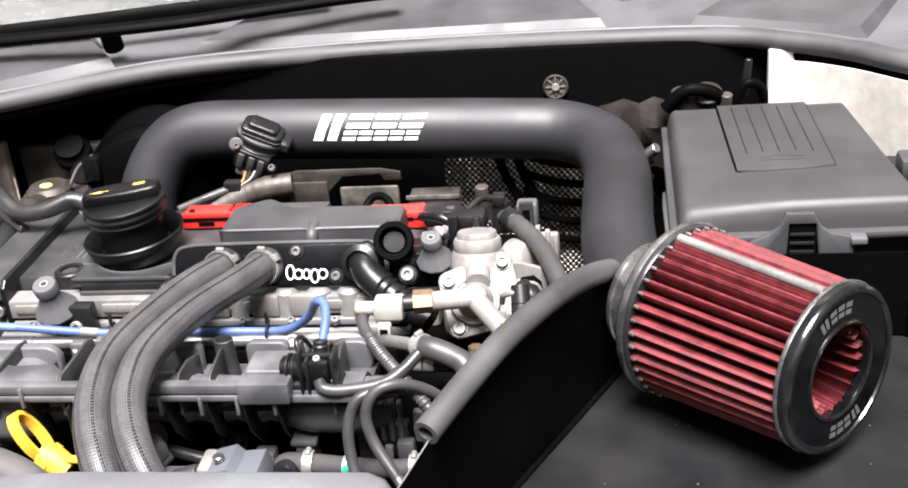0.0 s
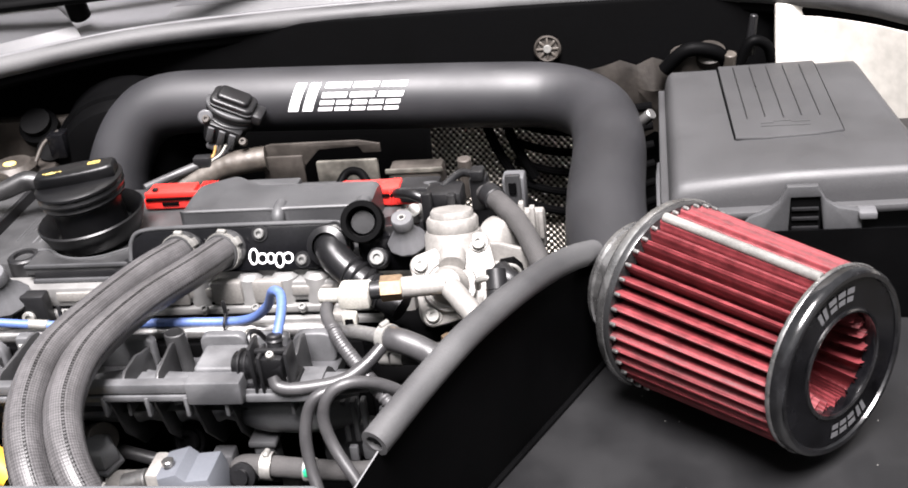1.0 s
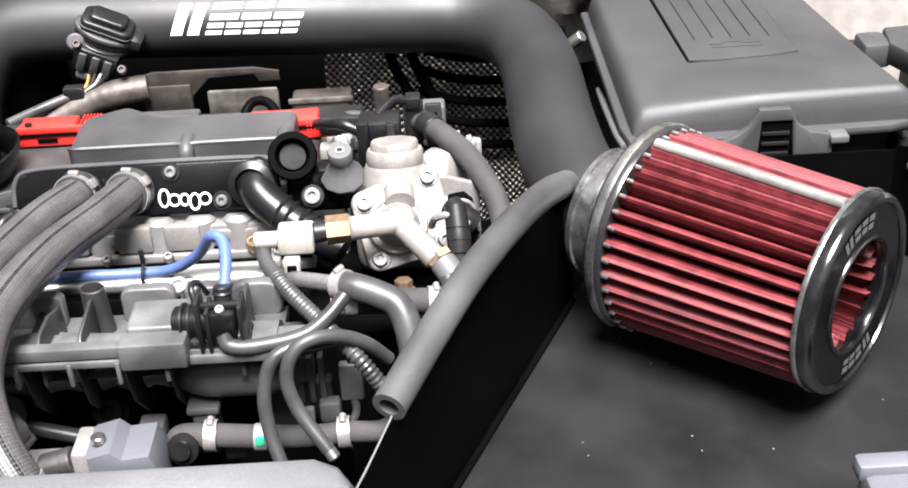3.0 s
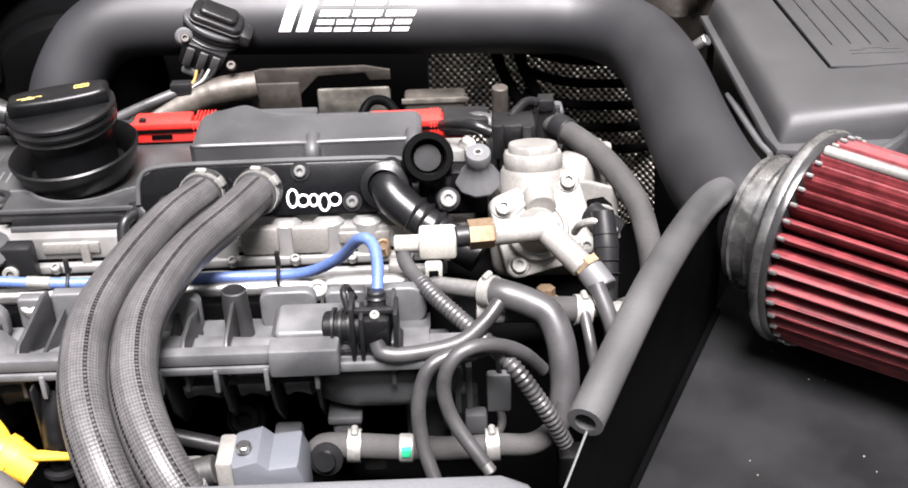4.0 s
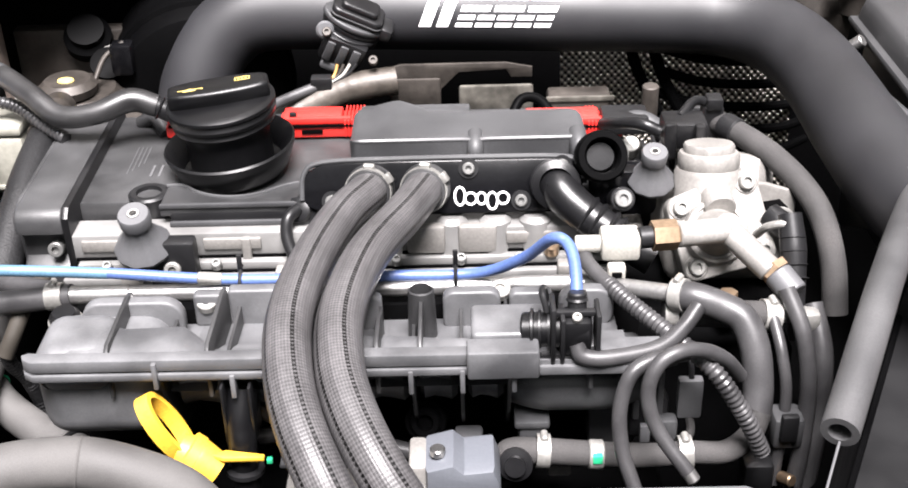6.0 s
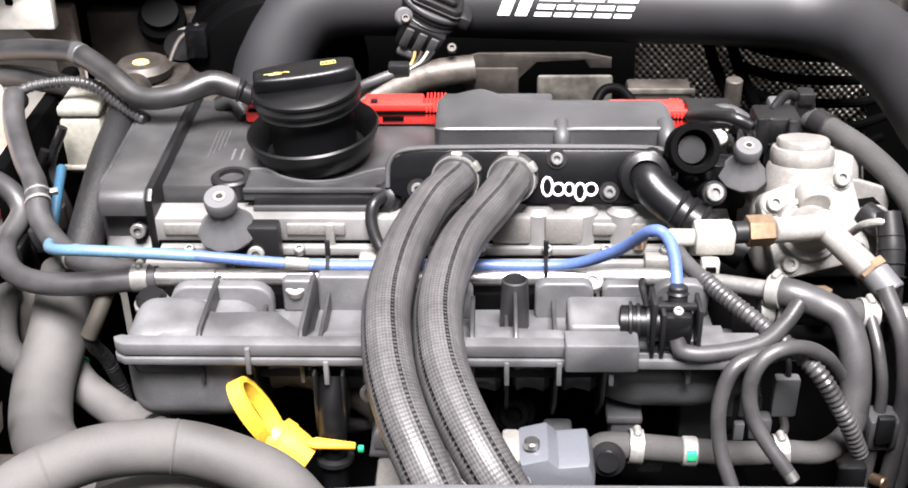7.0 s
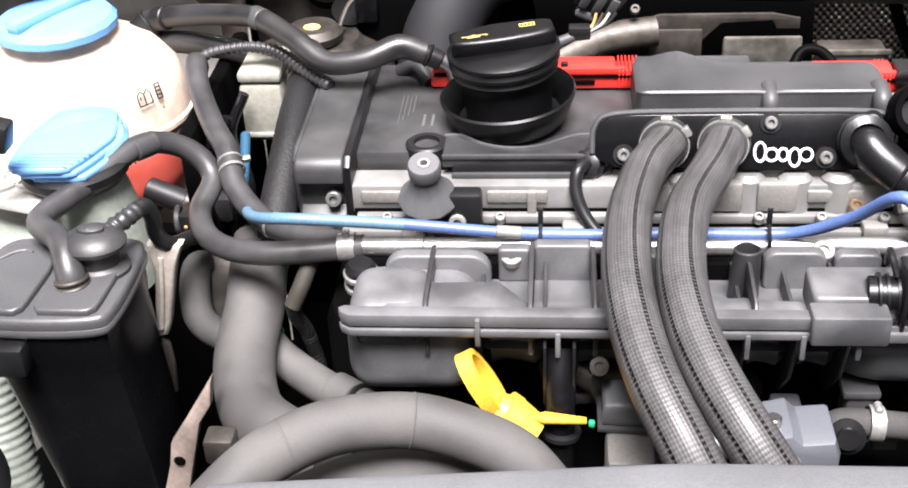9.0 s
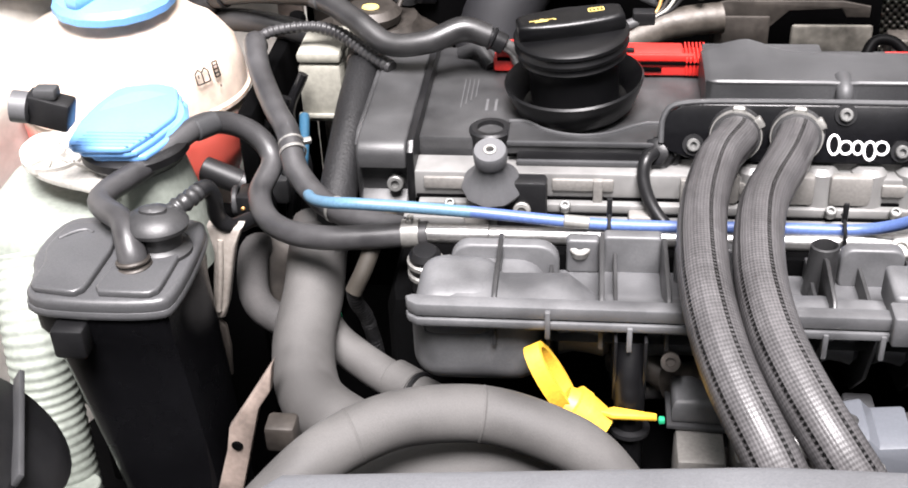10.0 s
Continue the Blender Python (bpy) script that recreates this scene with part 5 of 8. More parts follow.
def coolant_line():
    c = thing("coolant_pipe", "bright steel coolant pipe running along the engine", "pipe")
    part("pipe", tube([(-0.622, 0.983, 0.779), (-0.505, 0.983, 0.779), (-0.38, 0.983, 0.779), (-0.262, 0.983, 0.780), (-0.230, 0.965, 0.787), (-0.192, 0.938, 0.797)], 0.0065, 10, 18), STEEL, c)
    part("sleeve", cyl((-0.64, 0.983, 0.779), (-0.585, 0.983, 0.779), 0.0072), STEEL, c)
    part("bracket_tab", box(-0.598, -0.575, 0.975, 0.983, 0.768, 0.777, 0.001), DULL, c)
    b = tagged(link("vacuum_tube", tube([(-0.60, 0.979, 0.800), (-0.505, 0.983, 0.7895), (-0.402, 0.985, 0.7885), (-0.335, 0.985, 0.789), (-0.302, 0.962, 0.815), (-0.284, 0.938, 0.8445), (-0.2745, 0.929, 0.8465), (-0.2705, 0.912, 0.840), (-0.271, 0.885, 0.826)], 0.0041, 12, 16), BLUE),
               "bright blue silicone vacuum tube", "tube")
    part("faded_end", tube([(-0.742, 1.092, 0.757), (-0.730, 1.056, 0.768), (-0.715, 1.012, 0.787), (-0.698, 0.985, 0.801), (-0.676, 0.973, 0.808), (-0.64, 0.975, 0.805), (-0.598, 0.979, 0.7997)], 0.0042, 10, 16), PALEBLUE, b, "faded pale blue end")
    part("white_tag", cyl((-0.535, 0.9815, 0.7928), (-0.517, 0.9825, 0.7908), 0.0045), CLAMP, b)
    for x in (-0.504, -0.349):
        z = thing("cable_tie", "black cable tie round the pipe and the blue tube", "cable tie", "cable ties on the coolant pipe")
        part("band", tube([(x, 0.992, 0.796), (x, 0.985, 0.7965), (x, 0.976, 0.79), (x, 0.9752, 0.777), (x, 0.981, 0.7715), (x, 0.989, 0.773)], 0.0013, 6, 8), BLACK, z)
        part("tail", box(x - 0.0018, x + 0.0018, 0.984, 0.9865, 0.794, 0.809, 0.0006), BLACK, z)
        part("head", box(x - 0.003, x + 0.003, 0.974, 0.979, 0.769, 0.775, 0.001), BLACK, z)


def intake_manifold():
    m = thing("intake_manifold", "dusty black plastic intake manifold with ribs and a flange", "intake manifold")
    yz = Matrix(((0, 0, 1, 0), (1, 0, 0, 0), (0, 1, 0, 0), (0, 0, 0, 1)))
    xz = Matrix(((1, 0, 0, 0), (0, 0, -1, 0), (0, 1, 0, 0), (0, 0, 0, 1)))
    # upper shell, lofted along x: it swells over each runner and dips between them
    bm = bmesh.new()
    rows = []
    for k in range(97):
        x = -0.617 + 0.379 * k / 96
        end = min(1.0, max(0.0, (x + 0.618) / 0.020)) ** 0.5
        top = float(np.interp(x, (-0.60, -0.578, -0.570, -0.53, -0.518, -0.505, -0.474, -0.464, -0.41, -0.40, -0.375, -0.34, -0.30, -0.24), (0.8045, 0.8045, 0.8010, 0.8030, 0.7975, 0.7915, 0.7915, 0.7945, 0.7945, 0.7900, 0.7960, 0.7930, 0.7960, 0.7940))) - 0.010 * (1 - end)
        back = float(np.interp(x, (-0.60, -0.53, -0.51, -0.46, -0.40, -0.37, -0.24), (0.914, 0.912, 0.900, 0.900, 0.912, 0.904, 0.910)))
        rows.append([bm.verts.new((x, y, z)) for y, z in ((0.868, 0.786), (0.869, 0.7955), (0.872, top - 0.001), (0.878, top), (0.890, top + 0.0008), (back - 0.006, top - 0.0005), (back, top - 0.005),
                                                         (back + 0.005, 0.785), (0.922, 0.776), (0.966, 0.772), (0.966, 0.764), (0.886, 0.764))])
    for a, b in zip(rows, rows[1:]):
        for j in range(11):
            bm.faces.new((a[j], b[j], b[j + 1], a[j + 1]))
    bm.faces.new(rows[0])
    bm.faces.new(rows[-1])
    bmesh.ops.recalc_face_normals(bm, faces=bm.faces)
    part("upper_shell", bm, MANIFOLD, m, smooth=50)
    # joint flange: two stacked rims with a dark joint, stepped tabs and a narrower run at the far end
    rim = [(-0.628, 0.874), (-0.626, 0.869), (-0.620, 0.865), (-0.300, 0.864), (-0.300, 0.874), (-0.614, 0.8755), (-0.624, 0.8765)]
    part("flange", prism(rim, 0.7960, 0.8050, 0.0012), MANIFOLD, m)
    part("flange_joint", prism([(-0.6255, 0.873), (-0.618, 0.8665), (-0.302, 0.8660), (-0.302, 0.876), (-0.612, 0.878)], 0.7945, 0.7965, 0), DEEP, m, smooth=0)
    part("flange_lower", prism([(x, y - 0.0012) for x, y in rim], 0.7895, 0.7948, 0.001), MANIFOLD, m)
    part("flange_end", prism([(-0.300, 0.866), (-0.225, 0.866), (-0.206, 0.874), (-0.215, 0.898), (-0.300, 0.898)], 0.7855, 0.7925, 0.0012), MANIFOLD, m)
    part("step_pad", prism(rounded(0.056, 0.036, 0.004), 0.79, 0.8125, 0.003, Matrix.Translation((-0.311, 0.893, 0)), seg=3), MANIFOLD, m)
    part("step_flange", prism(rounded(0.046, 0.018, 0.002), 0.789, 0.8095, 0.0018, Matrix.Translation((-0.319, 0.867, 0))), MANIFOLD, m)
    part("end_dome", box(-0.624, -0.572, 0.8705, 0.926, 0.772, 0.8060, 0.014, seg=6), MANIFOLD, m)
    # upright pads along the back
    for x0, x1, y0, r, h in ((-0.607, -0.536, 0.934, 0.014, 0.034), (-0.532, -0.510, 0.948, 0.003, 0.026), (-0.508, -0.470, 0.950, 0.003, 0.030), (-0.462, -0.40, 0.938, 0.006, 0.030), (-0.358, -0.318, 0.94, 0.008, 0.032), (-0.312, -0.282, 0.944, 0.005, 0.024), (-0.278, -0.24, 0.94, 0.012, 0.032)):
        part("back_pad", prism([(x + (x0 + x1) / 2, z + 0.786) for x, z in rounded(x1 - x0, h, r)], -y0 - 0.010, -y0, 0.002, xz, seg=3), MANIFOLD, m)
    # thin cross ribs
    for x, top, y0 in ((-0.574, 0.8045, 0.948), (-0.509, 0.8055, 0.950), (-0.469, 0.8035, 0.948), (-0.262, 0.810, 0.93), (-0.400, 0.800, 0.93)):
        part("rib", prism([(0.872, 0.79), (0.873, 0.803), (0.880, 0.8075), (0.905, 0.807), (y0 - 0.012, top + 0.002), (y0, top - 0.001), (y0 + 0.003, 0.77), (0.872, 0.77)], x - 0.0015, x + 0.0015, 0.0006, yz), COVER, m)
    # hollow post with a buttress
    post = part("rib_post", lathe([(0.0105, 0), (0.0095, 0.030), (0.0088, 0.048), (0.0078, 0.049), (0.0070, 0.047), (0.0070, 0.030), (0, 0.030)], Matrix.Translation((-0.372, 0.930, 0.766)) @ Matrix.Rotation(radians(4), 4, "X") @ Matrix.Diagonal((1, 0.8, 1, 1)), 28), COVER, m)
    part("buttress", prism([(0.874, 0.80), (0.880, 0.806), (0.915, 0.811), (0.922, 0.808), (0.922, 0.78), (0.874, 0.78)], -0.3733, -0.3707, 0.0006, yz), COVER, post)
    for x in (-0.541, -0.492, -0.415, -0.378, -0.345, -0.312):
        part("flange_tab", box(x - 0.0016, x + 0.0016, 0.8615, 0.870, 0.784 if x < -0.5 else 0.776, 0.8035 if x < -0.5 else 0.7935, 0.0006), MANIFOLD, m)
    # lower half: a wide end chamber, then tubes in separate dark cells
    part("lower_end", box(-0.628, -0.544, 0.876, 0.95, 0.730, 0.793, 0.019, seg=6), MANIFOLD, m)
    part("lower_collar", box(-0.628, -0.544, 0.880, 0.89, 0.780, 0.790, 0.003), MANIFOLD, m)
    for x0, x1 in ((-0.538, -0.503), (-0.486, -0.42), (-0.412, -0.381), (-0.374, -0.349), (-0.342, -0.318)):
        w = x1 - x0
        part("runner", lathe([(0, 0), (0.013, 0), (0.0175, 0.003), (0.0155, w * 0.35), (0.0165, w * 0.6), (0.0185, w - 0.004), (0.015, w), (0, w)], aim((x0, 0.910, 0.757), (1, 0, 0.02)), 28), MANIFOLD, m)
    part("runner", tube([(-0.311, 0.905, 0.755), (-0.29, 0.900, 0.755), (-0.25, 0.900, 0.754), (-0.222, 0.910, 0.750)], [0.0165, 0.019, 0.0185, 0.015], 8, 28), GREYBLACK, m)
    for x in (-0.541, -0.500, -0.416, -0.3775, -0.3455, -0.3145):
        part("web", prism([(0.870, 0.789), (0.95, 0.789), (0.95, 0.705), (0.912, 0.712), (0.886, 0.742)], x - 0.0012, x + 0.0012, 0.0004, yz), COVER, m)
    # near-black sheet that paints the shade at the back of the cells
    part("cell_shade_sheet", box(-0.545, -0.22, 0.951, 0.955, 0.70, 0.786, 0.001), DEEP, m)
    e = thing("sensor_plug", "dark sensor plug with bright metal bands above the manifold end", "connector")
    part("body", lathe([(0.009, 0), (0.011, 0.002), (0.011, 0.030), (0.008, 0.034), (0, 0.034)], aim((-0.628, 0.962, 0.748), (0.02, -0.12, 1)), 20), BLACK, e)
    for u in (0.012, 0.022):
        part("band", lathe([(0.011, u), (0.0125, u + 0.001), (0.0125, u + 0.004), (0.011, u + 0.005)], aim((-0.628, 0.962, 0.748), (0.02, -0.12, 1)), 20), CLAMP, e, "bright metal band")
    for p in ((-0.523, 0.952, 0.79), (-0.318, 0.955, 0.793)):
        bolt("screw", p, (0, -0.4, 1), 0.0075, m, CLAMP)


def dipstick():
    d = thing("dipstick", "yellow plastic dipstick handle with a loop grip", "dipstick")
    c = Vector((-0.5375, 0.857, 0.757))
    along, wide = Vector((0.028, 0.0, -0.052)).normalized(), Vector((0.88, 0.06, 0.474)).normalized()
    across = wide.cross(along)
    bm = bmesh.new()
    ring = []
    n = 28
    for k in range(n):
        a = 2 * math.pi * k / n
        o = along * math.cos(a) * 0.0280 + across * math.sin(a) * 0.0148
        i = along * math.cos(a) * 0.0238 + across * math.sin(a) * 0.0108
        ring.append([bm.verts.new(c + o + wide * 0.0050), bm.verts.new(c + i + wide * 0.0050), bm.verts.new(c + i - wide * 0.0050), bm.verts.new(c + o - wide * 0.0050)])
    for k in range(n):
        a, b = ring[k], ring[(k + 1) % n]
        for j in range(4):
            bm.faces.new((a[j], a[(j + 1) % 4], b[(j + 1) % 4], b[j]))
    bmesh.ops.recalc_face_normals(bm, faces=bm.faces)
    part("loop", bm, YELLOW, d)
    part("stem", tube([(-0.531, 0.853, 0.742), (-0.519, 0.851, 0.736), (-0.506, 0.848, 0.727)], [0.0115, 0.0135, 0.0115], 8, 18), YELLOW, d)
    part("collar", lathe([(0.0105, 0), (0.0150, 0.002), (0.0150, 0.009), (0.0105, 0.011)], aim((-0.528, 0.853, 0.741), (0.6, -0.1, -0.45)), 24), YELLOW, d)
    part("stopper", prism([(-0.510, 0.846), (-0.500, 0.842), (-0.474, 0.842), (-0.474, 0.846), (-0.500, 0.851)], 0.739, 0.743, 0.0015), YELLOW, d)
    t = thing("dipstick_tube", "black plastic dipstick tube with fins", "tube")
    part("tube", tube([(-0.490, 0.878, 0.772), (-0.491, 0.866, 0.752), (-0.490, 0.856, 0.725), (-0.489, 0.85, 0.64)], [0.011, 0.0105, 0.009, 0.008], 8, 18), CAPPLASTIC, t)
    part("collar", lathe([(0.0085, 0), (0.0125, 0.001), (0.0125, 0.004), (0.0085, 0.005)], aim((-0.4895, 0.8545, 0.72), (0, 0.1, 1)), 24), BLACK, t)
    for k in (-1, 1):
        part("fin", box(-0.491 + 0.009 * k - 0.001, -0.491 + 0.009 * k + 0.001, 0.86, 0.885, 0.74, 0.785, 0.0005), BLACK, t)


def fuel_pump():
    """High-pressure pump: turned tower on a three-bolt cast flange with a sensor and union."""
    f = thing("fuel_pump", "silver cast aluminium high-pressure fuel pump", "fuel pump")
    face = Vector((0.12, -0.80, 0.58)).normalized()
    up = Vector((0.0, 0.25, 1)).normalized()
    foot = Vector((-0.155, 1.058, 0.781))
    part("tower", lathe([(0.0275, 0), (0.0285, 0.010), (0.0262, 0.015), (0.0258, 0.044), (0.0240, 0.0475), (0.012, 0.048), (0, 0.048)], aim(foot, up), 48), CAST, f)
    part("tower_nut", lathe([(0.0, 0), (0.0225, 0), (0.0235, 0.002), (0.0235, 0.010), (0.0222, 0.0125), (0.0195, 0.0130), (0.0195, 0.0175), (0.0185, 0.019), (0, 0.019)], aim(foot + up * 0.0470, up), 48, wave=lambda a: 1 - 0.035 * max(0.0, math.cos(6 * a)) ** 2), CAST, f, "flatted union nut")
    m = aim((-0.153, 1.010, 0.806), face)
    ears = [m.inverted() @ Vector(p) for p in ((-0.130, 1.051, 0.823), (-0.182, 1.043, 0.805), (-0.171, 1.0136, 0.771), (-0.118, 1.022, 0.781))]
    ears.sort(key=lambda e: math.atan2(e.y, e.x))
    ring = []
    for k, e in enumerate(ears):
        before, after = ears[k - 1], ears[(k + 1) % 4]
        a0 = math.atan2(e.y - before.y, e.x - before.x) - math.pi / 2
        a1 = math.atan2(after.y - e.y, after.x - e.x) - math.pi / 2
        a1 += 2 * math.pi * (a1 < a0)
        ring += [(e.x + 0.0098 * math.cos(a0 + (a1 - a0) * j / 6), e.y + 0.0098 * math.sin(a0 + (a1 - a0) * j / 6)) for j in range(7)]
    part("flange", prism(ring, -0.034, -0.021, 0.0015, m, seg=3), CAST, f)
    part("body", lathe([(0.0245, -0.024), (0.0243, -0.016), (0.0230, -0.0140), (0.0205, -0.0140), (0.0198, -0.0160), (0.0178, -0.0160), (0.0165, -0.010), (0.0140, -0.004), (0.0125, 0.008), (0.0105, 0.0135), (0.0078, 0.0145), (0.0, 0.0145)], m, 48), CAST, f)
    for e in ears:
        q = m @ Vector((e.x, e.y, -0.024))
        part("lug", cyl(q - face * 0.012, q + face * 0.004, 0.0092), CAST, f)
        bolt("screw", q + face * 0.004, face, 0.0062, f, CLAMP, h=0.005)
    part("neck", cyl(m @ Vector((0.004, 0.016, -0.012)), m @ Vector((0.006, 0.036, -0.030)), 0.012), CAST, f)
    part("head_casting", box(-0.19, -0.098, 1.03, 1.12, 0.745, 0.80, 0.012, seg=3), CAST, f)
    part("side_arm", cyl((-0.190, 0.990, 0.8145), (-0.153, 0.999, 0.8125), 0.0092), CAST, f)
    part("union", cyl((-0.150, 0.998, 0.810), (-0.125, 0.973, 0.793), 0.0096), CAST, f)
    part("union_nut", lathe([(0, 0), (0.0108, 0), (0.0108, 0.006), (0, 0.006)], aim((-0.1245, 0.976, 0.795), (0.023, -0.028, -0.019)), 6), BRASS, f, "brass union nut")
    part("union_cap", cyl((-0.121, 0.9715, 0.792), (-0.111, 0.958, 0.783), 0.0105), GREYKNOB, f)
    part("hex", lathe([(0, 0), (0.0112, 0), (0.0112, 0.017), (0.010, 0.019), (0, 0.019)], aim((-0.208, 0.992, 0.813), (1, 0.12, -0.01)), 6), BRASS, f, "brass pressure sensor hex")
    part("sensor_neck", cyl((-0.218, 0.991, 0.812), (-0.205, 0.993, 0.812), 0.008), BLACK, f)
    part("lower_union", lathe([(0, 0), (0.010, 0), (0.010, 0.012), (0.007, 0.012), (0.007, 0.02), (0, 0.02)], aim((-0.152, 0.978, 0.752), (0, 0.1, 1)), 6), BRASS, f)
    c = thing("sensor_connector", "ivory plastic plug on the fuel pressure sensor", "connector")
    part("body", box(-0.245, -0.217, 0.980, 1.002, 0.799, 0.818, 0.003), CONNECT, c)
    part("nose", cyl((-0.263, 0.991, 0.808), (-0.244, 0.991, 0.808), 0.0065), CONNECT, c)
    part("key", box(-0.241, -0.228, 0.971, 0.98, 0.788, 0.80, 0.002), CONNECT, c)
    part("slot", box(-0.238, -0.231, 0.969, 0.973, 0.790, 0.796, 0.0005), DEEP, c)
    # black plug and wiring on top of the tower
    k = thing("pump_plug", "black wiring plug with a clip on the fuel pump", "connector")
    part("body", box(-0.185, -0.150, 1.10, 1.13, 0.826, 0.848, 0.004), BLACK, k)
    part("clip", box(-0.186, -0.176, 1.092, 1.10, 0.822, 0.852, 0.002), BLACK, k)
    part("clip", box(-0.162, -0.154, 1.092, 1.10, 0.826, 0.85, 0.002), BLACK, k)
    part("tower_plug", box(-0.148, -0.131, 1.137, 1.155, 0.81, 0.845, 0.003), BLACK, k)
    part("tower_plug_lid", box(-0.146, -0.133, 1.134, 1.15, 0.843, 0.853, 0.002), BLACK, k)
    part("wire", tube([(-0.185, 1.115, 0.835), (-0.20, 1.12, 0.84), (-0.215, 1.14, 0.832), (-0.225, 1.165, 0.82)], 0.005, 6, 12), BLACK, k)
    part("wire", tube([(-0.17, 1.12, 0.845), (-0.155, 1.14, 0.85), (-0.14, 1.145, 0.844)], 0.004, 6, 12), BLACK, k)
    # vacuum pump housing behind
    v = thing("vacuum_pump", "grey cast vacuum pump housing with bolts", "pump")
    part("housing", lathe([(0, 0), (0.026, 0), (0.028, 0.004), (0.028, 0.026), (0.022, 0.03), (0, 0.03)], aim((-0.128, 1.105, 0.79), (0.55, -0.2, 0.1)), 36), CAST, v)
    part("ear", box(-0.105, -0.082, 1.155, 1.167, 0.760, 0.799, 0.003), CAST, v)
    for x in (-0.103, -0.093, -0.085):
        part("fin", box(x - 0.0025, x + 0.0025, 1.149, 1.157, 0.772, 0.806 + 0.5 * (-0.093 - x), 0.0012), CAST, v)
    part("back_plate", prism([(-0.125, 0.745), (-0.088, 0.745), (-0.088, 0.800), (-0.094, 0.811), (-0.112, 0.817), (-0.125, 0.818)], 1.058, 1.064, 0.002, Matrix(((1, 0, 0, 0), (0, 0, 1, 0), (0, 1, 0, 0), (0, 0, 0, 1)))), CAST, v, "dusty cast cover plate")
    part("gasket_edge", tube([(-0.110, 1.042, 0.763), (-0.123, 1.042, 0.775), (-0.1225, 1.042, 0.788), (-0.113, 1.042, 0.802), (-0.101, 1.042, 0.804), (-0.094, 1.042, 0.797), (-0.090, 1.042, 0.776)], 0.0018, 3, 8), CLAMP, v, "bright gasket edge round the dark port")
    part("port_hollow", prism([(-0.110, 0.760), (-0.123, 0.775), (-0.1225, 0.788), (-0.113, 0.802), (-0.101, 0.804), (-0.094, 0.797), (-0.090, 0.770)], 1.046, 1.059, 0, Matrix(((1, 0, 0, 0), (0, 0, 1, 0), (0, 1, 0, 0), (0, 0, 0, 1)))), DEEP, v, smooth=0)
    part("port", tube([(-0.112, 1.04, 0.80), (-0.104, 1.03, 0.797), (-0.095, 1.03, 0.79)], 0.010, 6, 18), BLACK, v)


def elbow_and_ring():
    e = hose("breather_elbow", "shiny black ribbed rubber elbow hose", [(-0.2715, 1.086, 0.810), (-0.270, 1.068, 0.814), (-0.262, 1.056, 0.808), (-0.246, 1.045, 0.798), (-0.225, 1.034, 0.787), (-0.20, 1.022, 0.775)], [0.0165, 0.016, 0.0150, 0.0142, 0.0138, 0.0136], BLACK, per=8, seg=24)
    d = Vector((0.0, -0.91, 0.41))
    part("cuff", lathe([(0.012, 0), (0.0188, 0.001), (0.0194, 0.004), (0.0194, 0.010), (0.0180, 0.011), (0.0180, 0.015), (0.0188, 0.016), (0.0188, 0.019), (0.013, 0.022)], aim((-0.2715, 1.078, 0.8115), d), 36), BLACK, e, "ribbed black cuff")
    for u in (0.15, 0.3, 0.5, 0.62, 0.85):
        q = Vector((-0.255, 1.051, 0.8035)).lerp(Vector((-0.210, 1.027, 0.780)), u)
        part("ridge", lathe([(0.0142 - 0.0006 * u, -0.0022), (0.0160 - 0.0008 * u, 0), (0.0142 - 0.0006 * u, 0.0022)], aim(q, (0.04, -0.018, -0.021)), 28), BLACK, e)
    r = thing("lifting_eye", "black plastic ring holder beside the fuel pump", "bracket")
    m = aim((-0.237, 1.07, 0.838), (0.1, -0.85, 0.5))
    part("ring", lathe([(0.0128, -0.012), (0.0185, -0.012), (0.0198, -0.008), (0.0198, 0.004), (0.0185, 0.007), (0.0142, 0.007), (0.0128, 0.004), (0.0128, -0.012)], m, 40), SHEET, r)
    part("slot", box(-0.0012, 0.0012, -0.012, 0.012, -0.006, -0.004, 0.0005, m), DEEP, r)
    part("plug", lathe([(0, -0.003), (0.0105, -0.003), (0.0118, -0.005), (0.0135, -0.010)], m, 32), BLACK, r)
    part("arm", box(-0.246, -0.192, 1.068, 1.092, 0.785, 0.825, 0.006), GLOSS, r)
    part("spacer", cyl((-0.2235, 1.062, 0.804), (-0.222, 1.047, 0.813), 0.0095), BLACK, r)
    bolt("screw", (-0.2225, 1.0485, 0.8125), (0.1, -0.85, 0.5), 0.0068, r, SCREW, h=0.006)


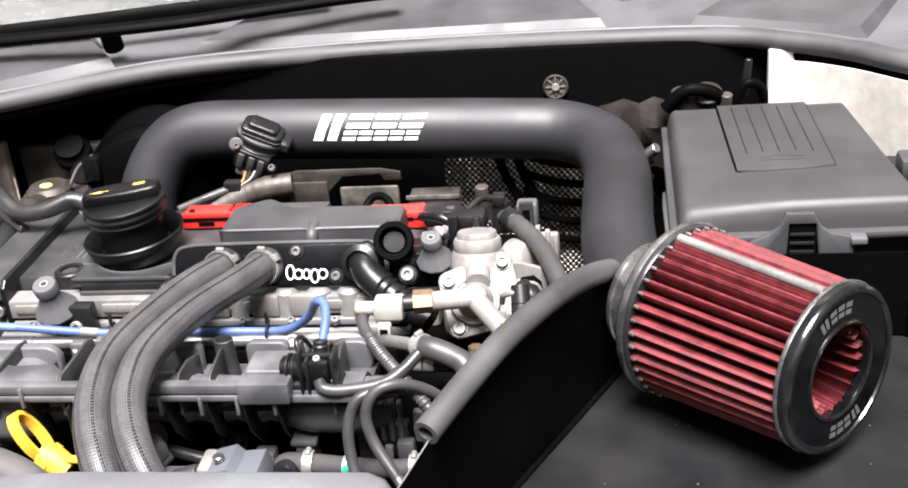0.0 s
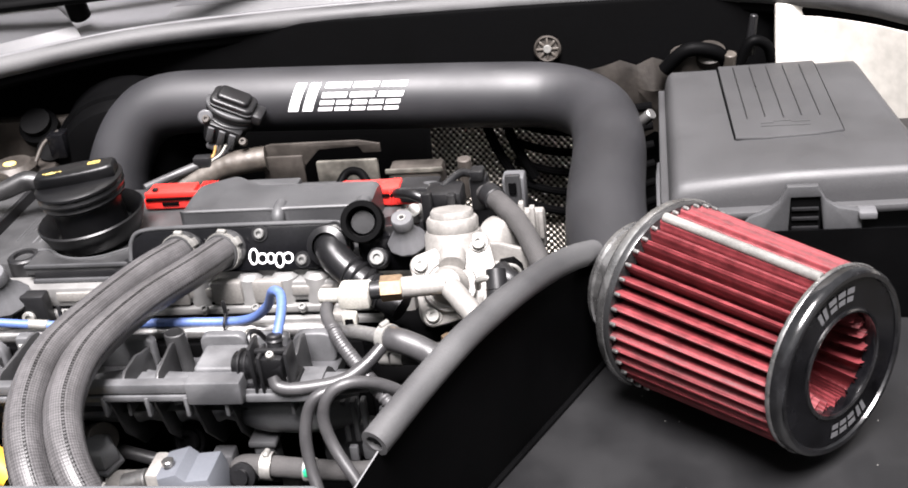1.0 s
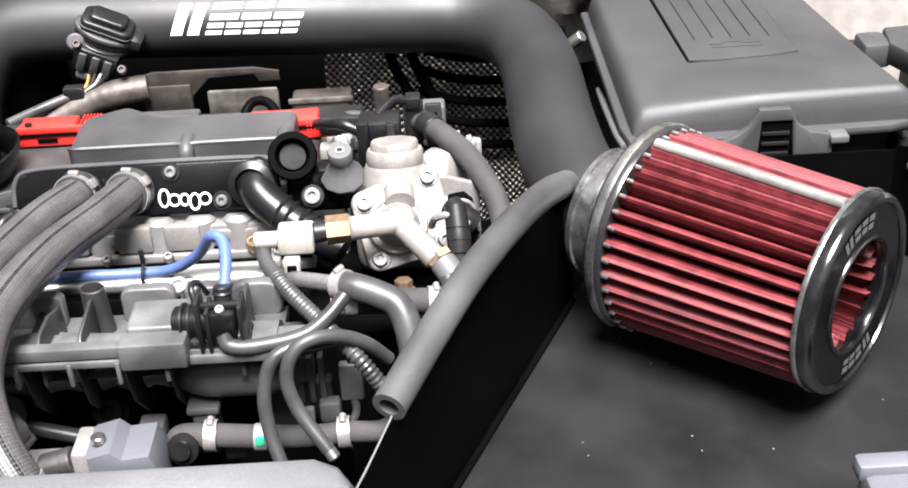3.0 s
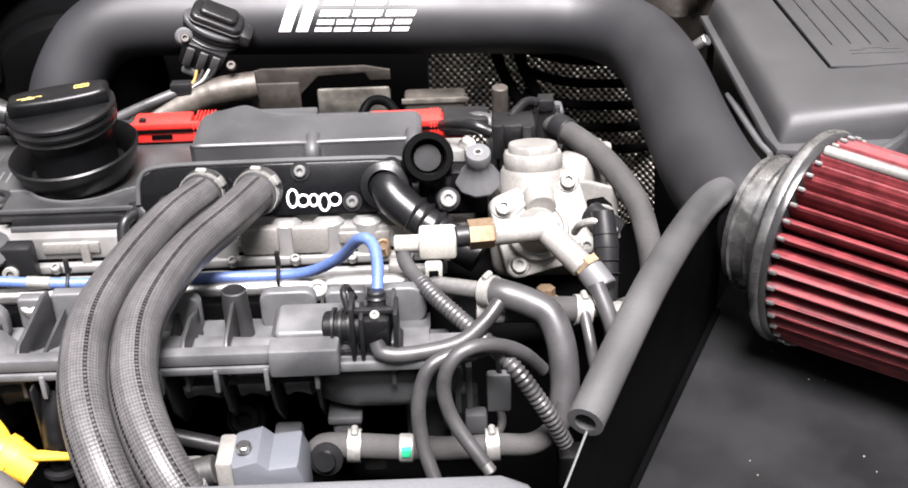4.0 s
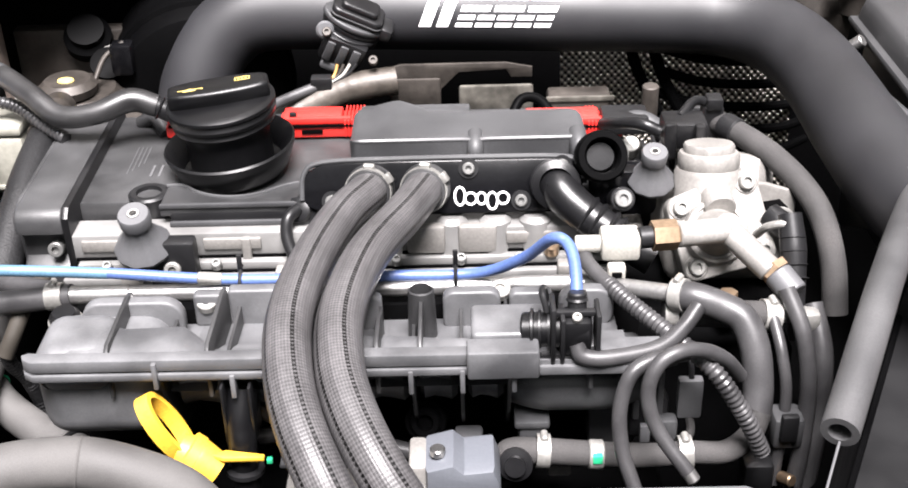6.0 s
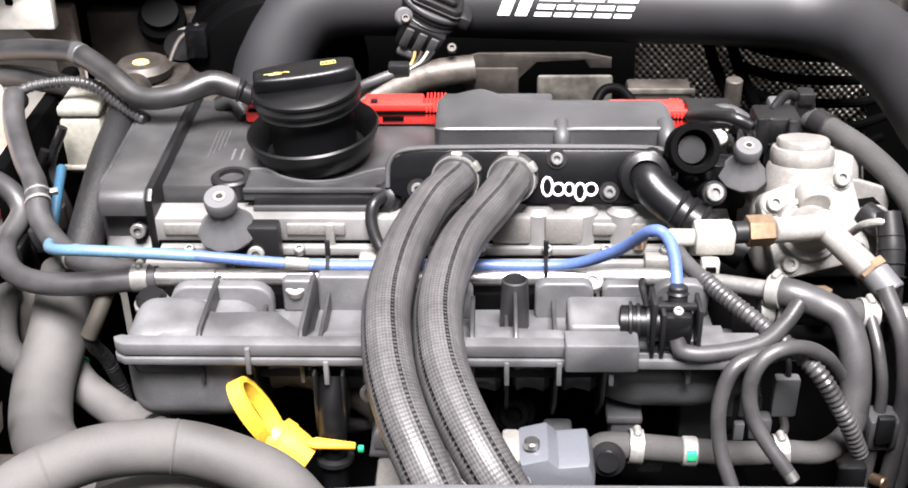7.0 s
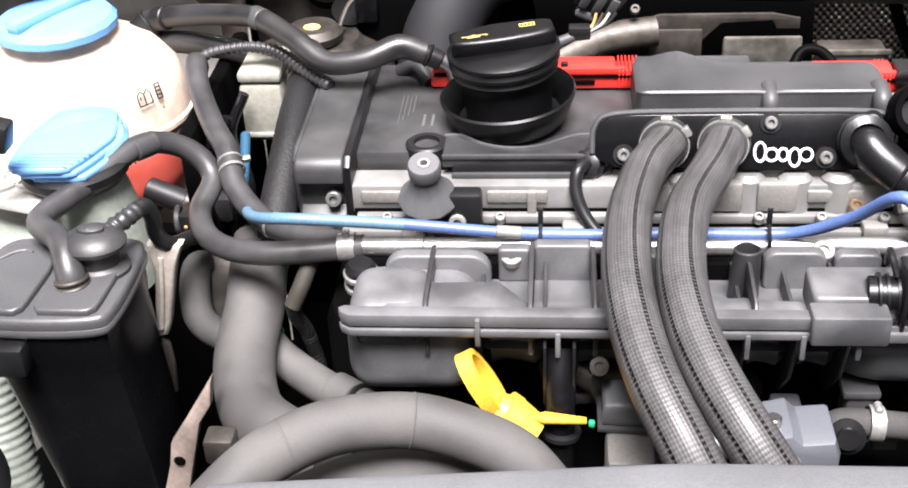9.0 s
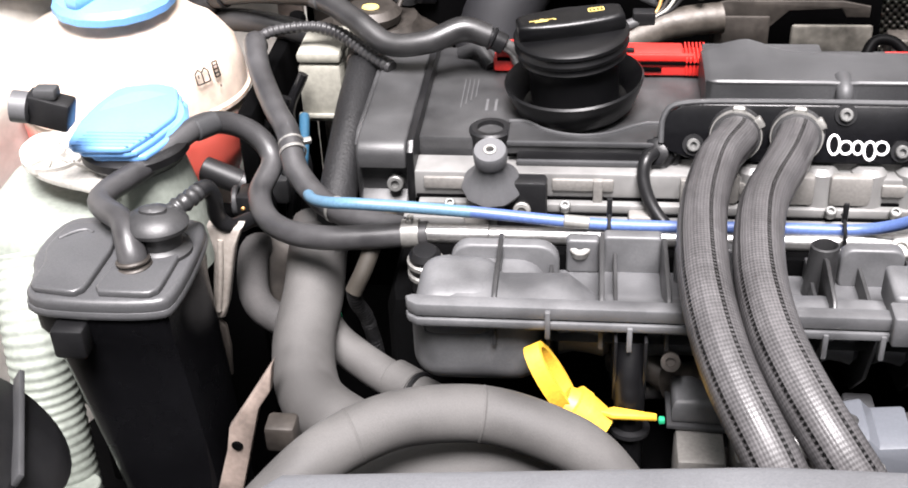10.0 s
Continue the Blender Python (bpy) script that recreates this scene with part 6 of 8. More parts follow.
def valve_and_hoses():
    v = thing("purge_valve", "black plastic purge valve with a clip on the manifold", "valve")
    part("body", cyl((-0.306, 0.886, 0.808), (-0.262, 0.88, 0.811), 0.0115, seg=28), CAPPLASTIC, v)
    for x, r in ((-0.301, 0.0138), (-0.296, 0.0128), (-0.290, 0.0138)):
        part("ring", lathe([(0.011, 0), (r, 0.0006), (r, 0.0022), (0.011, 0.003)], aim((x, 0.8853, 0.8085), (1, -0.08, 0.04)), 28), BLACK, v)
    part("plug_body", box(-0.282, -0.262, 0.870, 0.892, 0.797, 0.823, 0.004), CAPPLASTIC, v)
    for x, z in ((-0.287, 0.834), (-0.281, 0.826), (-0.2585, 0.829)):
        part("clip", box(x - 0.0016, x + 0.0016, 0.868, 0.890, 0.792, z, 0.0012), BLACK, v)
    part("clip_bridge", box(-0.288, -0.258, 0.876, 0.881, 0.8235, 0.8275, 0.001), BLACK, v)
    part("nipple", cyl((-0.271, 0.884, 0.82), (-0.271, 0.888, 0.835), 0.0062), BLACK, v)
    part("nipple_barb", lathe([(0.006, 0), (0.0072, 0.001), (0.006, 0.003)], aim((-0.271, 0.8865, 0.829), (0, 0.004, 0.015)), 20), BLACK, v)
    bolt("screw", (-0.272, 0.874, 0.8235), (0, -0.5, 1), 0.0032, v, CLAMP)
    part("foot", box(-0.30, -0.255, 0.872, 0.90, 0.785, 0.798, 0.003), BLACK, v)
    part("lead", tube([(-0.290, 0.884, 0.822), (-0.293, 0.892, 0.832), (-0.291, 0.904, 0.828), (-0.288, 0.915, 0.812)], 0.0022, 6, 10), BLACK, v)
    hose("vacuum_hose", "black rubber vacuum hose from the purge valve", [(-0.272, 0.872, 0.806), (-0.268, 0.868, 0.799), (-0.252, 0.868, 0.797), (-0.220, 0.876, 0.798), (-0.202, 0.889, 0.804), (-0.190, 0.902, 0.812)], 0.0054, RUBBER)
    hose("coolant_hose", "black rubber coolant hose bending down from the steel pipe", [(-0.200, 0.944, 0.795), (-0.185, 0.935, 0.797), (-0.167, 0.93, 0.792), (-0.154, 0.923, 0.786), (-0.147, 0.911, 0.770), (-0.145, 0.90, 0.746), (-0.147, 0.89, 0.727)], 0.0105, RUBBER, clamps=(0.06,))
    hose("wiring_loom", "black sleeved wiring loom", [(-0.257, 0.992, 0.80), (-0.2545, 0.975, 0.801), (-0.247, 0.957, 0.80), (-0.240, 0.944, 0.80)], 0.0056, RUBBER)
    hose("corrugated_loom", "ribbed black conduit over the wiring", [(-0.243, 0.950, 0.80), (-0.231, 0.928, 0.799), (-0.208, 0.897, 0.794), (-0.184, 0.869, 0.785), (-0.162, 0.862, 0.752), (-0.148, 0.862, 0.722)], 0.0056, RUBBER, "conduit", wave=wavy(0.004, 0.11), per=44, seg=18)
    a = hose("breather_hose", "thin black looped hose with a bright end fitting", [(-0.162, 0.885, 0.768), (-0.175, 0.876, 0.788), (-0.191, 0.867, 0.802), (-0.209, 0.858, 0.808), (-0.223, 0.852, 0.802), (-0.229, 0.846, 0.785), (-0.223, 0.84, 0.762), (-0.204, 0.825, 0.738)], 0.0049, RUBBER, "hose", "two looped hoses")
    part("end_fitting", cyl((-0.2045, 0.8255, 0.739), (-0.200, 0.822, 0.733), 0.0046), STEEL, a)
    hose("breather_hose", "thin black looped hose", [(-0.200, 0.878, 0.792), (-0.212, 0.868, 0.797), (-0.225, 0.862, 0.799), (-0.239, 0.855, 0.793), (-0.246, 0.847, 0.771), (-0.244, 0.838, 0.745), (-0.236, 0.825, 0.722)], 0.0049, RUBBER, "hose", "two looped hoses")
    w = hose("water_pipe", "dusty black water hose with pale clamps and a green tag", [(-0.318, 0.872, 0.705), (-0.314, 0.87, 0.718), (-0.297, 0.87, 0.720), (-0.261, 0.87, 0.7165), (-0.222, 0.87, 0.714), (-0.196, 0.87, 0.716), (-0.170, 0.871, 0.715), (-0.152, 0.88, 0.722), (-0.145, 0.888, 0.735)], [0.0105, 0.0105, 0.0090, 0.0088, 0.0084, 0.0080, 0.0078, 0.0078, 0.0078], FELT, clamps=(0.27, 0.62))
    part("green_tag", cyl((-0.262, 0.8695, 0.7165), (-0.252, 0.8695, 0.716), 0.0102), CLAMP, w)
    part("green_tag", box(-0.260, -0.2535, 0.8585, 0.864, 0.717, 0.7235, 0.0005), GREEN, w, "green paint tag")
    part("elbow_cap", lathe([(0.0115, -0.004), (0.0115, 0.005), (0.007, 0.006), (0.007, 0.010), (0, 0.010)], aim((-0.311, 0.862, 0.717), (-0.1, -1, 0.4)), 24), BLACK, w)
    f = hose("fuel_hose", "fabric-sleeved grey hose beside the fuel pump", [(-0.140, 1.155, 0.826), (-0.133, 1.14, 0.829), (-0.118, 1.118, 0.828), (-0.100, 1.092, 0.823), (-0.084, 1.06, 0.814), (-0.074, 1.035, 0.80), (-0.069, 1.01, 0.775), (-0.067, 0.995, 0.74)], 0.0096, FELT)
    part("collar", cyl((-0.131, 1.137, 0.829), (-0.122, 1.124, 0.8285), 0.0112), BLACK, f)
    b = hose("lambda_plug", "black sensor plug and cable beside the pump", [(-0.109, 1.0, 0.824), (-0.1075, 0.985, 0.803), (-0.107, 0.965, 0.772), (-0.107, 0.95, 0.748)], [0.0085, 0.0095, 0.0065, 0.006], BLACK, "plug")
    for k in range(4):
        q = Vector((-0.108, 0.99, 0.81)).lerp(Vector((-0.107, 0.968, 0.778)), k / 4)
        part("ridge", lathe([(0.0075, -0.0012), (0.0102, 0), (0.0075, 0.0012)], aim(q, (0, -0.022, -0.032)), 20), BLACK, b)
    part("holder", tube([(-0.128, 1.012, 0.80), (-0.124, 0.998, 0.815), (-0.112, 0.992, 0.82), (-0.10, 0.995, 0.81)], 0.003, 6, 10), CLAMP, b)
    # cross pipe with its clamps
    x = hose("cross_hose", "dusty black hose with bright clamps and a valve", [(-0.205, 0.945, 0.779), (-0.188, 0.945, 0.778), (-0.158, 0.95, 0.773), (-0.126, 0.953, 0.769)], 0.0098, FELT, clamps=(0.12, 0.3))
    hose_clamp((-0.128, 0.953, 0.769), (1, 0.1, -0.15), 0.0102, x, 0.012)
    part("sensor", cyl((-0.124, 0.953, 0.769), (-0.106, 0.954, 0.766), 0.005), STEEL, x)
    part("sensor_plug", box(-0.108, -0.092, 0.947, 0.962, 0.757, 0.772, 0.004), CLAMP, x)
    # relay on a bracket
    r = thing("relay", "small grey relay hanging on a wire", "relay")
    part("case", box(-0.200, -0.183, 0.894, 0.902, 0.725, 0.757, 0.002), GREYKNOB, r)
    part("wire", tube([(-0.191, 0.898, 0.757), (-0.192, 0.90, 0.768), (-0.196, 0.905, 0.776)], 0.002, 5, 8), BLACK, r)
    part("wire", tube([(-0.191, 0.898, 0.726), (-0.19, 0.892, 0.715), (-0.2, 0.88, 0.706)], 0.003, 5, 8), FELT, r)
    s = thing("solenoid_block", "dark plastic solenoid block with plugs", "solenoid")
    part("case", box(-0.232, -0.205, 0.895, 0.91, 0.708, 0.742, 0.004), BLACK, s)
    for x in (-0.228, -0.220, -0.212):
        part("fin", box(x - 0.0022, x + 0.0022, 0.893, 0.902, 0.726, 0.766, 0.001), GREYBLACK, s)
    part("latch", box(-0.226, -0.219, 0.883, 0.888, 0.714, 0.728, 0.001), GREYKNOB, s)
    part("plug", box(-0.216, -0.200, 0.885, 0.897, 0.712, 0.73, 0.003), GREYBLACK, s)
    part("bracket", box(-0.258, -0.224, 0.91, 0.93, 0.69, 0.775, 0.004), GREYBLACK, s)
    # grey actuator at the front
    g = thing("flap_actuator", "pale blue-grey plastic actuator with a bright fitting", "actuator")
    part("case", prism([(-0.370, 0.70), (-0.370, 0.741), (-0.352, 0.746), (-0.345, 0.739), (-0.326, 0.741), (-0.322, 0.73), (-0.322, 0.70)], 0.826, 0.866, 0.005, Matrix(((1, 0, 0, 0), (0, 0, 1, 0), (0, 1, 0, 0), (0, 0, 0, 1)))), BLUEGREY, g)
    part("side_plate", box(-0.381, -0.369, 0.83, 0.862, 0.70, 0.742, 0.003), CAST, g)
    part("neck", cyl((-0.405, 0.842, 0.722), (-0.383, 0.842, 0.728), 0.010), STEEL, g)
    part("cap_screw", cyl((-0.362, 0.84, 0.744), (-0.362, 0.84, 0.750), 0.005), STEEL, g)
    # upright socket behind the water hose
    u = thing("upright_socket", "grey-black plastic upright socket below the manifold", "socket")
    part("post", box(-0.308, -0.290, 0.884, 0.905, 0.69, 0.730, 0.003), GREYBLACK, u)
    part("flange", box(-0.311, -0.287, 0.882, 0.907, 0.728, 0.734, 0.002), GREYBLACK, u)
    k = thing("drain_tap", "dull metal fitting below the braided hoses", "fitting")
    part("body", cyl((-0.462, 0.90, 0.722), (-0.437, 0.885, 0.738), 0.014), DULL, k)
    part("nipple", cyl((-0.452, 0.882, 0.72), (-0.448, 0.868, 0.722), 0.008), GREYBLACK, k)
    part("elbow", tube([(-0.46, 0.9, 0.722), (-0.48, 0.91, 0.73), (-0.50, 0.92, 0.725)], 0.010, 6, 14), DULL, k)


def gearbox_side():
    """Cables, plugs and thin pipes that drop into the dark beside the pump."""
    w = thing("gearbox_wiring", "dark cables and plugs dropping beside the gearbox", "wiring")
    for pts, r in (([(-0.118, 0.955, 0.79), (-0.108, 0.935, 0.765), (-0.104, 0.92, 0.73), (-0.108, 0.905, 0.68), (-0.118, 0.89, 0.63)], 0.0062), ([(-0.128, 0.95, 0.775), (-0.124, 0.925, 0.755), (-0.120, 0.915, 0.72), (-0.126, 0.90, 0.66)], 0.0042), ([(-0.095, 0.965, 0.77), (-0.090, 0.94, 0.74), (-0.094, 0.92, 0.69), (-0.104, 0.90, 0.64)], 0.0075)):
        part("cable", tube(pts, r, 10, 14), RUBBER, w)
    part("plug", box(-0.130, -0.108, 0.900, 0.922, 0.690, 0.716, 0.004), GREYBLACK, w)
    part("plug_latch", box(-0.126, -0.114, 0.896, 0.902, 0.700, 0.722, 0.0015), BLACK, w)
    part("plug", box(-0.150, -0.128, 0.890, 0.910, 0.655, 0.684, 0.004), BLACK, w)
    part("fitting", cyl((-0.122, 0.898, 0.668), (-0.116, 0.888, 0.672), 0.0045), BRASS, w)
    b = thing("block_plug", "dark socket-headed plug in the engine block", "plug")
    part("head", lathe([(0.011, -0.02), (0.011, 0.0), (0.0095, 0.002), (0.006, 0.002), (0.005, -0.004), (0, -0.004)], aim((-0.372, 0.90, 0.722), (-0.1, -1, 0.4)), 24), SHEET, b)
    part("boss", cyl((-0.370, 0.925, 0.710), (-0.372, 0.903, 0.720), 0.0145), DEEP, b)
    k = thing("starter_wiring", "grey cable clips and a pale connector below the manifold", "wiring")
    part("cable", tube([(-0.49, 0.915, 0.70), (-0.45, 0.905, 0.712), (-0.41, 0.90, 0.705), (-0.36, 0.90, 0.69), (-0.30, 0.905, 0.682)], 0.006, 10, 12), RUBBER, k)
    part("connector", box(-0.352, -0.332, 0.892, 0.910, 0.688, 0.712, 0.003), GREYKNOB, k)
    part("clip", box(-0.288, -0.272, 0.880, 0.892, 0.688, 0.700, 0.002), CLAMP, k)


def turbo_side():
    h = thing("turbo_heat_shield", "dimpled silver foil heat shield behind the engine", "heat shield")
    bm = bmesh.new()
    uv = bm.loops.layers.uv.new("UVMap")
    nx, nz = 40, 16
    grid = [[bm.verts.new((-0.24 + 0.24 * i / nx, 1.435 - 0.05 * (j / nz) + 0.006 * math.sin(i * 0.9) * (j / nz), 0.785 - 0.20 * j / nz)) for i in range(nx + 1)] for j in range(nz + 1)]
    for j in range(nz):
        for i in range(nx):
            f = bm.faces.new((grid[j][i], grid[j + 1][i], grid[j + 1][i + 1], grid[j][i + 1]))
            for lp, (a, b) in zip(f.loops, ((i, j), (i, j + 1), (i + 1, j + 1), (i + 1, j))):
                lp[uv].uv = (0.17 * a / nx + 0.14 * b / nz, 0.17 * a / nx - 0.14 * b / nz)
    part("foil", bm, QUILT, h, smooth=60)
    # near-black tubes over the foil put the shade of its folds into colour
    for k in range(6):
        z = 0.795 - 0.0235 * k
        part("shade_crease", tube([(-0.14, 1.42 - 0.003 * k, z + 0.012), (-0.09, 1.415 - 0.004 * k, z), (-0.02, 1.415 - 0.004 * k, z - 0.003), (0.02, 1.415, z)], 0.005, 6, 10), DEEP, h)
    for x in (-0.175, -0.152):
        part("shade_crease", tube([(x, 1.425, 0.82), (x + 0.01, 1.41, 0.77), (x + 0.035, 1.40, 0.72)], 0.006, 6, 10), DEEP, h)
    hose("turbo_pipe", "dull brown corrugated metal turbo pipe", [(-0.56, 1.25, 0.735), (-0.52, 1.285, 0.766), (-0.465, 1.305, 0.789), (-0.435, 1.31, 0.796), (-0.404, 1.315, 0.798)], 0.0138, TURBO, "pipe", wave=wavy(0.011, 0.008), per=20, seg=24)
    b = thing("turbo_bracket", "dark folded metal bracket behind the coil cover", "bracket")
    part("plate", prism([(-0.416, 0.806), (-0.41, 0.76), (-0.375, 0.76), (-0.362, 0.785), (-0.345, 0.802), (-0.30, 0.804), (-0.295, 0.796), (-0.275, 0.796), (-0.275, 0.806), (-0.30, 0.811), (-0.40, 0.811)], 0, 0.004, 0.001,
                         Matrix(((1, 0, 0, 0), (0, 0, -1, 1.325), (0, 1, 0, 0), (0, 0, 0, 1)))), DULL, b)
    part("side_plate", box(-0.410, -0.362, 1.312, 1.316, 0.755, 0.800, 0.002), DULL, b)
    part("shiny_plate", box(-0.345, -0.275, 1.30, 1.306, 0.755, 0.797, 0.003), FOILMETAL, b)
    part("box_plate", box(-0.262, -0.203, 1.285, 1.315, 0.755, 0.789, 0.004), DULL, b)
    part("box_rim", box(-0.264, -0.201, 1.283, 1.287, 0.786, 0.791, 0.001), FOILMETAL, b)
    part("stud", cyl((-0.172, 1.26, 0.77), (-0.172, 1.258, 0.812), 0.0075), DULL, b)
    s = thing("coil_loom", "black wiring and plugs behind the coils", "wiring")
    part("wire", tube([(-0.262, 1.208, 0.806), (-0.275, 1.225, 0.816), (-0.290, 1.228, 0.815), (-0.300, 1.216, 0.802)], 0.0045, 8, 14), SHEET, s)
    part("plug", box(-0.225, -0.185, 1.17, 1.20, 0.805, 0.822, 0.004), BLACK, s)
    part("sleeve", tube([(-0.21, 1.185, 0.812), (-0.19, 1.18, 0.815), (-0.172, 1.175, 0.805)], 0.008, 6, 12), GREYBLACK, s)
    part("head_block", box(-0.24, -0.17, 1.11, 1.16, 0.78, 0.799, 0.004), BLACK, s)
    for k in range(4):
        part("comb", box(-0.196 + 0.008 * k, -0.1925 + 0.008 * k, 1.118, 1.15, 0.797, 0.812 + 0.004 * (k % 2), 0.001), BLACK, s)
    part("comb_rail", box(-0.198, -0.166, 1.128, 1.132, 0.808, 0.812, 0.001), BLACK, s)
    part("pale_block", box(-0.222, -0.207, 1.128, 1.144, 0.797, 0.814, 0.003), CLAMP, s)
    rear = part("rear_plug", box(-0.136, -0.112, 1.262, 1.285, 0.742, 0.785, 0.004), GREYKNOB, s, "grey weathered plug")
    part("rear_plug_latch", box(-0.132, -0.116, 1.256, 1.263, 0.752, 0.790, 0.0015), COVER, rear)
    part("rear_plug_slot", box(-0.128, -0.120, 1.254, 1.257, 0.770, 0.782, 0), DEEP, rear, smooth=0)
    part("bright_nut", cyl((-0.205, 1.145, 0.803), (-0.205, 1.137, 0.815), 0.0075), CLAMP, s)


engine_block()
valve_cover()
oil_filler()
coil_cover()
ignition_coil(-0.598, -0.555, 1.21, 0)
ignition_coil(-0.50, -0.425, 1.205, 0)
ignition_coil(-0.292, -0.206, 1.192, 0)
breather_plate()
braided_hoses()
sensor_knob((-0.588, 1.033, 0.812), 0.95)
sensor_knob((-0.198, 1.062, 0.840), 0.78)
coolant_line()
intake_manifold()
dipstick()
fuel_pump()
elbow_and_ring()
valve_and_hoses()
gearbox_side()
turbo_side()
kb = thing("knob_bracket", "black metal bracket beside the grey sensor", "bracket")
part("plate", box(-0.585, -0.548, 1.034, 1.05, 0.748, 0.79, 0.003), BLACK, kb)
bolt("screw", (-0.566, 1.034, 0.768), (0, -1, 0.2), 0.0065, kb, CLAMP)


# ------------------------------------------------------------ left side: tank, canister, hoses
def coolant_tank():
    t = thing("coolant_tank", "milky white coolant tank half full of pink coolant", "coolant tank")
    part("shell", lathe([(0, -0.135), (0.06, -0.13), (0.088, -0.11), (0.101, -0.075), (0.105, -0.035), (0.1055, -0.03), (0.108, -0.028), (0.108, -0.024), (0.1055, -0.022), (0.104, -0.005), (0.098, 0.018), (0.08, 0.037), (0.055, 0.048), (0.05, 0.056), (0, 0.056)],
                         Matrix.Translation((-0.934, 1.258, 0.777)) @ Matrix.Diagonal((1, 0.85, 1, 1)), 48), TANK, t)
    cap = part("cap", lathe([(0, 0.0), (0.05, 0.0), (0.053, 0.002), (0.053, 0.008), (0.049, 0.013), (0.03, 0.016), (0, 0.017)], Matrix.Translation((-0.932, 1.250, 0.834)), 40, wave=lambda a: 1 + 0.012 * math.sin(16 * a)), CAPBLUE, t, "blue screw cap")
    part("cap_grip", box(-0.008, 0.008, -0.048, 0.048, 0.012, 0.024, 0.004, Matrix.Translation((-0.932, 1.250, 0.834)) @ Matrix.Rotation(radians(-28), 4, "Z")), CAPBLUE, cap)
    # handbook and warning symbols printed on the shell, drawn as outlines
    q = Vector((-0.8470, 1.2135, 0.787))
    n = Vector((0.80, -0.55, 0.24)).normalized()
    m = aim(q, n)
    strokes = [((-0.0135, -0.006), (-0.0135, 0.0035)), ((-0.0135, 0.0035), (-0.0095, 0.0065)), ((-0.0095, 0.0065), (-0.0065, 0.0030)), ((-0.0065, 0.0030), (-0.0025, 0.0062)), ((-0.0025, 0.0062), (0.0005, 0.0025)), ((0.0005, 0.0025), (0.0005, -0.0065)),
               ((-0.0135, -0.006), (-0.0065, -0.0065)), ((-0.0065, -0.0065), (0.0005, -0.0065)), ((-0.0065, 0.0030), (-0.0065, -0.0065)), ((-0.0105, -0.001), (-0.0105, 0.002)),
               ((0.0065, 0.0075), (0.0115, 0.0075)), ((0.0065, 0.0045), (0.0115, 0.0045)), ((0.0060, 0.001), (0.0120, 0.001)), ((0.0065, -0.0025), (0.0115, -0.0025)), ((0.0065, -0.006), (0.0115, -0.006)), ((0.0065, 0.0075), (0.0065, -0.006)), ((0.0115, 0.0075), (0.0115, -0.006)), ((0.009, -0.0135), (0.009, -0.0155))]
    for (ua, va), (ub, vb) in strokes:
        part("symbol_line", tube([m @ Vector((ua, va, 0.0014)), m @ Vector((ub, vb, 0.0014))], 0.0006, 1, 6), BLACK, t, "black printed symbol")
    curve = bpy.data.curves.new("level_word", "FONT")
    curve.body, curve.size, curve.extrude = "min", 0.014, 0.0004
    curve.align_x = "CENTER"
    word = new("level_word", curve)
    word.matrix_world = aim((-0.868, 1.179, 0.735), (0.5, -0.8, -0.25))
    bpy.context.view_layer.update()
    me = bpy.data.meshes.new_from_object(word)
    mesh_word = new("level_word", me)
    mesh_word.matrix_world = word.matrix_world
    bpy.data.objects.remove(word)
    me.materials.append(BLACK)
    mesh_word.parent = t
    mesh_word["label"] = "black printed level mark"
    part("level_line", box(-0.03, 0.03, 0.012, 0.0135, 0.0, 0.0012, 0, aim((-0.868, 1.179, 0.735), (0.5, -0.8, -0.25))), BLACK, t, smooth=0)
    part("outlet", cyl((-0.885, 1.30, 0.80), (-0.865, 1.305, 0.818), 0.014), BLACK, t)
    part("foot_outlet", cyl((-0.85, 1.175, 0.715), (-0.80, 1.165, 0.70), 0.011), BLACK, t)
    part("outlet_ring", cyl((-0.815, 1.168, 0.7045), (-0.808, 1.1665, 0.7025), 0.0135), COVER, t)
    c = thing("level_plug", "black level sensor plug in front of the tank", "connector")
    part("body", box(-0.016, 0.016, -0.009, 0.009, -0.011, 0.011, 0.003, Matrix.Translation((-0.889, 1.0, 0.862)) @ Matrix.Rotation(radians(15), 4, "Y")), BLACK, c)
    part("latch", box(-0.896, -0.880, 0.993, 1.005, 0.872, 0.880, 0.002), GREYBLACK, c)
    part("nose", lathe([(0.006, 0), (0.011, 0.001), (0.011, 0.012), (0.006, 0.014)], aim((-0.900, 0.995, 0.866), (-1, -0.1, 0.15)), 24), GREYKNOB, c)


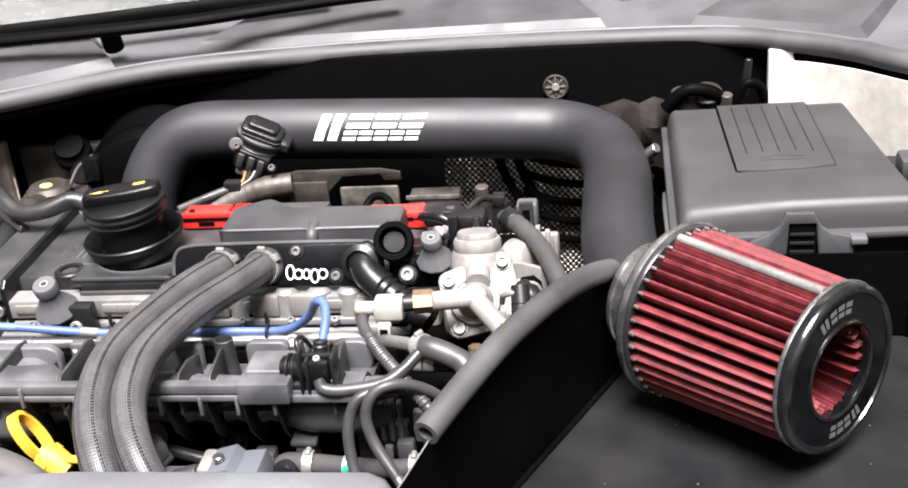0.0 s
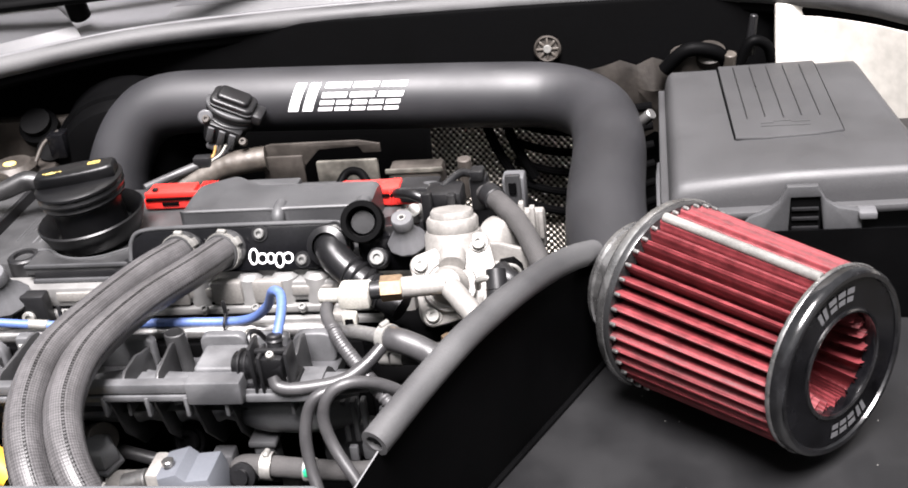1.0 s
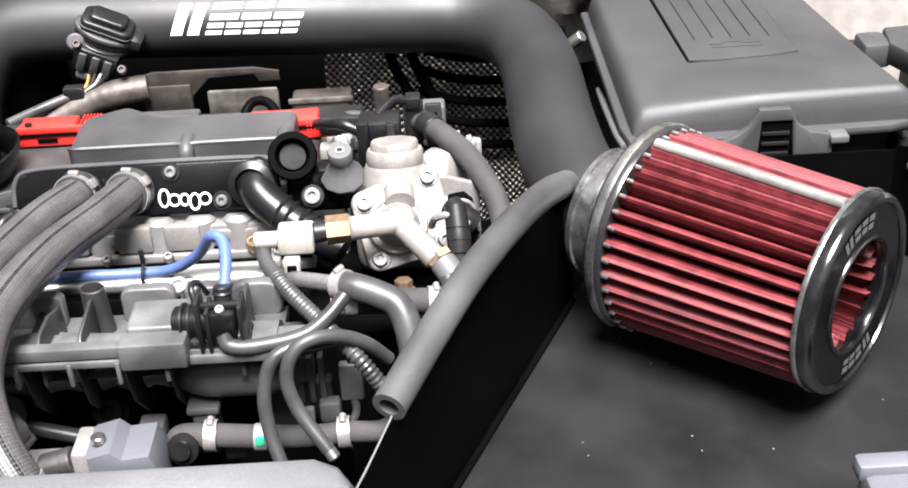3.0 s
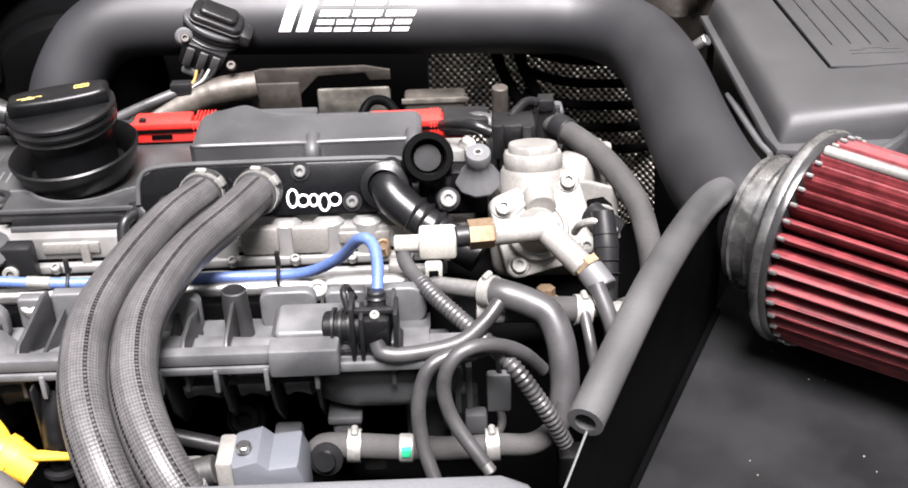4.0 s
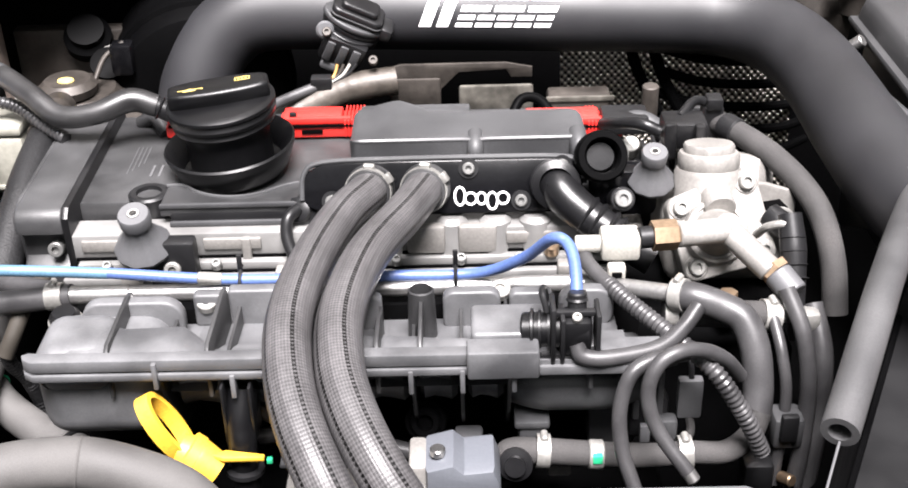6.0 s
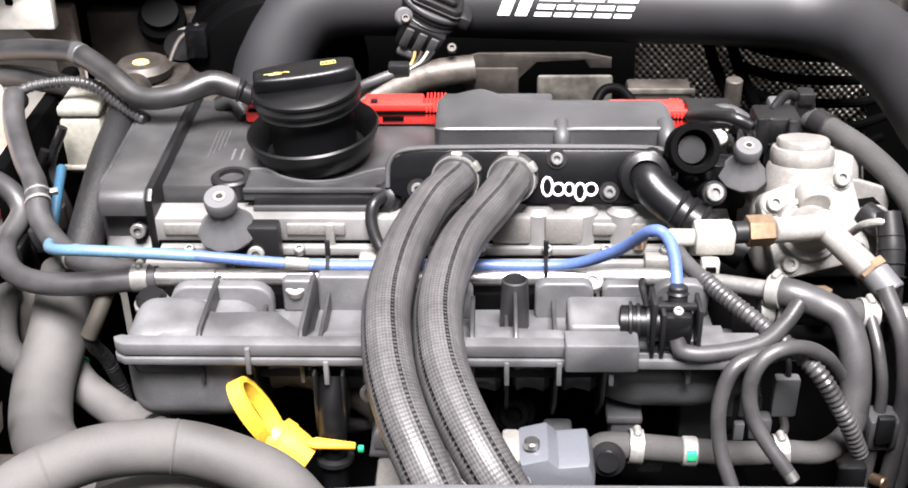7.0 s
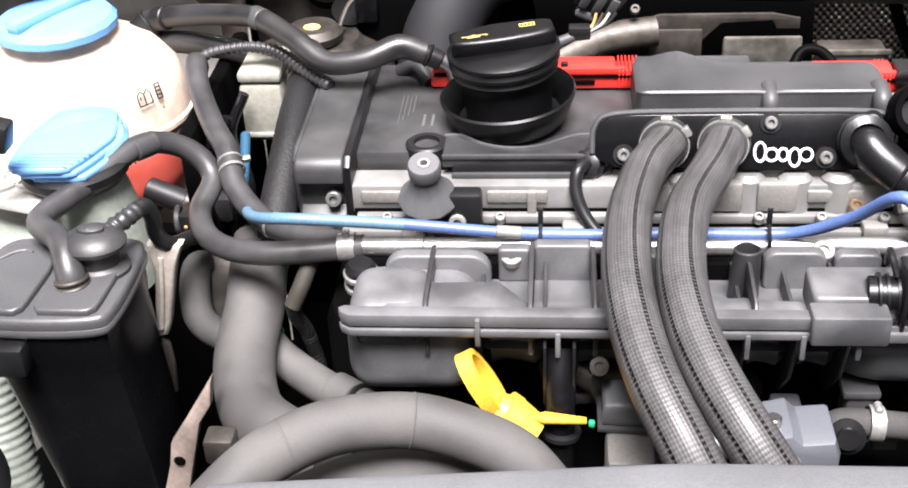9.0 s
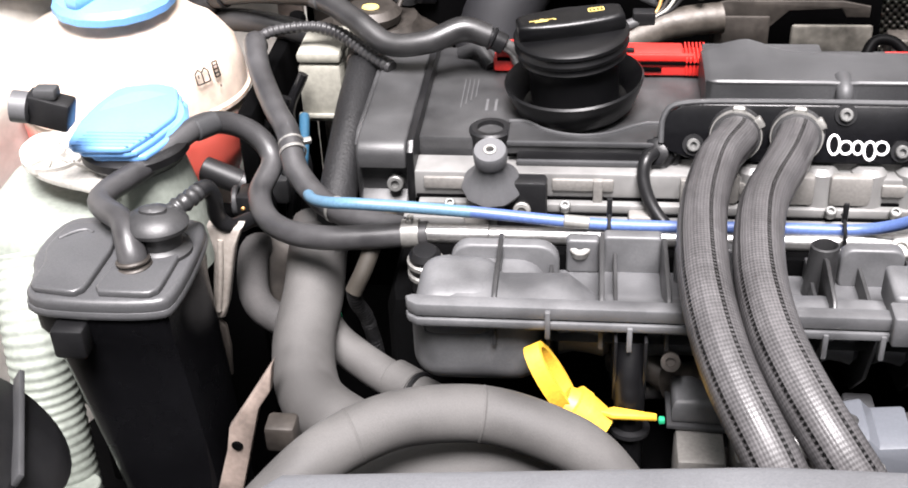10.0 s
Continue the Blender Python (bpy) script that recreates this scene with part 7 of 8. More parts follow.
def washer_filler():
    w = thing("washer_filler", "black washer filler neck with an open blue flip cap", "filler cap")
    m = Matrix.Translation((-0.856, 1.058, 0.802))
    part("neck", lathe([(0.024, -0.06), (0.026, -0.012), (0.036, -0.006), (0.0405, 0.000), (0.0405, 0.006), (0.036, 0.009), (0.0, 0.009)], m @ Matrix.Translation((0, -0.004, 0)), 40), BLACK, w)
    tip = m @ Matrix.Translation((-0.002, 0.008, 0.004)) @ Matrix.Rotation(radians(6), 4, "X") @ Matrix.Rotation(radians(4), 4, "Y")
    outline = [(-0.886, 1.014), (-0.893, 1.021), (-0.896, 1.053), (-0.893, 1.081), (-0.884, 1.112), (-0.857, 1.120), (-0.838, 1.113), (-0.829, 1.086), (-0.826, 1.066), (-0.838, 1.031), (-0.846, 1.015)]
    flip = []
    for grow, z in ((1.0, 0.0), (0.96, -0.0045), (0.90, -0.0095)):
        ring = [(-0.858 + (x + 0.858) * grow + 0.10 * (1 - grow), 1.062 + (y - 1.062) * grow) for x, y in outline]
        for _ in range(1):
            ring = [q for (xa, ya), (xb, yb) in zip(ring, ring[1:] + ring[:1]) for q in ((xa * 0.85 + xb * 0.15, ya * 0.85 + yb * 0.15), (xa * 0.15 + xb * 0.85, ya * 0.15 + yb * 0.85))]
        flip.append(part("cap" if z == 0 else "cap_step", prism(ring, 0.819 + z, 0.8245 + z, 0.002, seg=3), CAPBLUE, w if z == 0 else flip[0], "bright blue flip cap" if z == 0 else ""))
    for k in range(5):
        part("cap_ridge", box(-0.888 + 0.001 * k, -0.846 + 0.003 * k, 1.0165 + 0.005 * k, 1.0177 + 0.005 * k, 0.8242, 0.8252, 0.0003), CAPBLUE, flip[0])
    part("cap_rim", lathe([(0.028, 0.002), (0.034, 0.003), (0.035, 0.012), (0.032, 0.016), (0.0, 0.016)], tip @ Matrix.Translation((0.003, 0.006, 0)), 36), CAPBLUE, w)
    plate = [(-0.956, 1.066), (-0.952, 1.090), (-0.930, 1.097), (-0.887, 1.082), (-0.860, 1.035), (-0.863, 1.006), (-0.915, 1.022), (-0.943, 1.042)]
    for _ in range(2):
        plate = [q for (xa, ya), (xb, yb) in zip(plate, plate[1:] + plate[:1]) for q in ((xa * 0.8 + xb * 0.2, ya * 0.8 + yb * 0.2), (xa * 0.2 + xb * 0.8, ya * 0.2 + yb * 0.8))]
    bracket = part("bracket", prism(plate, 0.787, 0.794, 0.002, seg=3), MILKY, w, "pale milky plastic bracket")
    b = Matrix.Translation((-0.921, 1.052, 0.792))
    part("bracket_boss", lathe([(0.020, 0), (0.0235, 0.0), (0.0235, 0.005), (0.021, 0.005), (0.020, 0.003), (0.010, 0.003), (0.009, 0.008), (0.006, 0.009), (0, 0.009)], b, 36), MILKY, bracket)
    for k in range(8):
        part("boss_rib", box(0.009, 0.0205, -0.0007, 0.0007, 0.002, 0.0055, 0, b @ Matrix.Rotation(radians(45 * k + 10), 4, "Z")), MILKY, bracket, smooth=0)
    for k in range(3):
        part("bracket_rib", box(-0.024, 0.024, -0.0008, 0.0008, 0.0, 0.004, 0, Matrix.Translation((-0.886, 1.034 + 0.013 * k, 0.793)) @ Matrix.Rotation(radians(-28 + 9 * k), 4, "Z")), MILKY, bracket, smooth=0)
    t = thing("washer_tank", "pale green washer fluid tank behind the canister", "tank")
    part("filler_neck", lathe([(0.046, -0.10), (0.042, -0.05), (0.036, -0.022), (0.033, -0.010), (0.0, -0.010)], Matrix.Translation((-0.856, 1.058, 0.802)), 36), PALEGREEN, t)
    part("tank", box(-0.985, -0.872, 1.0, 1.12, 0.58, 0.765, 0.025, seg=4), PALEGREEN, t)
    part("seam", box(-0.988, -0.869, 0.997, 1.123, 0.705, 0.710, 0.002), PALEGREEN, t, "moulded seam round the tank")
    for x in (-0.955, -0.925, -0.895):
        part("moulded_rib", box(x - 0.003, x + 0.003, 0.9965, 1.002, 0.60, 0.70, 0.0015), PALEGREEN, t)
    h = hose("filler_hose", "pale green ribbed filler hose beside the canister", [(-0.935, 1.0, 0.74), (-0.925, 0.965, 0.69), (-0.92, 0.95, 0.63), (-0.912, 0.93, 0.55)], 0.024, PALEGREEN, wave=wavy(0.0075, 0.022), per=44, seg=28)
    part("cuff", cyl((-0.906, 0.915, 0.585), (-0.90, 0.90, 0.53), 0.026), PALEGREEN, h)


def canister():
    lift = Matrix.Translation((0.002, 0.010, 0.006))
    c = thing("charcoal_canister", "black plastic canister with a panelled lid and tapered body", "canister")
    lid = [(-0.888, 0.882), (-0.844, 0.878), (-0.798, 0.880), (-0.786, 0.889), (-0.786, 0.972), (-0.798, 0.985), (-0.864, 0.984), (-0.894, 0.980), (-0.901, 0.934), (-0.890, 0.910)]
    for _ in range(2):
        lid = [q for (xa, ya), (xb, yb) in zip(lid, lid[1:] + lid[:1]) for q in ((xa * 0.75 + xb * 0.25, ya * 0.75 + yb * 0.25), (xa * 0.25 + xb * 0.75, ya * 0.25 + yb * 0.75))]
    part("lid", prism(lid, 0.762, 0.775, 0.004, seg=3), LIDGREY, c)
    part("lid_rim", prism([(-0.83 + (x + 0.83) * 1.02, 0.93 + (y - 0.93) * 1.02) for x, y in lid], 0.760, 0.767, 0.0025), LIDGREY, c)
    for corners in ([(-0.840, 0.885), (-0.802, 0.884), (-0.796, 0.890), (-0.793, 0.952), (-0.802, 0.962), (-0.826, 0.960), (-0.834, 0.931)], [(-0.884, 0.888), (-0.852, 0.883), (-0.846, 0.889), (-0.843, 0.938), (-0.852, 0.968), (-0.885, 0.966), (-0.890, 0.935), (-0.884, 0.915)]):
        part("lid_panel", prism([q for (xa, ya), (xb, yb) in zip(corners, corners[1:] + corners[:1]) for q in ((xa * 0.88 + xb * 0.12, ya * 0.88 + yb * 0.12), (xa * 0.12 + xb * 0.88, ya * 0.12 + yb * 0.88))], 0.774, 0.7800, 0.002, seg=3), LIDGREY, c)
    part("lid_mark", tube([(-0.884, 0.944, 0.7800), (-0.876, 0.952, 0.7805), (-0.868, 0.956, 0.7800), (-0.862, 0.953, 0.7798)], 0.0014, 6, 10), LIDGREY, c)
    bm = bmesh.new()
    rings = []
    for z, k, dx in ((0.763, 0.96, 0), (0.745, 0.955, 0.0), (0.735, 0.90, 0.002), (0.70, 0.86, 0.006), (0.62, 0.78, 0.014), (0.50, 0.70, 0.024), (0.45, 0.66, 0.028)):
        rings.append([bm.verts.new((-0.83 + dx + (x + 0.83) * k, 0.93 + (y - 0.93) * k, z)) for x, y in lid])
    for a, b in zip(rings, rings[1:]):
        for j in range(len(a)):
            bm.faces.new((a[j], a[(j + 1) % len(a)], b[(j + 1) % len(a)], b[j]))
    bm.faces.new(rings[0])
    bm.faces.new(rings[-1])
    bmesh.ops.recalc_face_normals(bm, faces=bm.faces)
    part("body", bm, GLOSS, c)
    part("catch", box(-0.868, -0.845, 0.868, 0.884, 0.735, 0.758, 0.003), BLACK, c)
    v = part("vent_valve", lathe([(0.020, 0), (0.0205, 0.006), (0.015, 0.010), (0.0155, 0.020), (0.0205, 0.023), (0.0212, 0.026), (0.0195, 0.029), (0.014, 0.033), (0.007, 0.035), (0, 0.0355)], Matrix.Translation((-0.811, 0.940, 0.772)) @ Matrix.Diagonal((1.1, 0.95, 1, 1)), 36), COVER, c, "black vent valve")
    part("valve_ridge", lathe([(0.010, 0.0), (0.0095, 0.0045), (0.006, 0.006), (0, 0.006)], Matrix.Translation((-0.811, 0.940, 0.8045)) @ Matrix.Diagonal((1, 0.6, 1, 1)), 24), COVER, v)
    c.matrix_world = lift
    part("vent_nozzle", tube([(-0.806, 0.944, 0.797), (-0.801, 0.953, 0.800), (-0.794, 0.963, 0.802), (-0.789, 0.977, 0.802)], [0.0062, 0.0068, 0.0064, 0.0060], 16, 14, wave=wavy(0.0062, 0.09)), COVER, v)
    part("vent_hose", tube([(-0.790, 0.974, 0.802), (-0.786, 0.981, 0.801), (-0.784, 0.986, 0.790), (-0.785, 0.991, 0.771), (-0.778, 0.997, 0.759), (-0.771, 1.020, 0.750), (-0.765, 1.04, 0.742)], 0.0062, 10, 14), BLACK, v)


def left_hoses():
    u = hose("heater_hose", "black rubber hose looping from the canister to the steel pipe",
             [(-0.818, 0.925, 0.772), (-0.821, 0.93, 0.792), (-0.832, 0.95, 0.804), (-0.860, 0.985, 0.800), (-0.838, 1.03, 0.803), (-0.811, 1.078, 0.81), (-0.783, 1.098, 0.796), (-0.763, 1.09, 0.775), (-0.766, 1.053, 0.764), (-0.745, 1.012, 0.764), (-0.702, 0.986, 0.771), (-0.628, 0.983, 0.779)],
             [0.0105, 0.010] + [0.0088] * 10, RUBBER, per=10, seg=20)
    hose_clamp((-0.64, 0.983, 0.7785), (1, 0, 0.05), 0.009, u, 0.012)
    part("print_band", cyl((-0.815, 1.07, 0.8095), (-0.803, 1.086, 0.8085), 0.0093), GREYBLACK, u)
    part("rust_collar", cyl((-0.818, 0.925, 0.770), (-0.8195, 0.9265, 0.786), 0.0128), DULL, u, "rusty brown collar")
    part("rust_collar", cyl((-0.8197, 0.927, 0.7865), (-0.820, 0.9275, 0.7895), 0.0118), DULL, u)
    s = hose("heater_hose", "black rubber hose bending down beside the tank to the steel pipe",
             [(-0.80, 1.215, 0.812), (-0.797, 1.20, 0.822), (-0.786, 1.165, 0.814), (-0.765, 1.12, 0.804), (-0.748, 1.09, 0.797), (-0.736, 1.058, 0.783), (-0.711, 1.03, 0.773), (-0.680, 1.005, 0.775), (-0.645, 0.988, 0.778)], 0.0092, RUBBER, per=10, seg=20)
    hose_clamp((-0.7415, 1.073, 0.790), (0.012, -0.03, -0.012), 0.0092, s, 0.0028, False)
    for p, d in (((-0.7445, 1.082, 0.793), (0.012, -0.03, -0.012)), ((-0.701, 1.020, 0.7735), (0.03, -0.024, 0.0))):
        tie = part("tie_band", lathe([(0.0092, -0.0012), (0.0101, -0.001), (0.0101, 0.001), (0.0092, 0.0012)], aim(p, d), 28), CLAMP, s, "pale cable tie")
        part("tie_head", box(0.009, 0.0155, -0.0022, 0.0022, -0.0022, 0.0022, 0.0006, aim(p, d)), CLAMP, tie)
    b = hose("expansion_hose", "black rubber hose snaking from the tank to the cylinder head",
             [(-0.878, 1.312, 0.815), (-0.825, 1.283, 0.832), (-0.775, 1.255, 0.843), (-0.745, 1.235, 0.847), (-0.710, 1.203, 0.841), (-0.682, 1.183, 0.830), (-0.650, 1.18, 0.833), (-0.622, 1.19, 0.84), (-0.60, 1.19, 0.834)], [0.0095] * 7 + [0.0105, 0.0095], HOSE, per=10, seg=20)
    part("connector", cyl((-0.606, 1.19, 0.8365), (-0.588, 1.19, 0.827), 0.0085), BLACK, b)
    part("connector_ring", lathe([(0.0085, -0.0015), (0.0105, 0), (0.0085, 0.0015)], aim((-0.598, 1.19, 0.832), (0.018, 0, -0.0095)), 24), BLACK, b)
    part("spout", tube([(-0.592, 1.19, 0.829), (-0.582, 1.192, 0.822), (-0.578, 1.196, 0.81)], 0.0055, 6, 14), STEEL, b)
    part("end_cuff", cyl((-0.858, 1.3005, 0.822), (-0.846, 1.2935, 0.8256), 0.0112), BLACK, b)
    part("print_band", cyl((-0.752, 1.242, 0.8465), (-0.742, 1.232, 0.8468), 0.0102), GREYBLACK, b)
    hose("lower_tank_hose", "dull black hose below the tank outlet", [(-0.875, 1.315, 0.792), (-0.83, 1.29, 0.803), (-0.78, 1.275, 0.80), (-0.74, 1.27, 0.785)], 0.0105, HOSE)
    hose("corrugated_conduit", "ribbed grey conduit curving behind the timing cover", [(-0.801, 1.20, 0.822), (-0.785, 1.215, 0.826), (-0.755, 1.225, 0.826), (-0.731, 1.22, 0.823), (-0.704, 1.20, 0.815), (-0.680, 1.182, 0.809)], [0.0045, 0.0045, 0.0045, 0.0055, 0.0058, 0.0055], RUBBER, "conduit", wave=wavy(0.005, 0.1), per=34, seg=14)
    # wide foam-sleeved hoses at the front
    foam = hose("radiator_hose", "wide grey foam-sleeved hose rising beside the engine", [(-0.722, 1.06, 0.735), (-0.7215, 1.035, 0.724), (-0.719, 1.0, 0.712), (-0.719, 0.955, 0.697), (-0.705, 0.91, 0.689), (-0.676, 0.88, 0.69), (-0.64, 0.86, 0.69)], 0.0225, FOAM, per=10, seg=28)
    part("sleeve_end", lathe([(0.0225, -0.004), (0.0238, -0.002), (0.0238, 0.002), (0.0225, 0.004)], aim((-0.7218, 1.045, 0.7285), (0.0005, -0.025, -0.011)), 36), FOAM, foam)
    arch = hose("radiator_hose", "wide grey foam-sleeved hose arching over the front of the engine", [(-0.70, 0.735, 0.745), (-0.668, 0.758, 0.771), (-0.645, 0.775, 0.779), (-0.616, 0.79, 0.7815), (-0.576, 0.80, 0.777), (-0.541, 0.80, 0.766), (-0.513, 0.795, 0.752), (-0.488, 0.783, 0.725)], 0.0165, FOAM, per=10, seg=28)
    part("sleeve_crease", lathe([(0.0164, -0.0012), (0.0170, 0), (0.0164, 0.0012)], aim((-0.576, 0.80, 0.777), (0.04, 0.004, -0.008)), 36), FOAM, arch)
    part("sleeve_crease", lathe([(0.0164, -0.0012), (0.0169, 0), (0.0164, 0.0012)], aim((-0.645, 0.775, 0.779), (0.03, 0.016, 0.005)), 36), FOAM, arch)
    hose("radiator_hose", "wide grey foam-sleeved hose below the arch", [(-0.66, 0.79, 0.71), (-0.61, 0.80, 0.728), (-0.56, 0.81, 0.728), (-0.51, 0.81, 0.70)], 0.018, FOAM, per=8, seg=24)
    c = hose("thermostat_hose", "grey rubber elbow hose with a bright clamp", [(-0.728, 1.012, 0.688), (-0.7135, 0.999, 0.684), (-0.698, 0.985, 0.676), (-0.664, 0.96, 0.670), (-0.63, 0.935, 0.672), (-0.59, 0.91, 0.67)], 0.0135, FOAM)
    part("sleeve", cyl((-0.655, 0.953, 0.672), (-0.638, 0.941, 0.672), 0.0154), FOAM, c)
    part("band", cyl((-0.637, 0.940, 0.672), (-0.634, 0.938, 0.672), 0.0158), BLACK, c)
    part("green_ring", lathe([(0.0145, -0.001), (0.0155, 0), (0.0145, 0.001)], aim((-0.712, 0.998, 0.683), (0.15, -0.14, -0.06)), 24), GREEN, c)
    v = hose("head_hose", "black rubber sleeve over a wide hose beside the timing cover", [(-0.708, 1.215, 0.797), (-0.707, 1.193, 0.796), (-0.707, 1.155, 0.790), (-0.707, 1.119, 0.780), (-0.709, 1.069, 0.757), (-0.712, 1.04, 0.735)], 0.0150, FELTBLACK, per=10, seg=28)
    part("band", lathe([(0.0150, -0.0012), (0.0162, 0), (0.0150, 0.0012)], aim((-0.708, 1.212, 0.797), (0.001, -0.03, -0.001)), 32), DUSTY, v)
    part("bare_pipe", tube([(-0.722, 1.30, 0.785), (-0.714, 1.255, 0.795), (-0.708, 1.208, 0.797)], 0.0155, 8, 28), DULL, v, "bare brown pipe end")
    hose("small_hose", "short grey hose below the heater hoses", [(-0.765, 1.07, 0.70), (-0.775, 1.05, 0.715), (-0.77, 1.02, 0.69), (-0.745, 1.01, 0.675), (-0.715, 1.0, 0.672)], 0.012, FELT)
    hose("lower_blue_tube", "faded blue tube passing behind the hoses", [(-0.752, 1.16, 0.775), (-0.745, 1.12, 0.768), (-0.742, 1.09, 0.755)], 0.0042, DARKBLUE, "tube")
    hose("tan_sleeve", "tan fabric-sleeved stub behind the foam hose", [(-0.662, 1.025, 0.770), (-0.6675, 0.992, 0.766), (-0.674, 0.976, 0.752), (-0.682, 0.970, 0.736)], 0.0062, TAN)
    hose("short_conduit", "short ribbed black conduit beside the manifold", [(-0.682, 0.971, 0.738), (-0.682, 0.977, 0.722), (-0.678, 0.988, 0.70), (-0.674, 0.997, 0.66), (-0.672, 1.0, 0.62)], 0.0052, FELTBLACK, "conduit", wave=wavy(0.0035, 0.09), per=24)


def left_clutter():
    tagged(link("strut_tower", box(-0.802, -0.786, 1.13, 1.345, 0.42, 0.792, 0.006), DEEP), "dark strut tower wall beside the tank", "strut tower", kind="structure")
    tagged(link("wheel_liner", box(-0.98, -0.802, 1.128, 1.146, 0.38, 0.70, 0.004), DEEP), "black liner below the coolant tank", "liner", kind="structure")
    tagged(link("wing_gusset", box(-0.90, -0.802, 1.392, 1.41, 0.60, 0.832, 0.004), DUSTY), "dusty brown painted gusset behind the coolant hose", "gusset", kind="structure")
    tagged(link("strut_wall", box(-0.80, -0.665, 1.425, 1.445, 0.60, 0.815, 0.004), DULL), "dusty brown wall behind the strut mount", "wall", kind="structure")
    w = thing("relay_box", "cream plastic relay box with a ribbed lid", "relay box")
    part("case", box(-0.767, -0.729, 1.21, 1.27, 0.742, 0.797, 0.005), CREAM, w)
    part("lid", box(-0.767, -0.729, 1.21, 1.27, 0.7985, 0.808, 0.003), CREAM, w)
    part("rim", box(-0.769, -0.727, 1.207, 1.212, 0.748, 0.752, 0.001), CREAM, w)
    s = thing("strut_mount", "dusty brown strut mount with a yellow-marked cap", "strut mount")
    part("dome", lathe([(0.075, -0.05), (0.07, -0.01), (0.045, 0.003), (0.04, 0.010), (0.02, 0.012), (0, 0.012)], Matrix.Translation((-0.722, 1.35, 0.772)), 36), DULL, s)
    part("cap", lathe([(0.026, 0), (0.028, 0.008), (0.022, 0.014), (0, 0.015)], Matrix.Translation((-0.722, 1.335, 0.785)), 28), DULL, s)
    part("yellow_mark", lathe([(0.0105, 0), (0.0095, 0.0012), (0, 0.0015)], Matrix.Translation((-0.722, 1.330, 0.7995)) @ Matrix.Diagonal((0.78, 0.62, 1, 1)), 24), PALEYELLOW, s, "yellow sticker")
    d = thing("brake_servo", "dusty black rounded servo housing against the firewall", "servo")
    part("drum", lathe([(0, 0), (0.06, 0.002), (0.085, 0.015), (0.09, 0.03), (0.09, 0.09)], aim((-0.60, 1.375, 0.755), (-0.2, 1, 0.15)), 40), SHEET, d)
    part("crimp_ring", lathe([(0.090, 0.032), (0.0945, 0.034), (0.0945, 0.044), (0.090, 0.046)], aim((-0.60, 1.375, 0.755), (-0.2, 1, 0.15)), 48), SHEET, d)
    part("hub", lathe([(0.03, -0.004), (0.028, -0.012), (0.014, -0.014), (0, -0.014)], aim((-0.60, 1.375, 0.755), (-0.2, 1, 0.15)), 32), SHEET, d)
    k = thing("pipe_cluster", "dark plugs and brake pipes by the strut", "pipes")
    part("canister", lathe([(0.0, 0.0), (0.018, 0), (0.024, 0.006), (0.024, 0.018), (0.018, 0.022), (0.018, 0.03), (0, 0.03)], aim((-0.72, 1.42, 0.80), (0.1, -0.6, 0.8)), 28), SHEET, k)
    part("canister", lathe([(0.0, 0.0), (0.014, 0), (0.018, 0.005), (0.018, 0.014), (0, 0.016)], aim((-0.695, 1.39, 0.785), (0.1, -0.6, 0.8)), 28), SHEET, k)
    part("plug", box(-0.685, -0.663, 1.358, 1.38, 0.79, 0.822, 0.004), GLOSS, k)
    part("pipe", tube([(-0.70, 1.345, 0.79), (-0.69, 1.36, 0.81), (-0.672, 1.37, 0.822)], 0.0025, 6, 10), DULL, k)
    for j in range(2):
        part("pipe", tube([(-0.71, 1.40, 0.80 - 0.006 * j), (-0.68, 1.40, 0.81 - 0.006 * j), (-0.65, 1.405, 0.83)], 0.0028, 6, 10), COPPER if j else CLAMP, k)
    j = thing("tank_plug", "black sensor plug with copper pins below the coolant tank", "connector")
    part("body", box(-0.802, -0.776, 1.10, 1.125, 0.712, 0.732, 0.003), BLACK, j)
    part("ring", lathe([(0.011, 0), (0.0125, 0.001), (0.0125, 0.004), (0.011, 0.005)], aim((-0.802, 1.112, 0.722), (-1, -0.1, 0)), 24), GREYBLACK, j)
    for u in range(3):
        part("pin", cyl((-0.796 + 0.007 * u, 1.0985, 0.722), (-0.796 + 0.007 * u, 1.101, 0.722), 0.0018, seg=8), COPPER, j)
    a = thing("bracket_plate", "white painted bracket with an oblong hole", "bracket")
    part("plate", box(-0.87, -0.80, 1.335, 1.35, 0.83, 0.885, 0.003), WHITE, a)
    part("hole", box(-0.843, -0.835, 1.332, 1.3375, 0.855, 0.872, 0.003), DEEP, a)
    for j in range(3):
        b = thing("loose_wiring", "tangled dark wires and plugs beside the timing cover", "wiring", "wiring beside the tank")
        x, y, z = -0.79 + 0.012 * j, 1.14 + 0.018 * (j % 3), 0.70 + 0.013 * j
        part("wire", tube([(x, y, z - 0.06), (x + 0.01, y - 0.01, z), (x - 0.006, y + 0.012, z + 0.035), (x + 0.008, y + 0.02, z + 0.07)], 0.0045, 8, 10), BLACK, b)
        part("plug", box(x - 0.008, x + 0.010, y - 0.018, y + 0.0, z - 0.012, z + 0.012, 0.003), (BLACK, GREYBLACK, DULL)[j % 3], b)
    m = thing("engine_mount", "dull cast engine mount arm beside the canister", "engine mount")
    xz = Matrix(((1, 0, 0, 0), (0, 0, 1, 0), (0, 1, 0, 0), (0, 0, 0, 1)))
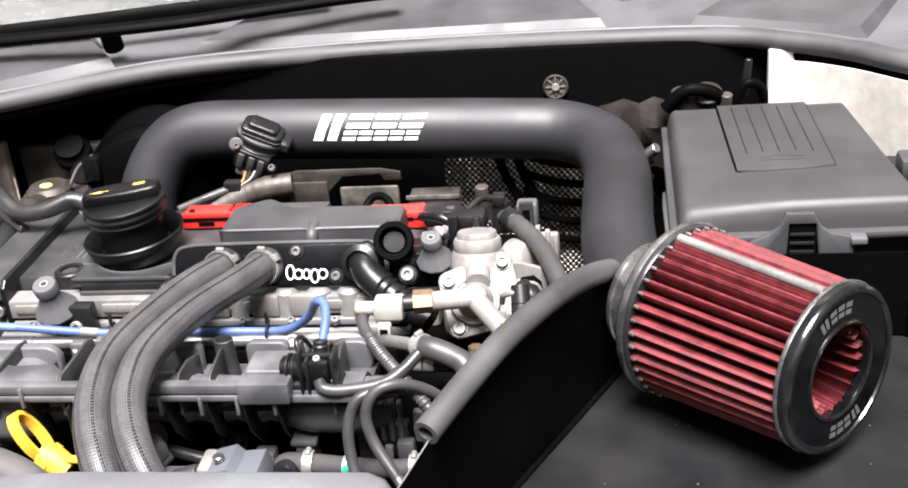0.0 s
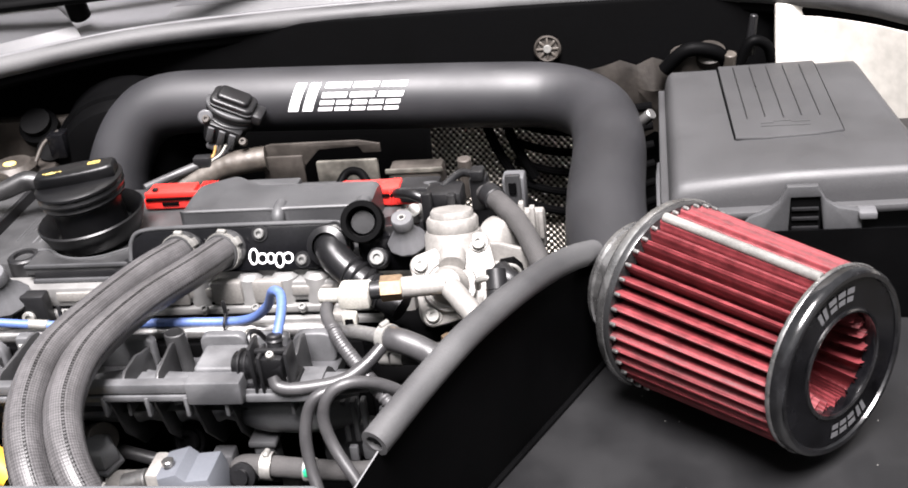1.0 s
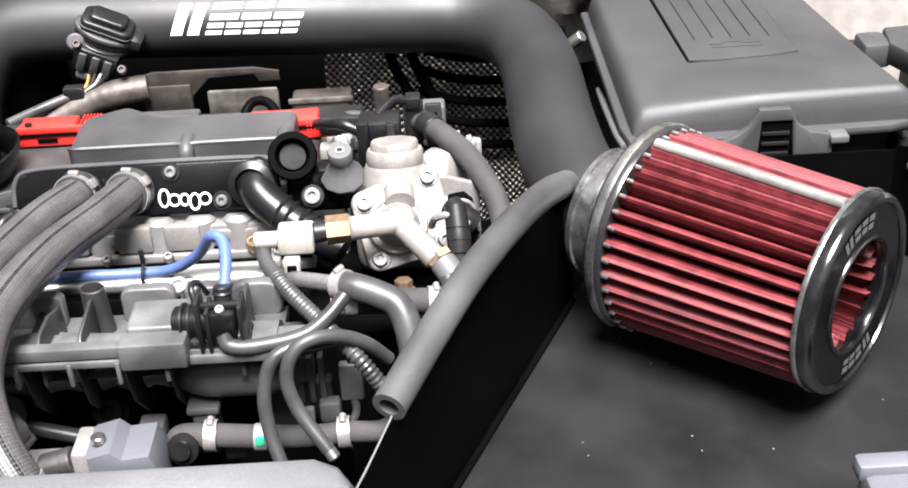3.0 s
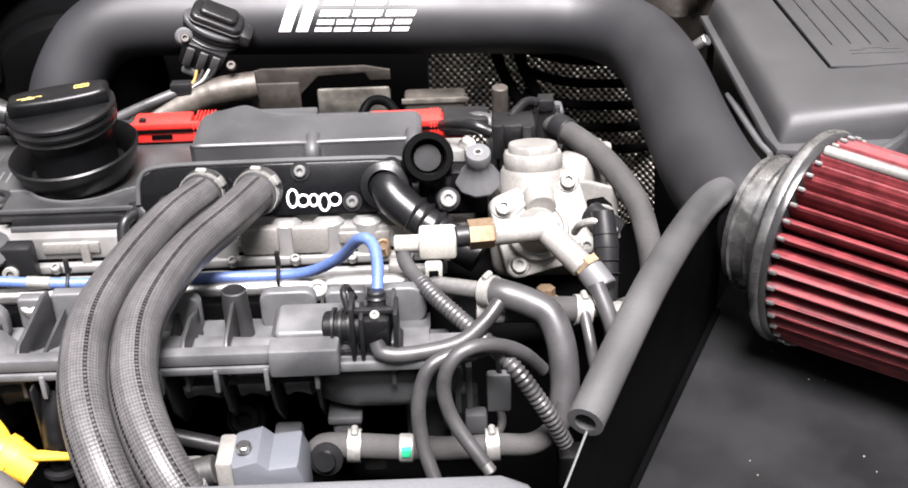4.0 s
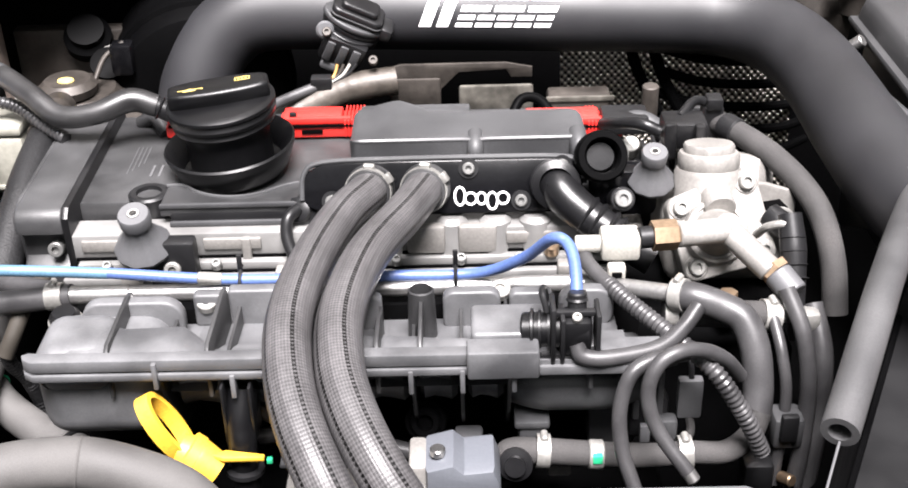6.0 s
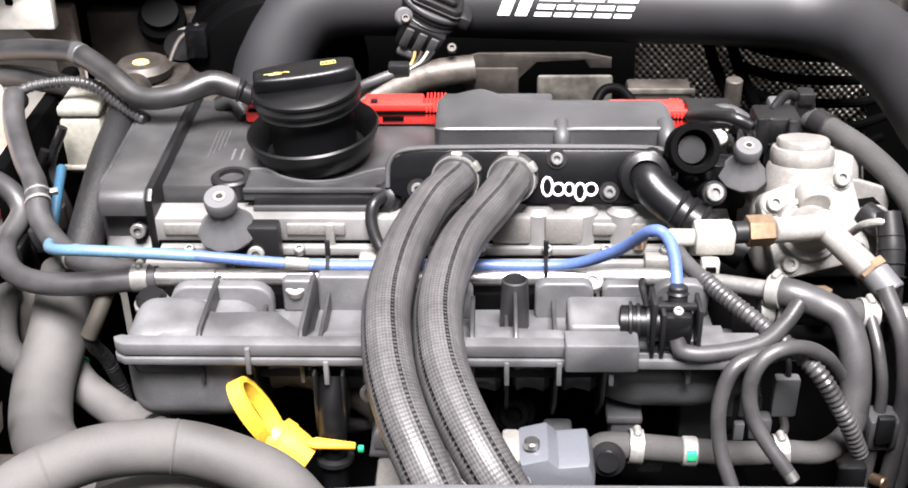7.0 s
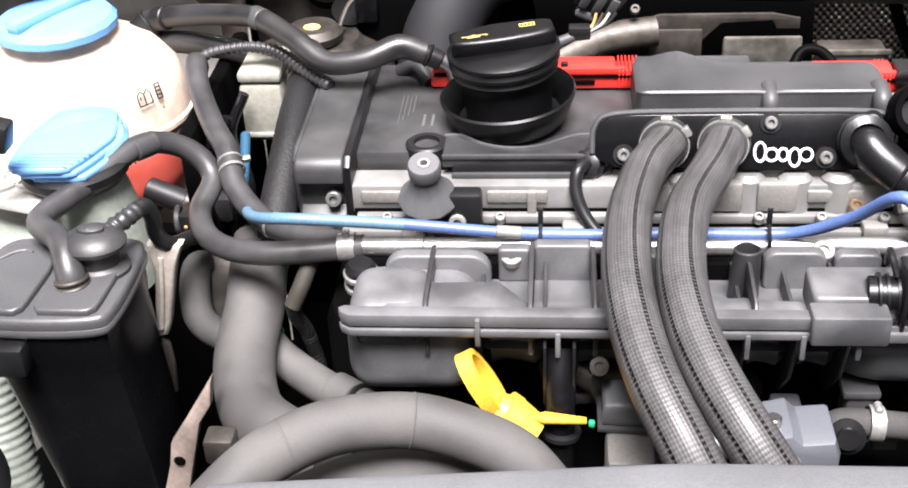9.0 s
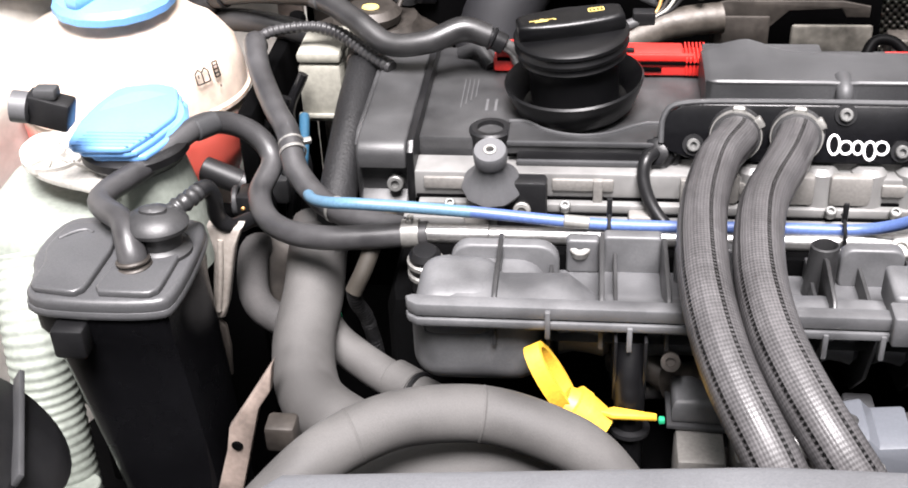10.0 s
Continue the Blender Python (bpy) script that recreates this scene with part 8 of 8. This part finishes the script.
    part("arm", prism([(-0.793, 0.768), (-0.766, 0.768), (-0.7735, 0.750), (-0.7790, 0.728), (-0.7860, 0.698), (-0.7905, 0.686), (-0.7990, 0.684), (-0.7955, 0.715), (-0.7905, 0.745)], 1.000, 1.012, 0.003, xz, seg=3), BODYDUST, m, "dusty pale flange with a pressed bead")
    part("bead", tube([(-0.7835, 1.0, 0.758), (-0.7855, 0.999, 0.742), (-0.7890, 0.999, 0.718), (-0.7935, 0.999, 0.694)], 0.0022, 8, 10), BODYDUST, m)
    part("arm", prism([(-0.7965, 0.682), (-0.7915, 0.676), (-0.7905, 0.655), (-0.793, 0.628), (-0.800, 0.628), (-0.7985, 0.660)], 1.002, 1.008, 0.0015, xz), DULL, m)
    part("rail", prism([(-0.724, 0.731), (-0.728, 0.707), (-0.738, 0.691), (-0.744, 0.669), (-0.768, 0.58), (-0.788, 0.58), (-0.766, 0.651), (-0.762, 0.671), (-0.749, 0.691)], 0.893, 0.903, 0.002, xz), DUSTY, m, "rusty pale chassis rail")
    part("hole", cyl((-0.7575, 0.8915, 0.657), (-0.7575, 0.8935, 0.657), 0.0042, seg=18), DEEP, m)
    part("pulley", lathe([(0, 0), (0.034, 0), (0.036, 0.004), (0.036, 0.012), (0.03, 0.016), (0.012, 0.016), (0, 0.016)], aim((-0.755, 1.06, 0.685), (0.3, -0.8, 0.4)), 32), DULL, m)
    h = thing("headlamp_housing", "black ribbed back of the headlamp", "headlamp")
    part("back", lathe([(0, 0), (0.05, 0), (0.062, 0.008), (0.064, 0.02), (0.05, 0.03), (0, 0.034)], aim((-0.895, 0.79, 0.735), (0.5, 0.2, 0.7)), 36), BLACK, h)
    for j in range(3):
        part("rib", box(-0.05, 0.05, -0.002 + 0.022 * (j - 1), 0.002 + 0.022 * (j - 1), 0.03, 0.04, 0.001, aim((-0.895, 0.79, 0.735), (0.5, 0.2, 0.7))), GREYBLACK, h)
    n = thing("radiator_clip", "bright metal clip on the radiator hose", "clip")
    part("clip", box(-0.72, -0.70, 0.842, 0.86, 0.70, 0.72, 0.003), DULL, n)
    p = thing("oil_filter_housing", "pale cast housing and dark cap below the dipstick", "housing")
    part("cast", box(-0.462, -0.432, 0.826, 0.86, 0.66, 0.722, 0.004), CAST, p)
    part("cast", box(-0.428, -0.394, 0.828, 0.866, 0.66, 0.722, 0.005), CAST, p)
    part("cast_rib", box(-0.434, -0.426, 0.832, 0.86, 0.66, 0.706, 0.002), CAST, p)
    for x in (-0.452, -0.441, -0.416, -0.405):
        part("slot", box(x - 0.0022, x + 0.0022, 0.8235, 0.8295, 0.676, 0.704, 0.001), DEEP, p)
    part("cap_screw", lathe([(0.006, 0), (0.006, 0.004), (0.003, 0.004), (0.003, 0.002), (0, 0.002)], aim((-0.466, 0.87, 0.764), (-0.1, -1, 0.5)), 16), DULL, p)
    part("cap", prism([(-0.464, 0.856), (-0.426, 0.854), (-0.420, 0.870), (-0.432, 0.886), (-0.464, 0.884)], 0.724, 0.744, 0.006, seg=3), MANIFOLD, p)
    part("cap_rim", prism([(-0.467, 0.854), (-0.423, 0.851), (-0.417, 0.872), (-0.431, 0.889), (-0.467, 0.887)], 0.7225, 0.7265, 0.0015), GREYBLACK, p)
    part("green_tag", box(-0.473, -0.469, 0.843, 0.847, 0.736, 0.740, 0.001), GREEN, p)


coolant_tank()
washer_filler()
canister()
left_hoses()
left_clutter()
